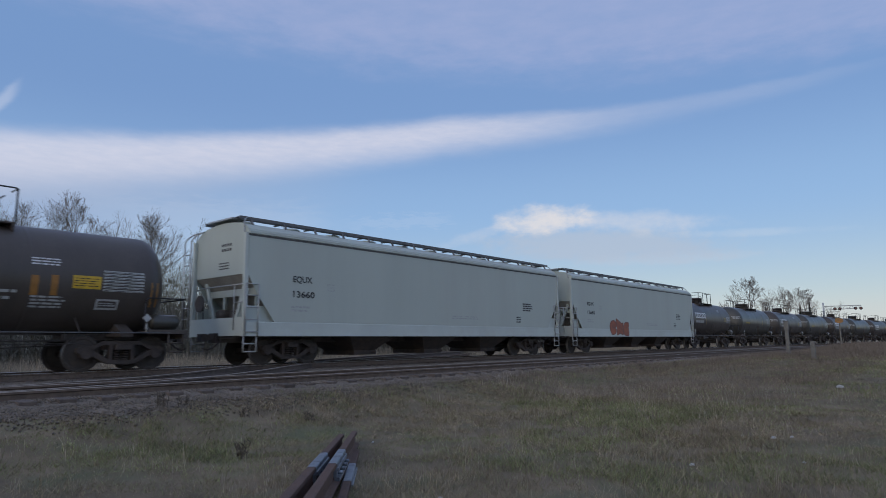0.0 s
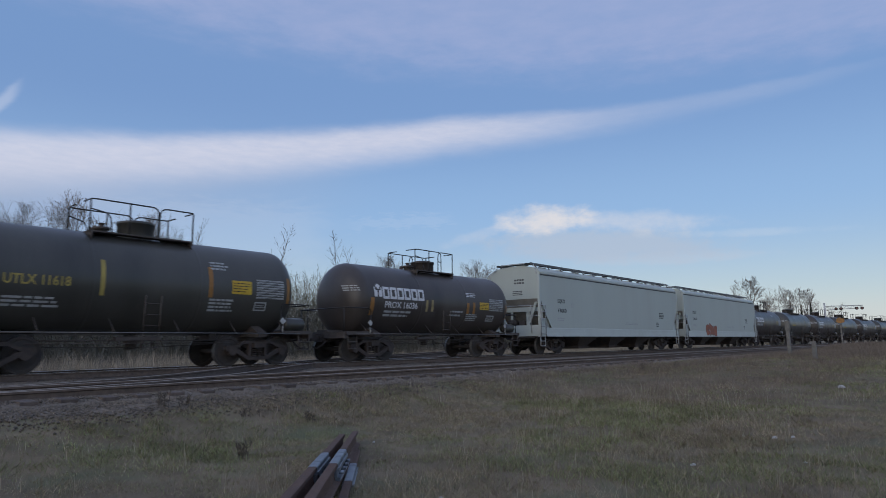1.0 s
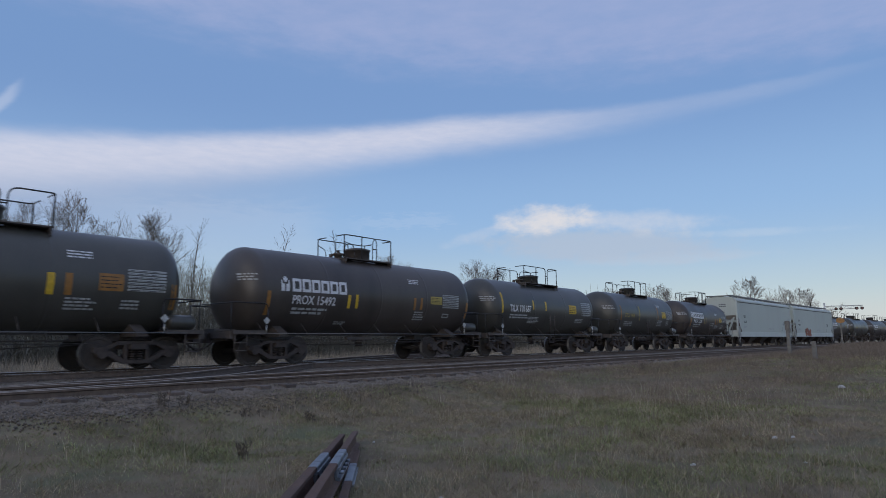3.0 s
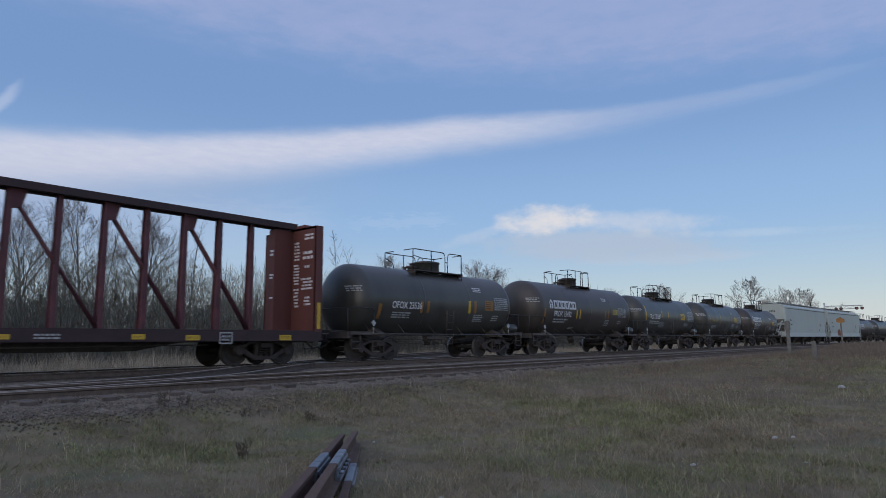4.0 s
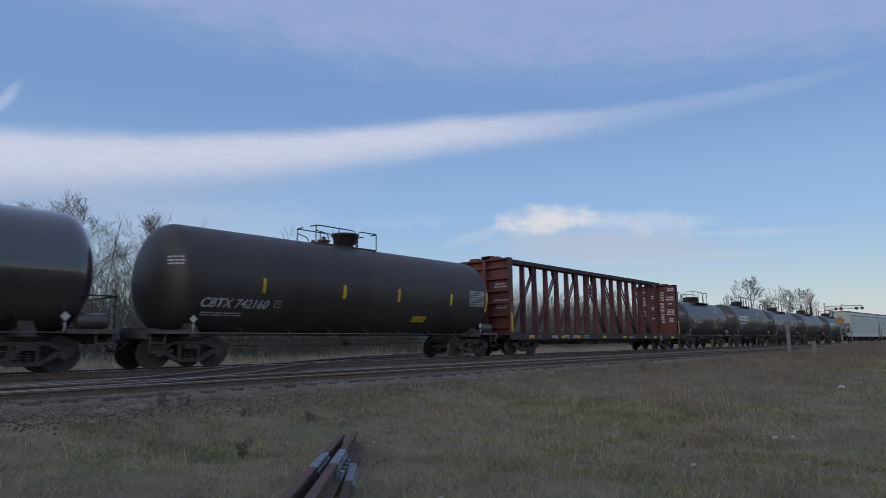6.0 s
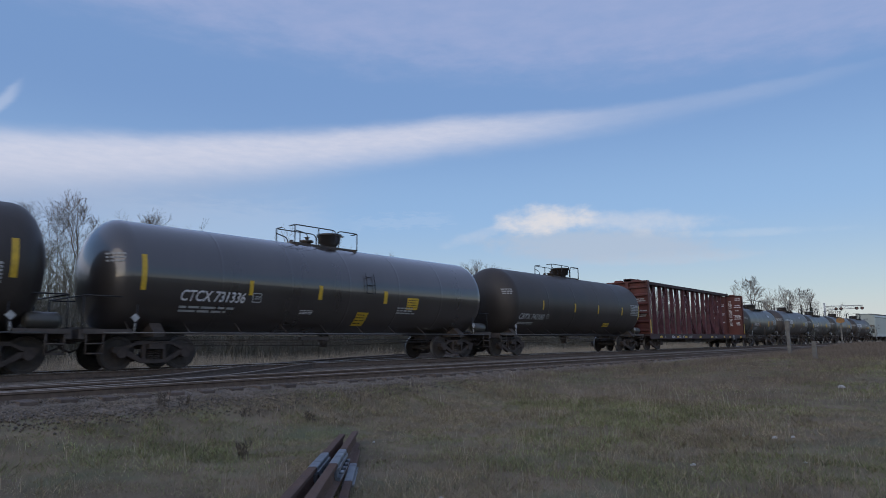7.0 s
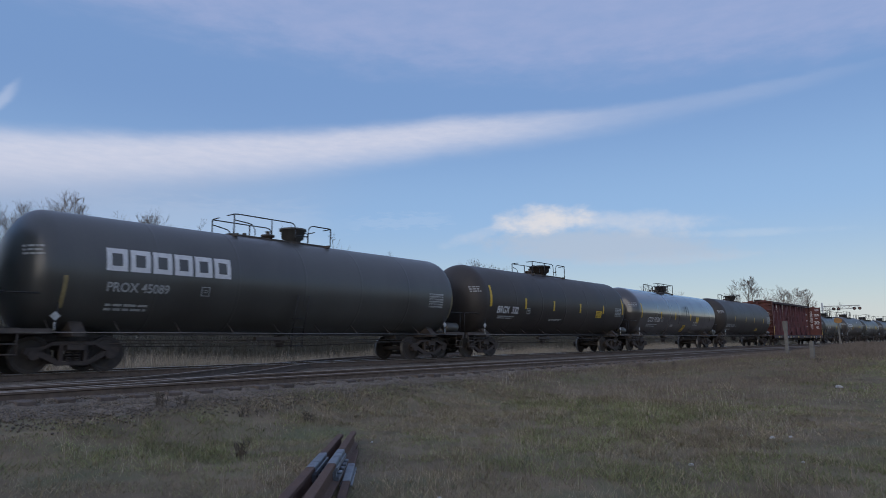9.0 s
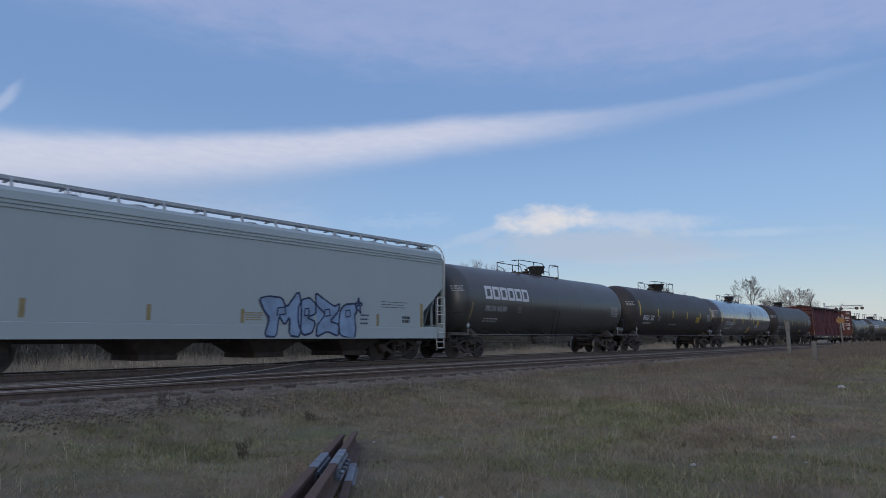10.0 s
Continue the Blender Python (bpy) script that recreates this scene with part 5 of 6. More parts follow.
            if newer:
                xo = s * (half - 0.05)
                pipe(bm, [(xo, y, 2.52), (xo, y, eave + 0.05)] + arc((xo, y, eave + 0.05), (xo - s * 0.15, q * 1.04, eave + 0.68), (xo, q * 1.5, eave + 0.68)), 0.026, 6)
            part("side_ladder", bm, iron, car, "pale steel side ladder")
        # end ladder up to the roof on the far corner
        bm = bmesh.new()
        for y in (1.30, 1.72):
            pipe(bm, [(s * (half + 0.24), y, 1.1), (s * (half + 0.24), y, eave - 0.02)] + arc((s * (half + 0.24), y, eave - 0.02), (s * (half - 0.1), y * 0.86, eave + 0.34), (s * (half + 0.2), y * 0.97, eave + 0.2)), 0.024, 6)
        for i in range(8):
            z = 1.15 + i * 0.36
            pipe(bm, [(s * (half + 0.24), 1.30, z), (s * (half + 0.24), 1.72, z)], 0.02, 6)
        part("end_ladder", bm, iron, car, "pale steel end ladder")
        # end platform rail
        bm = bmesh.new()
        pipe(bm, [(s * (half + 0.02), -1.55, 2.50), (s * (half + 0.02), 0.9, 2.50)], 0.02, 6)
        pipe(bm, [(s * (half + 0.02), -1.1, 2.50), (s * (half + 0.02), -1.1, 1.1)], 0.02, 6)
        pipe(bm, [(s * (half + 0.02), -1.55, 1.95), (s * (half + 0.02), -1.1, 1.95)], 0.018, 6)
        part("end_rail", bm, iron, car)
        # roof-end grab bends
        bm = bmesh.new()
        pipe(bm, [(s * cut_x, -1.45, eave)] + arc((s * (cut_x + 0.06), -1.45, eave), (s * (cut_x - 0.3), -1.0, eave + 0.62), (s * (cut_x + 0.06), -1.3, eave + 0.5)), 0.02, 6)
        part("grab_iron", bm, iron, car)
        bm = bmesh.new()
        box(bm, *sorted((s * (half - 0.02), s * (half - 0.55))), -0.75, 0.75, eave + 0.55, eave + 0.60)
        part("roof_platform", bm, GALV, car)
    # reporting marks on the trailing end wall, as bars
    bm = bmesh.new()
    for z in (3.86, 3.70):
        for k in range(4):
            box(bm, -cut_x - 0.006, -cut_x + 0.002, -0.62 + 0.16 * k, -0.50 + 0.16 * k, z - 0.045, z + 0.045)
    for k in range(3):
        box(bm, -cut_x - 0.006, -cut_x + 0.002, -0.5, 0.1, 3.25 - 0.09 * k, 3.29 - 0.09 * k)
    tagged(part("small_print", bm, EAVE_SHADE_PRINT, car), kind="stuff")
    # brake gear under the trailing end sheet
    bm = bmesh.new()
    lathe_x(bm, [(-half + 0.35, 0), (-half + 0.36, 0.18), (-half + 0.95, 0.18), (-half + 0.96, 0)], 1.62, 14, 0.45)
    box(bm, -half + 0.5, -half + 0.9, -0.35, 0.0, 1.15, 1.75)
    pipe(bm, [(-half + 0.1, 0.95, 1.2), (-half + 0.1, 0.95, 2.0)], 0.02, 6)
    rod(bm, (-half - 0.02, 0.95, 2.0), (-half - 0.06, 0.95, 2.0), 0.28, 0.28, 16)
    part("brake_gear", bm, IRON, car, "dark brake reservoir and hand wheel")
    # centre sill and the outlet bays
    bm = bmesh.new()
    box(bm, -half + 0.05, half - 0.05, -0.28, 0.28, 0.72, 1.06)
    part("centre_sill", bm, IRON, car)
    for x in ((-2.35, 1.30, 4.95) if newer else (-3.75, 0.1, 3.95)):
        bm = bmesh.new()
        a, b = 1.25, 0.50
        v = [(x - a, -1.45, 1.02), (x + a, -1.45, 1.02), (x + a, 1.45, 1.02), (x - a, 1.45, 1.02), (x - b, -0.85, 0.38), (x + b, -0.85, 0.38), (x + b, 0.85, 0.38), (x - b, 0.85, 0.38)]
        add(bm, v, [(0, 1, 5, 4), (1, 2, 6, 5), (2, 3, 7, 6), (3, 0, 4, 7), (0, 3, 2, 1), (4, 5, 6, 7)])
        box(bm, x - 0.55, x + 0.55, -0.92, 0.92, 0.24, 0.40)
        rod(bm, (x + 0.3, -1.15, 0.33), (x + 0.3, 1.15, 0.33), 0.03, 0.03, 6)
        part("outlet_bay", bm, TRUCK, car, "grimy discharge bay")
    side = Side(W)
    decorate(car, side, marks, seed)
    add_trucks(car, half - 2.15)
    add_couplers(car, half - 0.02)
    tagged(car, label, "hopper car", HOPPER_GROUP)
    car["x0"] = x_centre
    return car


def centerbeam_car(x_centre, label, marks):
    """A centre-beam flat car: deck, end bulkheads and a tall truss along the middle."""
    car = empty("centerbeam_car")
    half = 10.91
    top = 4.70
    bm = bmesh.new()
    box(bm, -half, half, -1.46, 1.46, 1.02, 1.08)
    for q in (-1, 1):
        prism_x(bm, -half, half, [(q * 1.44, 0.76), (q * 1.50, 0.76), (q * 1.50, 1.10), (q * 1.40, 1.10), (q * 1.40, 1.04), (q * 1.46, 1.04), (q * 1.46, 0.80), (q * 1.44, 0.80)][::q])
    for i in range(17):
        x = -half + 0.3 + i * (2 * half - 0.6) / 16
        box(bm, x - 0.05, x + 0.05, -1.44, 1.44, 0.86, 1.02)
    part("deck", bm, DECK_RED, car, "weathered dark red deck and side sill")
    bm = bmesh.new()
    box(bm, -half + 0.1, half - 0.1, -0.32, 0.32, 0.74, 1.02)
    prism_y(bm, -0.30, 0.30, [(-6.6, 0.76), (-5.2, 0.50), (5.2, 0.50), (6.6, 0.76)])
    box(bm, -2.9, -1.5, -0.9, -0.4, 0.50, 0.80)
    box(bm, -1.2, 0.2, -1.0, -0.5, 0.46, 0.76)
    pipe(bm, [(-7, -1.1, 0.70), (0, -1.1, 0.62), (7, -1.1, 0.66)], 0.02, 6)
    part("centre_sill", bm, IRON, car)
    # truss
    posts = [-8.69 + 1.179 * i for i in range(16)]
    for x in posts:
        bm = bmesh.new()
        for q in (-1, 1):
            prism_x(bm, x - 0.065, x + 0.065, [(q * 0.14, 1.08), (q * 0.17, 1.08), (q * 0.12, top + 0.03), (q * 0.09, top + 0.03)][::q])
        prism_x(bm, x - 0.015, x + 0.015, [(-0.17, 1.08), (0.17, 1.08), (0.10, top + 0.03), (-0.10, top + 0.03)])
        part("post", bm, RED_DARK, car)
    bm = bmesh.new()
    box(bm, -half + 0.2, half - 0.2, -0.30, 0.30, top + 0.17, top + 0.22)
    for q in (-1, 1):
        box(bm, -half + 0.2, half - 0.2, *sorted((q * 0.30, q * 0.25)), top + 0.01, top + 0.17)
        box(bm, -half + 0.2, half - 0.2, *sorted((q * 0.25, q * 0.12)), top + 0.01, top + 0.05)
    part("top_chord", bm, DECK_RED, car, "dark top chord of the centre beam")
    bays = [(-half + 1.05, 1), (posts[7], 1), (posts[9], 1), (posts[11], 1), (posts[13], 1), (posts[8], -1), (posts[6], -1), (posts[4], -1), (posts[2], -1)]
    for x, s in bays:
        bm = bmesh.new()
        x2 = x + s * 2 * 1.179 if x > -half + 2 else posts[0] - 0.1
        if abs(x2) > 9.6:
            x2 = s * 9.6
        for q in (-1, 1):
            rod(bm, (x + s * 0.12, q * 0.06, top - 0.25), (x2, q * 0.08, 1.12), 0.047, 0.047, 4)
            prism_y(bm, *sorted((q * 0.07, q * 0.10)), [(x, top + 0.03), (x + s * 0.40, top + 0.03), (x + s * 0.28, top - 0.45), (x, top - 0.50)][::s])
        part("diagonal", bm, RED_DARK, car)
    for s in (-1, 1):
        bm = bmesh.new()
        xo, xi = s * half, s * (half - 0.30)
        box(bm, *sorted((xi, xi + s * 0.03)), -1.5, 1.5, 1.06, top)
        part("bulkhead", bm, RED, car, "oxide red ribbed bulkhead")
        for q in (-1, 1):
            bm = bmesh.new()
            box(bm, *sorted((xi, xo)), *sorted((q * 1.44, q * 1.51)), 1.06, top)
            prism_x(bm, *sorted((xi, xo)), [(q * 0.35, top), (q * 0.95, top), (q * 0.85, top + 0.12), (q * 0.40, top + 0.12)][::q])
            part("corner_post", bm, RED, car)
        bm = bmesh.new()
        box(bm, *sorted((xi + s * 0.03, xo)), -0.10, 0.10, 1.06, top)
        part("centre_post", bm, RED, car)
        for z in (1.35, 1.95, 2.55, 3.15, 3.75, 4.30):
            bm = bmesh.new()
            prism_y(bm, -1.44, 1.44, [(xi + s * 0.03, z - 0.10), (xo - s * 0.08, z - 0.05), (xo - s * 0.08, z + 0.05), (xi + s * 0.03, z + 0.10)][::s])
            part("rib", bm, RED, car)
        bm = bmesh.new()
        box(bm, *sorted((xi, xo)), -1.5, 1.5, top - 0.06, top + 0.02)
        part("cap_rail", bm, RED, car)
        bm = bmesh.new()
        box(bm, *sorted((xi - s * 0.75, xi)), -0.17, 0.17, 1.08, top - 0.04)
        part("end_post", bm, RED, car)
        bm = bmesh.new()
        patch(bm, Side(1.515), min(xo, xi) + 0.08, max(xo, xi) - 0.08, 1.15, 2.05, 0.004)
        part("reflective_stripe", bm, YELLOW, car, "yellow reflective stripe")
        bm = bmesh.new()
        for y in (1.02, 1.40):
            pipe(bm, [(xo + s * 0.16, y, 1.1), (xo + s * 0.16, y, top - 0.1)], 0.018, 6)
        for i in range(9):
            pipe(bm, [(xo + s * 0.16, 1.02, 1.2 + 0.37 * i), (xo + s * 0.16, 1.40, 1.2 + 0.37 * i)], 0.016, 6)
        for z in (1.3, 2.9, top - 0.2):
            pipe(bm, [(xo - s * 0.02, 1.40, z), (xo + s * 0.16, 1.40, z)], 0.016, 6)
        part("ladder", bm, RED_DARK, car)
        bm = bmesh.new()
        box(bm, *sorted((xo, xo + s * 0.35)), -1.45, 1.45, 0.98, 1.03)
        part("end_step", bm, IRON, car)
    # white lettering on the leading bulkhead's inner face and the trailing one's outer face
    rnd = random.Random(8)
    bm = bmesh.new()

    def cross_bars(x, y0, y1, z0, z1, rows):
        dz = (z1 - z0) / rows
        for i in range(rows):
            z = z1 - (i + 0.5) * dz
            a, b = y0 + rnd.uniform(0, 0.2) * (y1 - y0), y1 - rnd.uniform(0, 0.2) * (y1 - y0)
            while a < b:
                c = min(b, a + rnd.uniform(0.12, 0.34))
                box(bm, x - 0.006, x, a, c, z - dz * 0.28, z + dz * 0.28)
                a = c + 0.04
    xf = half - 0.302
    for y0, y1, z0, z1, rows in [(-1.38, -0.72, 4.25, 4.5, 2), (-1.36, -0.74, 3.55, 3.9, 2), (-1.22, -0.86, 3.25, 3.40, 1), (-1.40, -0.68, 2.5, 2.95, 4), (-1.25, -0.85, 1.95, 2.3, 3),
                                 (-0.60, -0.26, 3.55, 4.25, 6), (-0.60, -0.26, 2.7, 3.45, 7), (-0.58, -0.28, 1.9, 2.6, 6),
                                 (0.5, 1.3, 4.2, 4.35, 1), (0.6, 1.2, 3.2, 3.9, 5), (0.7, 1.1, 2.5, 2.9, 4), (0.7, 1.1, 1.9, 2.1, 2)]:
        cross_bars(xf, y0, y1, z0, z1, rows)
    for z0, z1, rows in [(3.7, 3.95, 2), (2.9, 3.1, 2), (2.2, 2.3, 1)]:
        cross_bars(half - 1.052, -0.14, 0.12, z0, z1, rows)
    tagged(part("small_print", bm, WHITE, car), kind="stuff")
    bm = bmesh.new()
    for y0, y1, z0, z1, rows in [(-1.25, -0.35, 3.28, 3.55, 2), (-1.30, -0.35, 2.25, 2.75, 4), (-1.3, -0.5, 3.65, 3.75, 1)]:
        cross_bars(-half + 0.262, y0, y1, z0, z1, rows)
    tagged(part("small_print", bm, WHITE_DULL, car), kind="stuff")
    decorate(car, Side(1.502), marks, 3)
    add_trucks(car, 8.95)
    add_couplers(car, half + 0.2)
    tagged(car, label, "centerbeam car")
    car["x0"] = x_centre
    return car


SCRAWL_SHAPES = [
    [(0.0, 0.55), (-0.14, 0.80), (0.10, 0.86), (0.50, 0.84), (0.62, 0.62), (0.98, 1.02), (1.08, 0.70), (1.06, 0.0), (0.72, 0.04), (0.74, 0.45), (0.58, 0.26), (0.42, 0.46), (0.36, 0.0), (0.02, 0.03), (0.16, 0.40)],
    [(0.04, 0.30), (0.02, 0.62), (0.20, 0.82), (0.62, 0.88), (0.96, 0.74), (0.98, 0.52), (0.48, 0.44), (0.98, 0.34), (0.80, 0.10), (0.30, 0.04)],
    [(0.02, 0.72), (-0.02, 1.0), (0.40, 0.84), (0.80, 0.70), (1.02, 0.78), (0.98, 0.60), (0.60, 0.36), (1.0, 0.30), (0.98, 0.02), (0.50, 0.14), (0.04, 0.0), (0.06, 0.26), (0.42, 0.52)],
    [(0.04, 0.30), (0.08, 0.58), (0.30, 0.76), (0.86, 0.80), (0.94, 0.60), (0.82, 0.52), (0.90, 0.20), (0.84, -0.02), (0.40, 0.0), (0.10, 0.06)]]


def scrawl(car, side, x0, x1, z0, z1, fill, line, shapes, seed, widths=None):
    """Sprayed shapes: pale filled lobes with dark outlines."""
    rnd = random.Random(seed)
    h = z1 - z0
    share = widths or [1.0] * len(shapes)
    xa = x0
    for i, shape in enumerate(shapes):
        bf, bl = bmesh.new(), bmesh.new()
        w = (x1 - x0) * share[i] / sum(share)
        pts = [(xa + px * 1.04 * w, z0 + pz * h) for px, pz in shape]
        ring = []
        for a, b, c in zip(pts[-1:] + pts[:-1], pts, pts[1:] + pts[:1]):
            ring.append(((a[0] + 5 * b[0]) / 6, (a[1] + 5 * b[1]) / 6))
            ring.append(((c[0] + 5 * b[0]) / 6, (c[1] + 5 * b[1]) / 6))
        bf.faces.new([bf.verts.new(side.at(x, z, 0.004 + 0.0015 * (i % 2))) for x, z in ring])
        bmesh.ops.triangulate(bf, faces=bf.faces)

        def stroke(p, q, t, lift):
            d = Vector((q[0] - p[0], q[1] - p[1], 0))
            if d.length < 1e-4:
                return
            s = Vector((-d.y, d.x, 0)).normalized() * t
            e = d.normalized() * t * 0.6
            bl.faces.new([bl.verts.new(side.at(x, z, lift)) for x, z in
                          [(p[0] - e.x - s.x, p[1] - e.y - s.y), (q[0] + e.x - s.x, q[1] + e.y - s.y), (q[0] + e.x + s.x, q[1] + e.y + s.y), (p[0] - e.x + s.x, p[1] - e.y + s.y)]])
        for p, q in zip(ring, ring[1:] + ring[:1]):
            stroke(p, q, 0.026 + 0.010 * rnd.random(), 0.010)
        # a few inner strokes
        cx_, cz_ = xa + 0.5 * w, z0 + h * 0.56
        xa += w
        p = (cx_ - 0.12 * w, cz_ - 0.10 * h)
        for dx, dz in ((0.02, 0.16), (0.20, 0.02), (0.04, -0.14), (-0.20, -0.03)):
            q = (p[0] + dx * w, p[1] + dz * h)
            stroke(p, q, 0.022, 0.010)
            p = q
        part("sprayed_shape", bf, fill, car, "sprayed bubble shape")
        part("sprayed_outline", bl, line, car, "dark sprayed outline")


STAR = [(0.5, 1.0), (0.62, 0.66), (1.0, 0.62), (0.70, 0.40), (0.80, 0.0), (0.48, 0.24), (0.16, 0.02), (0.26, 0.40), (0.0, 0.62), (0.38, 0.66)]
SPRAY_BLUE = material("pale_blue_spray_paint", (0.24, 0.34, 0.48), 0.6, spread=0.25, scale=2.0)
SPRAY_DARK = material("navy_spray_paint", (0.025, 0.035, 0.085), 0.6, spread=0.2, scale=4.0)
SPRAY_RUST = material("rust_red_spray_paint", (0.34, 0.11, 0.06), 0.6, spread=0.3, scale=3.0)
SPRAY_RUST_DARK = material("dull_red_spray_paint", (0.22, 0.09, 0.07), 0.6, spread=0.3, scale=3.0)

M_A = [("stripe", -4.27, -4.08, 1.70, 2.36, ORANGE), ("emblem", -4.09, -3.67, 2.40, 2.89), ("blocks", -3.64, -1.27, 2.34, 2.80, 6),
       ("text", -3.52, -1.70, 2.00, 2.25, "PROX 16036"), ("bars", -3.52, -2.01, 1.65, 1.93, 2), ("stripe", -1.20, -1.06, 1.92, 2.38, WORN_TAPE),
       ("stripe", -0.86, -0.72, 1.93, 2.40, WORN_TAPE), ("bars", 1.49, 2.19, 2.63, 2.84, 3, WHITE, 0.5), ("stripe", 1.49, 1.66, 1.90, 2.38, ORANGE),
       ("stripe", 1.93, 2.09, 1.91, 2.41, ORANGE), ("panel", 2.42, 3.09, 2.11, 2.44), ("table", 3.15, 4.20, 2.05, 2.62, 7),
       ("bars", 1.53, 2.40, 1.59, 1.91, 4), ("frame", 3.03, 3.59, 1.60, 1.87), ("stripe", 4.40, 4.62, 1.71, 2.37, ORANGE),
       ("bars", 0.37, 1.33, 1.74, 2.05, 2, WHITE_DULL, 0.45)]
M_B = [("stripe", -4.06, -3.93, 1.93, 2.88, ORANGE), ("text", -3.46, -2.00, 2.15, 2.40, "UTLX 11618", OCHRE), ("bars", -3.44, -1.99, 1.60, 1.89, 3),
       ("stripe", -1.30, -1.19, 1.96, 2.90, OCHRE), ("stripe", 1.72, 1.86, 2.05, 2.96, ORANGE), ("bars", 1.81, 2.43, 2.87, 3.15, 3),
       ("panel", 2.48, 3.16, 2.19, 2.60), ("table", 3.34, 4.35, 2.07, 2.69, 8), ("bars", 1.77, 2.60, 1.63, 2.04, 4),
       ("frame", 3.31, 3.74, 1.71, 1.98), ("stripe", 4.47, 4.61, 1.94, 2.80, ORANGE)]
M_C = [("stripe", -4.42, -4.30, 2.04, 3.01), ("text", -3.75, -1.89, 2.11, 2.45, "TILX 101687"), ("bars", -3.73, -2.11, 1.78, 2.02, 2),
       ("bars", -2.04, -1.02, 1.57, 1.91, 5), ("stripe", -1.73, -1.62, 2.26, 2.73), ("stripe", -0.54, -0.42, 2.24, 2.71),
       ("panel", 1.91, 2.69, 2.14, 2.61), ("table", 3.33, 4.38, 2.03, 2.81, 7), ("bars", 2.69, 3.59, 1.68, 1.91, 3)]
M_D = [("stripe", -5.03, -4.89, 1.59, 2.36, ORANGE), ("emblem", -4.52, -4.18, 2.38, 2.86), ("blocks", -4.07, -1.69, 2.38, 2.82, 6),
       ("text", -4.04, -2.23, 1.97, 2.27, "PROX 15492"), ("bars", -4.01, -2.46, 1.63, 1.89, 2), ("stripe", -1.67, -1.54, 1.91, 2.39),
       ("stripe", -1.30, -1.17, 1.92, 2.41), ("bars", 1.59, 2.27, 2.98, 3.19, 3, WHITE, 0.5), ("stripe", 1.78, 1.90, 1.95, 2.43, ORANGE),
       ("stripe", 2.17, 2.29, 1.97, 2.45, ORANGE), ("panel", 2.78, 3.48, 2.22, 2.54, OCHRE), ("table", 3.54, 4.59, 2.07, 2.65, 8),
       ("bars", 1.89, 2.54, 1.55, 1.92, 4), ("frame", 3.62, 4.02, 1.70, 1.86), ("bars", -2.01, -1.43, 1.33, 1.46, 2),
       ("stripe", 5.09, 5.26, 1.68, 2.37, ORANGE)]
M_E = [("stripe", -4.06, -3.89, 1.59, 2.15, ORANGE), ("text", -3.34, -1.65, 2.00, 2.28, "OFOX 23536"), ("stripe", -1.72, -1.58, 1.87, 2.32, ORANGE),
       ("stripe", -1.33, -1.19, 1.88, 2.34, ORANGE), ("bars", -3.28, -2.06, 1.62, 1.88, 3), ("stripe", 1.39, 1.56, 1.93, 2.47),
       ("stripe", 1.80, 1.97, 1.94, 2.49, ORANGE), ("panel", 2.60, 3.22, 2.09, 2.54, ORANGE), ("table", 3.33, 4.37, 2.09, 2.71, 7),
       ("bars", 1.85, 2.61, 1.56, 1.90, 4), ("bars", 3.22, 3.71, 1.61, 1.89, 3), ("bars", 1.85, 2.47, 2.88, 3.11, 3, WHITE, 0.5),
       ("stripe", 4.54, 4.73, 1.65, 2.36, ORANGE)]
M_F = [("text", -6.64, -4.37, 1.76, 2.04, "CBTX 742160", WHITE_DULL, 0.25), ("frame", -4.16, -3.94, 1.82, 2.04), ("bars", -6.56, -5.07, 1.51, 1.64, 2),
       ("stripe", -4.69, -4.59, 2.26, 2.72), ("stripe", -1.43, -1.29, 2.23, 2.69), ("stripe", 1.30, 1.43, 2.23, 2.71),
       ("stripe", 4.42, 4.56, 2.20, 2.69), ("panel", 2.42, 3.21, 1.49, 1.71), ("table", 5.73, 6.78, 2.19, 2.89, 7),
       ("stripe", 6.89, 7.08, 2.01, 2.84)]
M_G = [("stripe", -7.36, -7.22, 2.15, 3.12), ("text", -6.20, -4.15, 1.91, 2.23, "CTCX 731336", WHITE, 0.2), ("frame", -3.91, -3.59, 1.95, 2.24),
       ("bars", -6.17, -4.41, 1.58, 1.80, 2), ("stripe", -4.06, -3.92, 2.16, 2.61), ("stripe", -1.38, -1.23, 2.14, 2.62),
       ("stripe", 1.69, 1.87, 2.13, 2.59), ("panel", 2.96, 3.60, 1.95, 2.40), ("bars", -1.99, -1.37, 1.64, 1.79, 3, WHITE, 0.5),
       ("panel", 0.53, 1.08, 1.30, 1.78), ("bars", 2.50, 3.53, 1.76, 2.04, 3)]
M_I = [("stripe", -7.34, -7.24, 1.60, 2.40, WORN_TAPE), ("blocks", -6.36, -2.72, 2.60, 3.20, 6), ("text", -6.30, -4.65, 2.06, 2.31, "PROX 45089", WHITE_DULL),
       ("frame", -3.70, -3.44, 2.06, 2.33), ("bars", -6.25, -4.93, 1.56, 1.78, 2), ("table", 6.20, 7.05, 2.06, 2.66, 6),
       ("stripe", 7.58, 7.80, 1.72, 2.59, WORN_TAPE)]
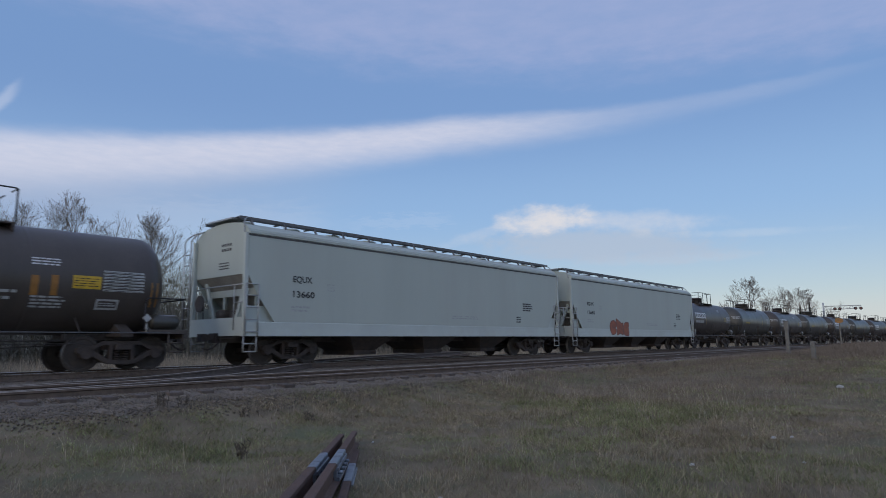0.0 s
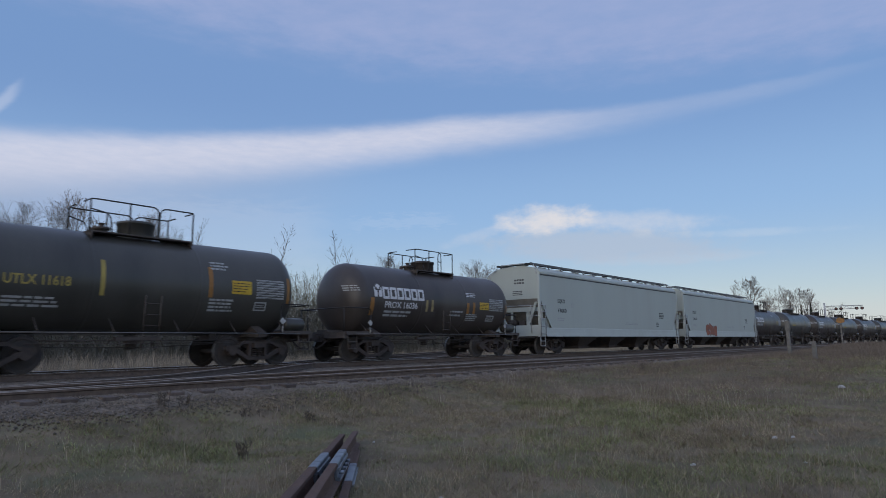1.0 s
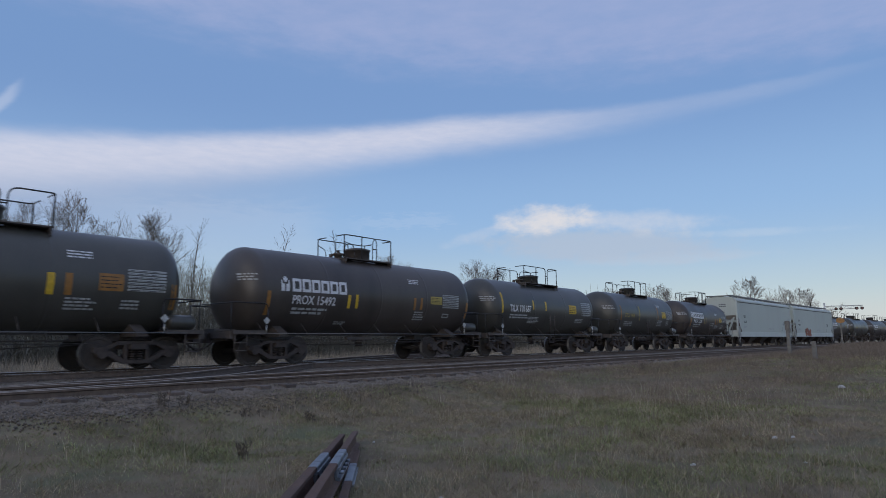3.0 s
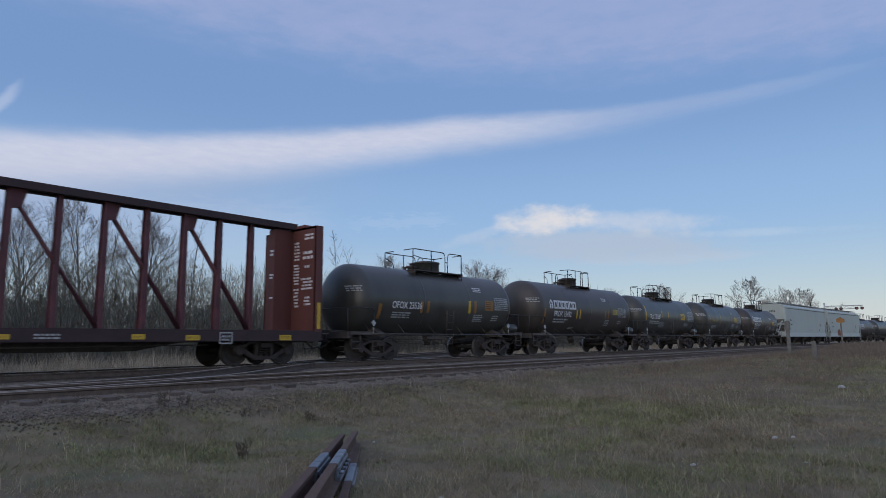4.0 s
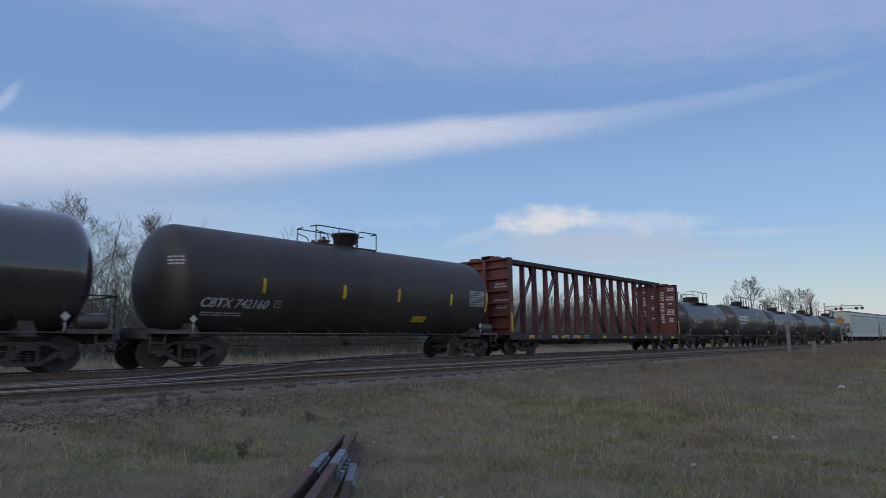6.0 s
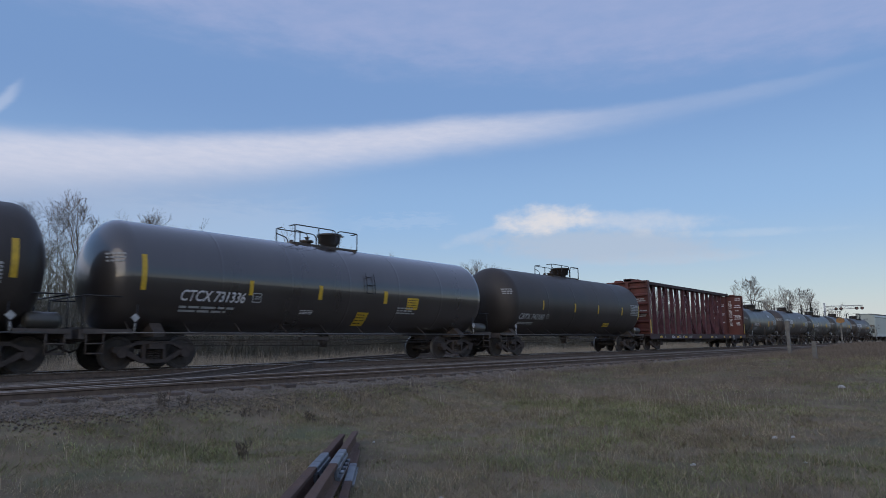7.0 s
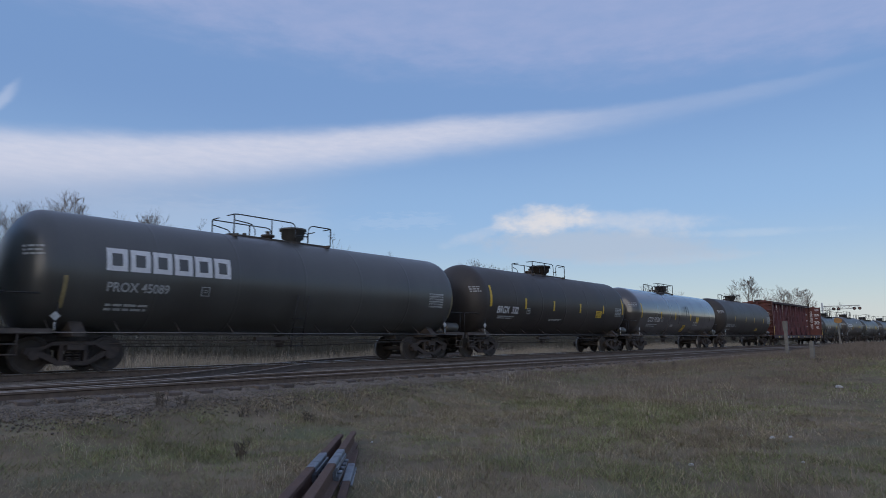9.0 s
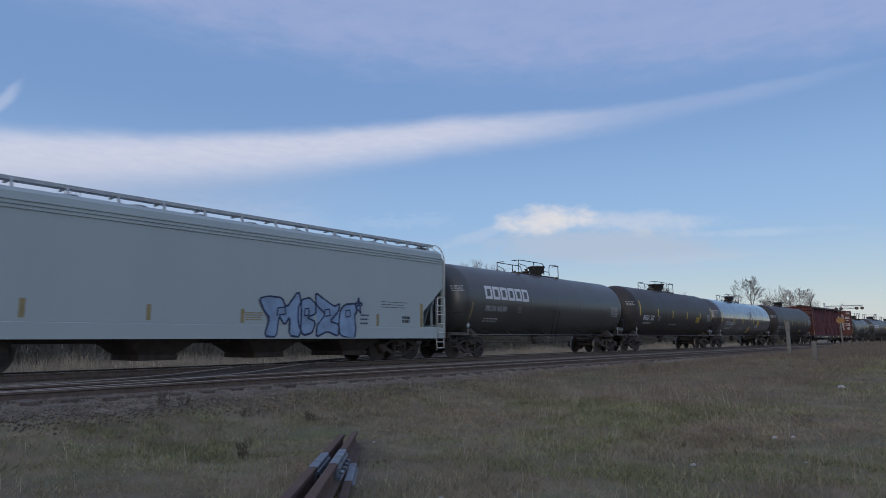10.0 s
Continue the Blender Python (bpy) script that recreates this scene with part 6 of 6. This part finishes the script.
M_HOP = [("text", -7.59, -6.81, 2.63, 2.88, "EQUX", BLACK_INK), ("text", -7.58, -6.70, 2.17, 2.39, "13660", BLACK_INK), ("frame", -6.15, -5.85, 2.45, 2.69),
       ("bars", -7.65, -6.78, 1.69, 1.92, 2, WHITE_DULL), ("bars", 5.98, 6.84, 2.12, 2.54, 4, BLACK_INK), ("bars", 5.41, 5.85, 1.55, 1.88, 3, BLACK_INK),
       ("bars", 0.56, 2.53, 1.63, 1.80, 2, WHITE_DULL), ("bars", -8.60, -8.35, 1.27, 1.37, 1, BLACK_INK), ("bars", -6.24, -5.49, 1.11, 1.21, 1, ORANGE),
       ("bars", -2.83, -1.72, 1.10, 1.25, 2, BLACK_INK)]
M_H = [("stripe", -6.93, -6.78, 2.28, 3.25),
       ("text", -6.31, -4.57, 2.00, 2.33, "BRGX  332", WHITE, 0.15),
       ("stripe", -4.02, -3.88, 2.26, 2.77),
       ("stripe", -1.33, -1.19, 2.25, 2.74),
       ("stripe", 1.50, 1.65, 2.22, 2.72),
       ("stripe", 4.30, 4.44, 2.23, 2.72),
       ("panel", 3.47, 4.18, 2.00, 2.38),
       ("frame", -3.82, -3.52, 2.02, 2.30),
       ("bars", -6.15, -4.55, 1.74, 1.90, 2),
       ("stripe", 6.90, 7.05, 2.26, 3.20),
       ("table", 5.95, 6.75, 2.10, 2.62, 6),
       ("bars", -1.55, -0.15, 1.72, 1.84, 2)]
M_NEW = [("stripe", 7.80, 7.96, 1.29, 2.21, WORN_TAPE), ("stripe", 5.42, 5.54, 1.28, 1.73, WORN_TAPE), ("stripe", -0.22, -0.10, 1.31, 1.74, WORN_TAPE),
         ("stripe", -3.07, -2.95, 1.34, 1.77, WORN_TAPE), ("stripe", -6.05, -5.92, 1.34, 1.80, WORN_TAPE), ("bars", -0.06, 0.60, 1.38, 1.66, 4, WORN_TAPE),
         ("bars", 6.78, 7.25, 1.42, 1.69, 2, BLACK_INK, 0.8), ("bars", 4.62, 5.05, 1.30, 1.74, 3, SPRAY_DARK, 0.4), ("bars", 0.02, 0.49, 0.96, 1.18, 1, SPRAY_DARK, 0.6),
         ("bars", 5.65, 7.2, 1.95, 2.25, 3, EAVE_SHADE_PRINT, 0.25), ("bars", 7.7, 7.95, 1.00, 1.04, 1, BLACK_INK)]
M_CB = [("text", -5.76, -5.35, 0.81, 0.98, "732"), ("text", -4.94, -4.58, 0.81, 0.98, "107"), ("panel", -6.17, -5.76, 0.83, 0.96),
       ("panel", -4.58, -4.08, 0.82, 0.97), ("bars", -3.76, -2.94, 0.82, 0.99, 2), ("panel", -1.40, -0.96, 0.81, 0.96),
       ("panel", 1.30, 1.81, 0.83, 0.95), ("bars", 2.30, 2.88, 0.82, 0.98, 2), ("panel", 4.58, 4.94, 0.82, 0.96),
       ("panel", 6.08, 6.51, 0.79, 0.94), ("panel", 9.22, 9.67, 0.78, 0.95), ("frame", 7.12, 7.55, 0.68, 1.03)]
M_CB += [("panel", -9.29, -8.81, 0.83, 0.97), ("text", -7.09, -6.46, 0.81, 0.98, "NOKL"), ("bars", -8.38, -8.22, 0.82, 0.98, 2)]


TRAIN = []
hop_b = hopper_car(20.9, GREY_HOPPER, GREY_SILL, "pale grey covered hopper car with black lettering", M_HOP, 4)
TRAIN.append(hop_b)
hop_a = hopper_car(41.1, GREY_HOPPER, GREY_SILL, "pale grey covered hopper car with a red sprayed patch", M_HOP, 5)
scrawl(hop_a, Side(1.618), -4.9, -2.2, 0.98, 2.0, SPRAY_RUST, SPRAY_RUST_DARK, SCRAWL_SHAPES[1:], 6)
TRAIN.append(hop_a)
TRAIN.append(tank_car(4.36, 8.83, 1.40, BLACK, 3.85, "short black tank car with a white word mark", M_A, "deck", 1, deck=(1.22, 0.88)))
TRAIN.append(tank_car(-8.14, 8.87, 1.42, BLACK_GREEN, 3.66, "dull black tank car with faded ochre lettering", M_B, "deck", 2, deck=(1.45, 0.88)))
TRAIN.append(tank_car(-20.55, 9.1, 1.40, BLACK_GREEN, 4.10, "black tank car with a high box railing on top", M_C, "deck", 3, deck=(1.62, 0.92)))
TRAIN.append(tank_car(-32.9, 10.2, 1.475, BLACK, 4.28, "black tank car with a white word mark and twin stripes", M_D, "deck", 4, deck=(1.22, 0.86), shift=-0.08, ladder=False))
TRAIN.append(tank_car(-45.56, 8.93, 1.40, BLACK_GREEN, 3.80, "grey-black tank car with a wide top platform", M_E, "deck", 5, deck=(1.60, 0.92), dome_r=0.60))
TRAIN.append(centerbeam_car(-63.33, "empty oxide red centre-beam lumber car", M_CB))
TRAIN.append(tank_car(-83.3, 13.8, 1.70, BLACK_BROWN, 6.70, "long sooty black tank car with yellow stripes", M_F, "narrow", 6, dome_r=0.48, end_rail=False, deck=(1.50, 0.62), shift=-0.3, ladder=False))
TRAIN.append(tank_car(-100.83, 14.95, 1.645, BLACK_GLOSS, 6.65, "long glossy black tank car with yellow stripes", M_G, "narrow", 7, dome_r=0.42, deck=(1.45, 0.62), shift=-0.2, dome_x=0.55, ladder="upper"))
TRAIN.append(tank_car(-118.13, 14.3, 1.68, BLACK_BROWN, 6.70, "long matt black tank car with yellow stripes", M_H, "narrow", 8, dome_r=0.52, deck=(1.70, 0.72), shift=0.03, dome_x=0.10, ladder=False))
TRAIN.append(tank_car(-135.4, 15.0, 1.648, BLACK_SHEEN, 6.80, "long greenish black tank car with a large white word mark", M_I, "narrow", 9, dome_r=0.42, deck=(1.98, 0.75), shift=-0.20, dome_x=0.80))
hop_c = hopper_car(-153.9, GREY_NEW, GREY_NEW, "blue-grey covered hopper car with sprayed blue lettering", M_NEW, 7, half=9.32, eave=4.10, newer=True)
scrawl(hop_c, Side(1.618), 0.58, 4.45, 0.87, 2.38, SPRAY_BLUE, SPRAY_DARK, SCRAWL_SHAPES, 12, (1.3, 0.75, 1.0, 0.9))
scrawl(hop_c, Side(1.618), 4.33, 4.68, 1.72, 2.30, SPRAY_BLUE, SPRAY_DARK, [STAR], 13)
TRAIN.append(hop_c)
M_FAR = [("blocks", -4.07, -1.69, 2.38, 2.82, 6), ("bars", -4.04, -2.23, 1.97, 2.27, 1, WHITE_DULL, 0.6), ("stripe", -1.67, -1.54, 1.91, 2.39, WORN_TAPE),
         ("bars", 1.59, 2.27, 2.98, 3.19, 3), ("panel", 2.78, 3.48, 2.22, 2.54, WORN_TAPE), ("bars", 3.54, 4.59, 2.07, 2.65, 6)]
M_FAR_PLAIN = [("bars", -3.75, -2.0, 2.11, 2.35, 1, OCHRE, 0.5), ("stripe", 1.72, 1.86, 2.05, 2.96, WORN_TAPE), ("bars", 3.34, 4.35, 2.07, 2.69, 6)]
ahead = tank_car(55.9, 9.2, 1.40, BLACK, 3.9, "black tank car with a white word mark farther along the train", M_FAR, "deck", 14, deck=(1.5, 0.9))
behind = tank_car(55.9 + 13.05, 9.2, 1.40, BLACK_GREEN, 3.9, "plain green-black tank car farther along the train", M_FAR_PLAIN, "deck", 15, deck=(1.7, 0.92), dome_r=0.58)
TRAIN += [ahead, behind]
for k_ in range(2, 9):
    c_ = copy_thing(ahead if k_ % 2 == 0 else behind, pose(0, 0, 0))
    c_["x0"] = 55.9 + 13.05 * k_
    TRAIN.append(c_)

# ================= loose rails in the grass =================
def loose_rail(p0, p1, joint, label):
    """A worn rail that lies from p0 (running on towards the viewer) to p1; both are points on the head."""
    thing = empty("loose_rail", 0, 0, 0)
    p0, p1 = Vector(p0), Vector(p1)
    d = (p1 - p0).normalized()
    p0 = p0 - d * 1.3
    path = [p0 + (p1 - p0) * k / 4 for k in range(5)]
    bm = bmesh.new()
    sweep_rail(bm, path)
    ob = part("rail_bar", bm, RUST, thing)
    ob.data.materials.append(RUST)
    flat = Vector((d.x, d.y, 0)).normalized()
    side = Vector((-flat.y, flat.x, 0))
    up = side.cross(d) * -1
    up = up if up.z > 0 else -up
    mid = p1 - d * joint

    def bar(bm, h0, h1, o0, o1, q, ln):
        v = []
        for p in (mid - d * ln, mid + d * ln):
            for o, h in ((o0, h0), (o1, h0), (o1, h1), (o0, h1)):
                v.append(p + side * (q * o) + up * (h - RAIL_H))
        add(bm, v, [(0, 1, 2, 3), (7, 6, 5, 4), (0, 4, 5, 1), (1, 5, 6, 2), (2, 6, 7, 3), (3, 7, 4, 0)])
    for q in (-1, 1):
        bm = bmesh.new()
        for h0, h1, o0, o1 in ((0.020, 0.050, 0.020, 0.066), (0.050, 0.100, 0.014, 0.040), (0.100, 0.128, 0.014, 0.056)):
            bar(bm, h0, h1, o0, o1, q, 0.46)
        for k in range(4):
            p = mid + d * (-0.34 + 0.227 * k) + up * (0.075 - RAIL_H)
            rod(bm, p + side * (q * 0.03), p + side * (q * 0.085), 0.018, 0.018, 6)
        part("joint_bar", bm, BARSTEEL, thing, "bare steel joint bar with bolts")
    bm = bmesh.new()
    v = []
    for p in (mid - d * 0.46, mid + d * 0.46):
        for o, h in ((-0.040, 0.135), (-0.040, 0.160), (-0.030, RAIL_H + 0.004), (0.030, RAIL_H + 0.004), (0.040, 0.160), (0.040, 0.135)):
            v.append(p + side * o + up * (h - RAIL_H))
    add(bm, v, [(0, 1, 7, 6), (1, 2, 8, 7), (2, 3, 9, 8), (3, 4, 10, 9), (4, 5, 11, 10)])
    part("worn_head", bm, BARSTEEL, thing, "bright worn patch on the rail head")
    return tagged(thing, label, "rail", "loose rails in the grass")


loose_rail((2.66, -15.145, -0.327), (5.421, -12.426, -0.486), 2.35, "rusty loose rail with steel joint bars lying in grass")
loose_rail((2.764, -15.265, -0.329), (5.594, -12.477, -0.466), 2.30, "rusty loose rail beside another one in grass")
loose_rail((3.405, -14.815, -0.535), (5.143, -13.023, -0.585), 1.45, "rusty loose rail half sunk in the grass")


# ================= posts, signs and the crossing signal =================
def ray_place(az_off, dist):
    a = radians(YAW - az_off)
    return EYE.x + dist * math.cos(a), EYE.y + dist * math.sin(a)


def marker_post(az_off, dist, height, w, label, cap=False):
    x, y = ray_place(az_off, dist)
    z = float(ground_z(x, y))
    thing = empty("marker_post", x, y, z)
    bm = bmesh.new()
    prism_x(bm, -w, w, [(-w, -0.2), (w, -0.2), (w * 0.9, height), (-w * 0.9, height)])
    part("post", bm, POSTWOOD, thing)
    if cap:
        bm = bmesh.new()
        box(bm, -w * 1.25, w * 1.25, -w * 1.3, w * 1.3, height - 0.42, height - 0.02)
        part("marker_plate", bm, POSTWOOD, thing, "pale marker plate")
    return tagged(thing, label, "post", "posts in the field")


marker_post(28.4, 33.0, 1.55, 0.07, "weathered grey timber post in the grass", True)
marker_post(30.1, 27.0, 0.66, 0.07, "short grey timber post in the grass")


def sign_post():
    x, y = ray_place(32.0, 60.0)
    z = float(ground_z(x, y))
    thing = empty("road_sign", x, y, z)
    bm = bmesh.new()
    box(bm, -0.05, 0.05, -0.05, 0.05, -0.2, 2.6)
    part("post", bm, POSTWOOD, thing)
    bm = bmesh.new()
    a = radians(YAW - 32.0)
    side = Vector((-math.sin(a), math.cos(a), 0))
    back = Vector((math.cos(a), math.sin(a), 0)) * 0.03
    c = Vector((0, 0, 2.35)) - back * 2.5
    v = []
    for o in (Vector((0, 0, 0)), back):
        for s, h in ((0.28, -0.14), (0.28, 0.12), (0.12, 0.22), (-0.28, 0.12), (-0.28, -0.14), (0, -0.22)):
            v.append(c + o + side * s + Vector((0, 0, h)))
    add(bm, v, [tuple(range(6)), tuple(range(11, 5, -1))] + [(i, 6 + i, 6 + (i + 1) % 6, (i + 1) % 6) for i in range(6)])
    part("sign_plate", bm, ORANGE, thing, "yellow-orange sign plate")
    return tagged(thing, "yellow-orange road sign on a thin post", "road sign")


sign_post()


def crossing_signal():
    """A cantilever crossing signal over the road far along the line."""
    x, y = ray_place(31.05, 118.0)
    z = float(ground_z(x, y))
    thing = empty("crossing_signal", x, y, z)
    a = radians(YAW - 31.05)
    right = Vector((math.sin(a), -math.cos(a), 0))

    def at(r, h):
        return tuple(right * r + Vector((0, 0, h)))
    bm = bmesh.new()
    rod(bm, at(0, -0.2), at(0, 6.6), 0.14, 0.12, 10)
    part("mast", bm, PALE, thing)
    bm = bmesh.new()
    pipe(bm, [at(0, 6.05), at(5.1, 6.05)], 0.06, 6)
    pipe(bm, [at(0, 5.45), at(5.1, 5.65)], 0.05, 6)
    for i in range(6):
        pipe(bm, [at(i * 0.84, 5.5), at(i * 0.84 + 0.42, 6.05)], 0.03, 5)
        pipe(bm, [at(i * 0.84 + 0.42, 6.05), at(i * 0.84 + 0.84, 5.55)], 0.03, 5)
    part("arm", bm, PALE, thing, "pale lattice arm")
    for r in (1.55, 2.2, 4.3, 5.0):
        bm = bmesh.new()
        c = Vector(at(r, 5.6))
        f = -Vector((math.cos(a), math.sin(a), 0))
        rod(bm, c, c + f * 0.06, 0.24, 0.24, 14)
        rod(bm, c + f * 0.06, c + f * 0.35, 0.19, 0.21, 12)
        part("signal_head", bm, BLACK_INK, thing, "black round signal head")
        bm = bmesh.new()
        rod(bm, c + f * 0.36, c + f * 0.37, 0.11, 0.11, 12)
        part("lens", bm, SPRAY_RUST_DARK, thing, "round signal lens")
    return tagged(thing, "cantilever crossing signal with red lenses over a road", "crossing signal")


crossing_signal()


def field_stone(x, y, s, mat, label):
    dist = x * 1.7 - y
    z = float(ground_z(x, y))
    bm = bmesh.new()
    bmesh.ops.create_icosphere(bm, subdivisions=2, radius=s)
    rnd = random.Random(int(dist * 100))
    for v in bm.verts:
        v.co *= 1 + 0.22 * noise.noise(v.co / s * 1.3 + Vector((dist, 0, 0)))
        v.co.z *= 0.6
    ob = new("stone", done("stone", bm, mat))
    ob.location = (x, y, z + s * 0.25)
    ob.rotation_euler = (0.2, 0.1, rnd.uniform(0, 6))
    return tagged(ob, label, "stone", "stones in the field")


PALE_STONE = material("pale_limestone", (0.46, 0.45, 0.43), 0.85, spread=0.15, scale=20.0)
for x_, y_, s_ in [(6.71, -16.36, 0.030), (16.1, -16.25, 0.075), (9.0, -16.58, 0.035), (9.2, -16.75, 0.025), (9.06, -16.2, 0.022), (3.9, -15.4, 0.022), (7.6, -17.2, 0.02), (5.8, -12.6, 0.02)]:
    field_stone(x_, y_, s_, PALE_STONE, "pale stone lying in the grass")

# ================= sleepers =================
def sleepers():
    bm = bmesh.new()
    box(bm, -0.115, 0.115, -1.30, 1.30, -0.16, 0.0, 0.012)
    me = done("sleeper", bm, TIE)
    rnd = random.Random(9)

    def lay(owner, path, step, z, lo, hi, skip=None):
        acc = 0.0
        for a, b in zip(path, path[1:]):
            d = b - a
            ln = d.length
            while acc < ln:
                q = a + d * (acc / ln)
                acc += step
                if not (lo < q.x < hi) or (skip and skip(q)):
                    continue
                ob = new("sleeper", me)
                ob.parent = owner
                ob.location = (q.x, q.y + rnd.uniform(-0.04, 0.04), z + rnd.uniform(-0.012, 0.006))
                ob.rotation_euler = (0, 0, math.atan2(d.y, d.x) + rnd.uniform(-0.02, 0.02))
            acc -= ln
    lay(bpy.data.objects["main_track"], [q for q in straight if -30 < q.x < 160], 0.55, -RAIL_H - 0.006, -8, 150)
    lay(bpy.data.objects["side_track"], [q for q in side_path if -30 < q.x < 150], 0.55, -RAIL_H + 0.046, -6, 140)
    lay(bpy.data.objects["connecting_track"], link_centre, 0.6, -RAIL_H - 0.012, 6.0, 40, lambda q: abs(q.y) < 1.6)


sleepers()


# ================= the train runs =================
def run(t):
    """Metres that the train has gone along the line at t seconds; it slows very slightly."""
    return 16.551 * t - 0.0324 * (t - 5.0) ** 2


def on_line(d):
    """The place on the line d metres along it."""
    u = min(max(d - BEND_FROM, 0.0), BEND_TO - BEND_FROM)
    x = d - (2 * BEND) ** 2 * u ** 3 / 6
    return x, float(line_y(x))


def car_pose(d):
    """A car whose two bogies both stand on the line."""
    (x0, y0), (x1, y1) = on_line(d - 5.0), on_line(d + 5.0)
    return pose((x0 + x1) / 2, (y0 + y1) / 2, 0, 0, 0, math.degrees(math.atan2(y1 - y0, x1 - x0)))


def motions():
    steps = [i / 2 for i in range(21)]
    frames = [i / FPS for i in range(int(10 * FPS) + 1)]
    for k, car in enumerate(TRAIN):
        x0 = car["x0"]
        walk(car, [(t, car_pose(x0 + run(t))) for t in steps])
        phase = (k * 37) % 90
        for truck in car.children:
            if not truck.name.startswith("truck"):
                continue
            for wheel in truck.children:
                if wheel.name.startswith("wheelset"):
                    q = wheel.location.copy()
                    walk(wheel, [(t, pose(q.x, 0, q.z, 0, phase + math.degrees(run(t) / WHEEL_R), 0)) for t in frames])


motions()
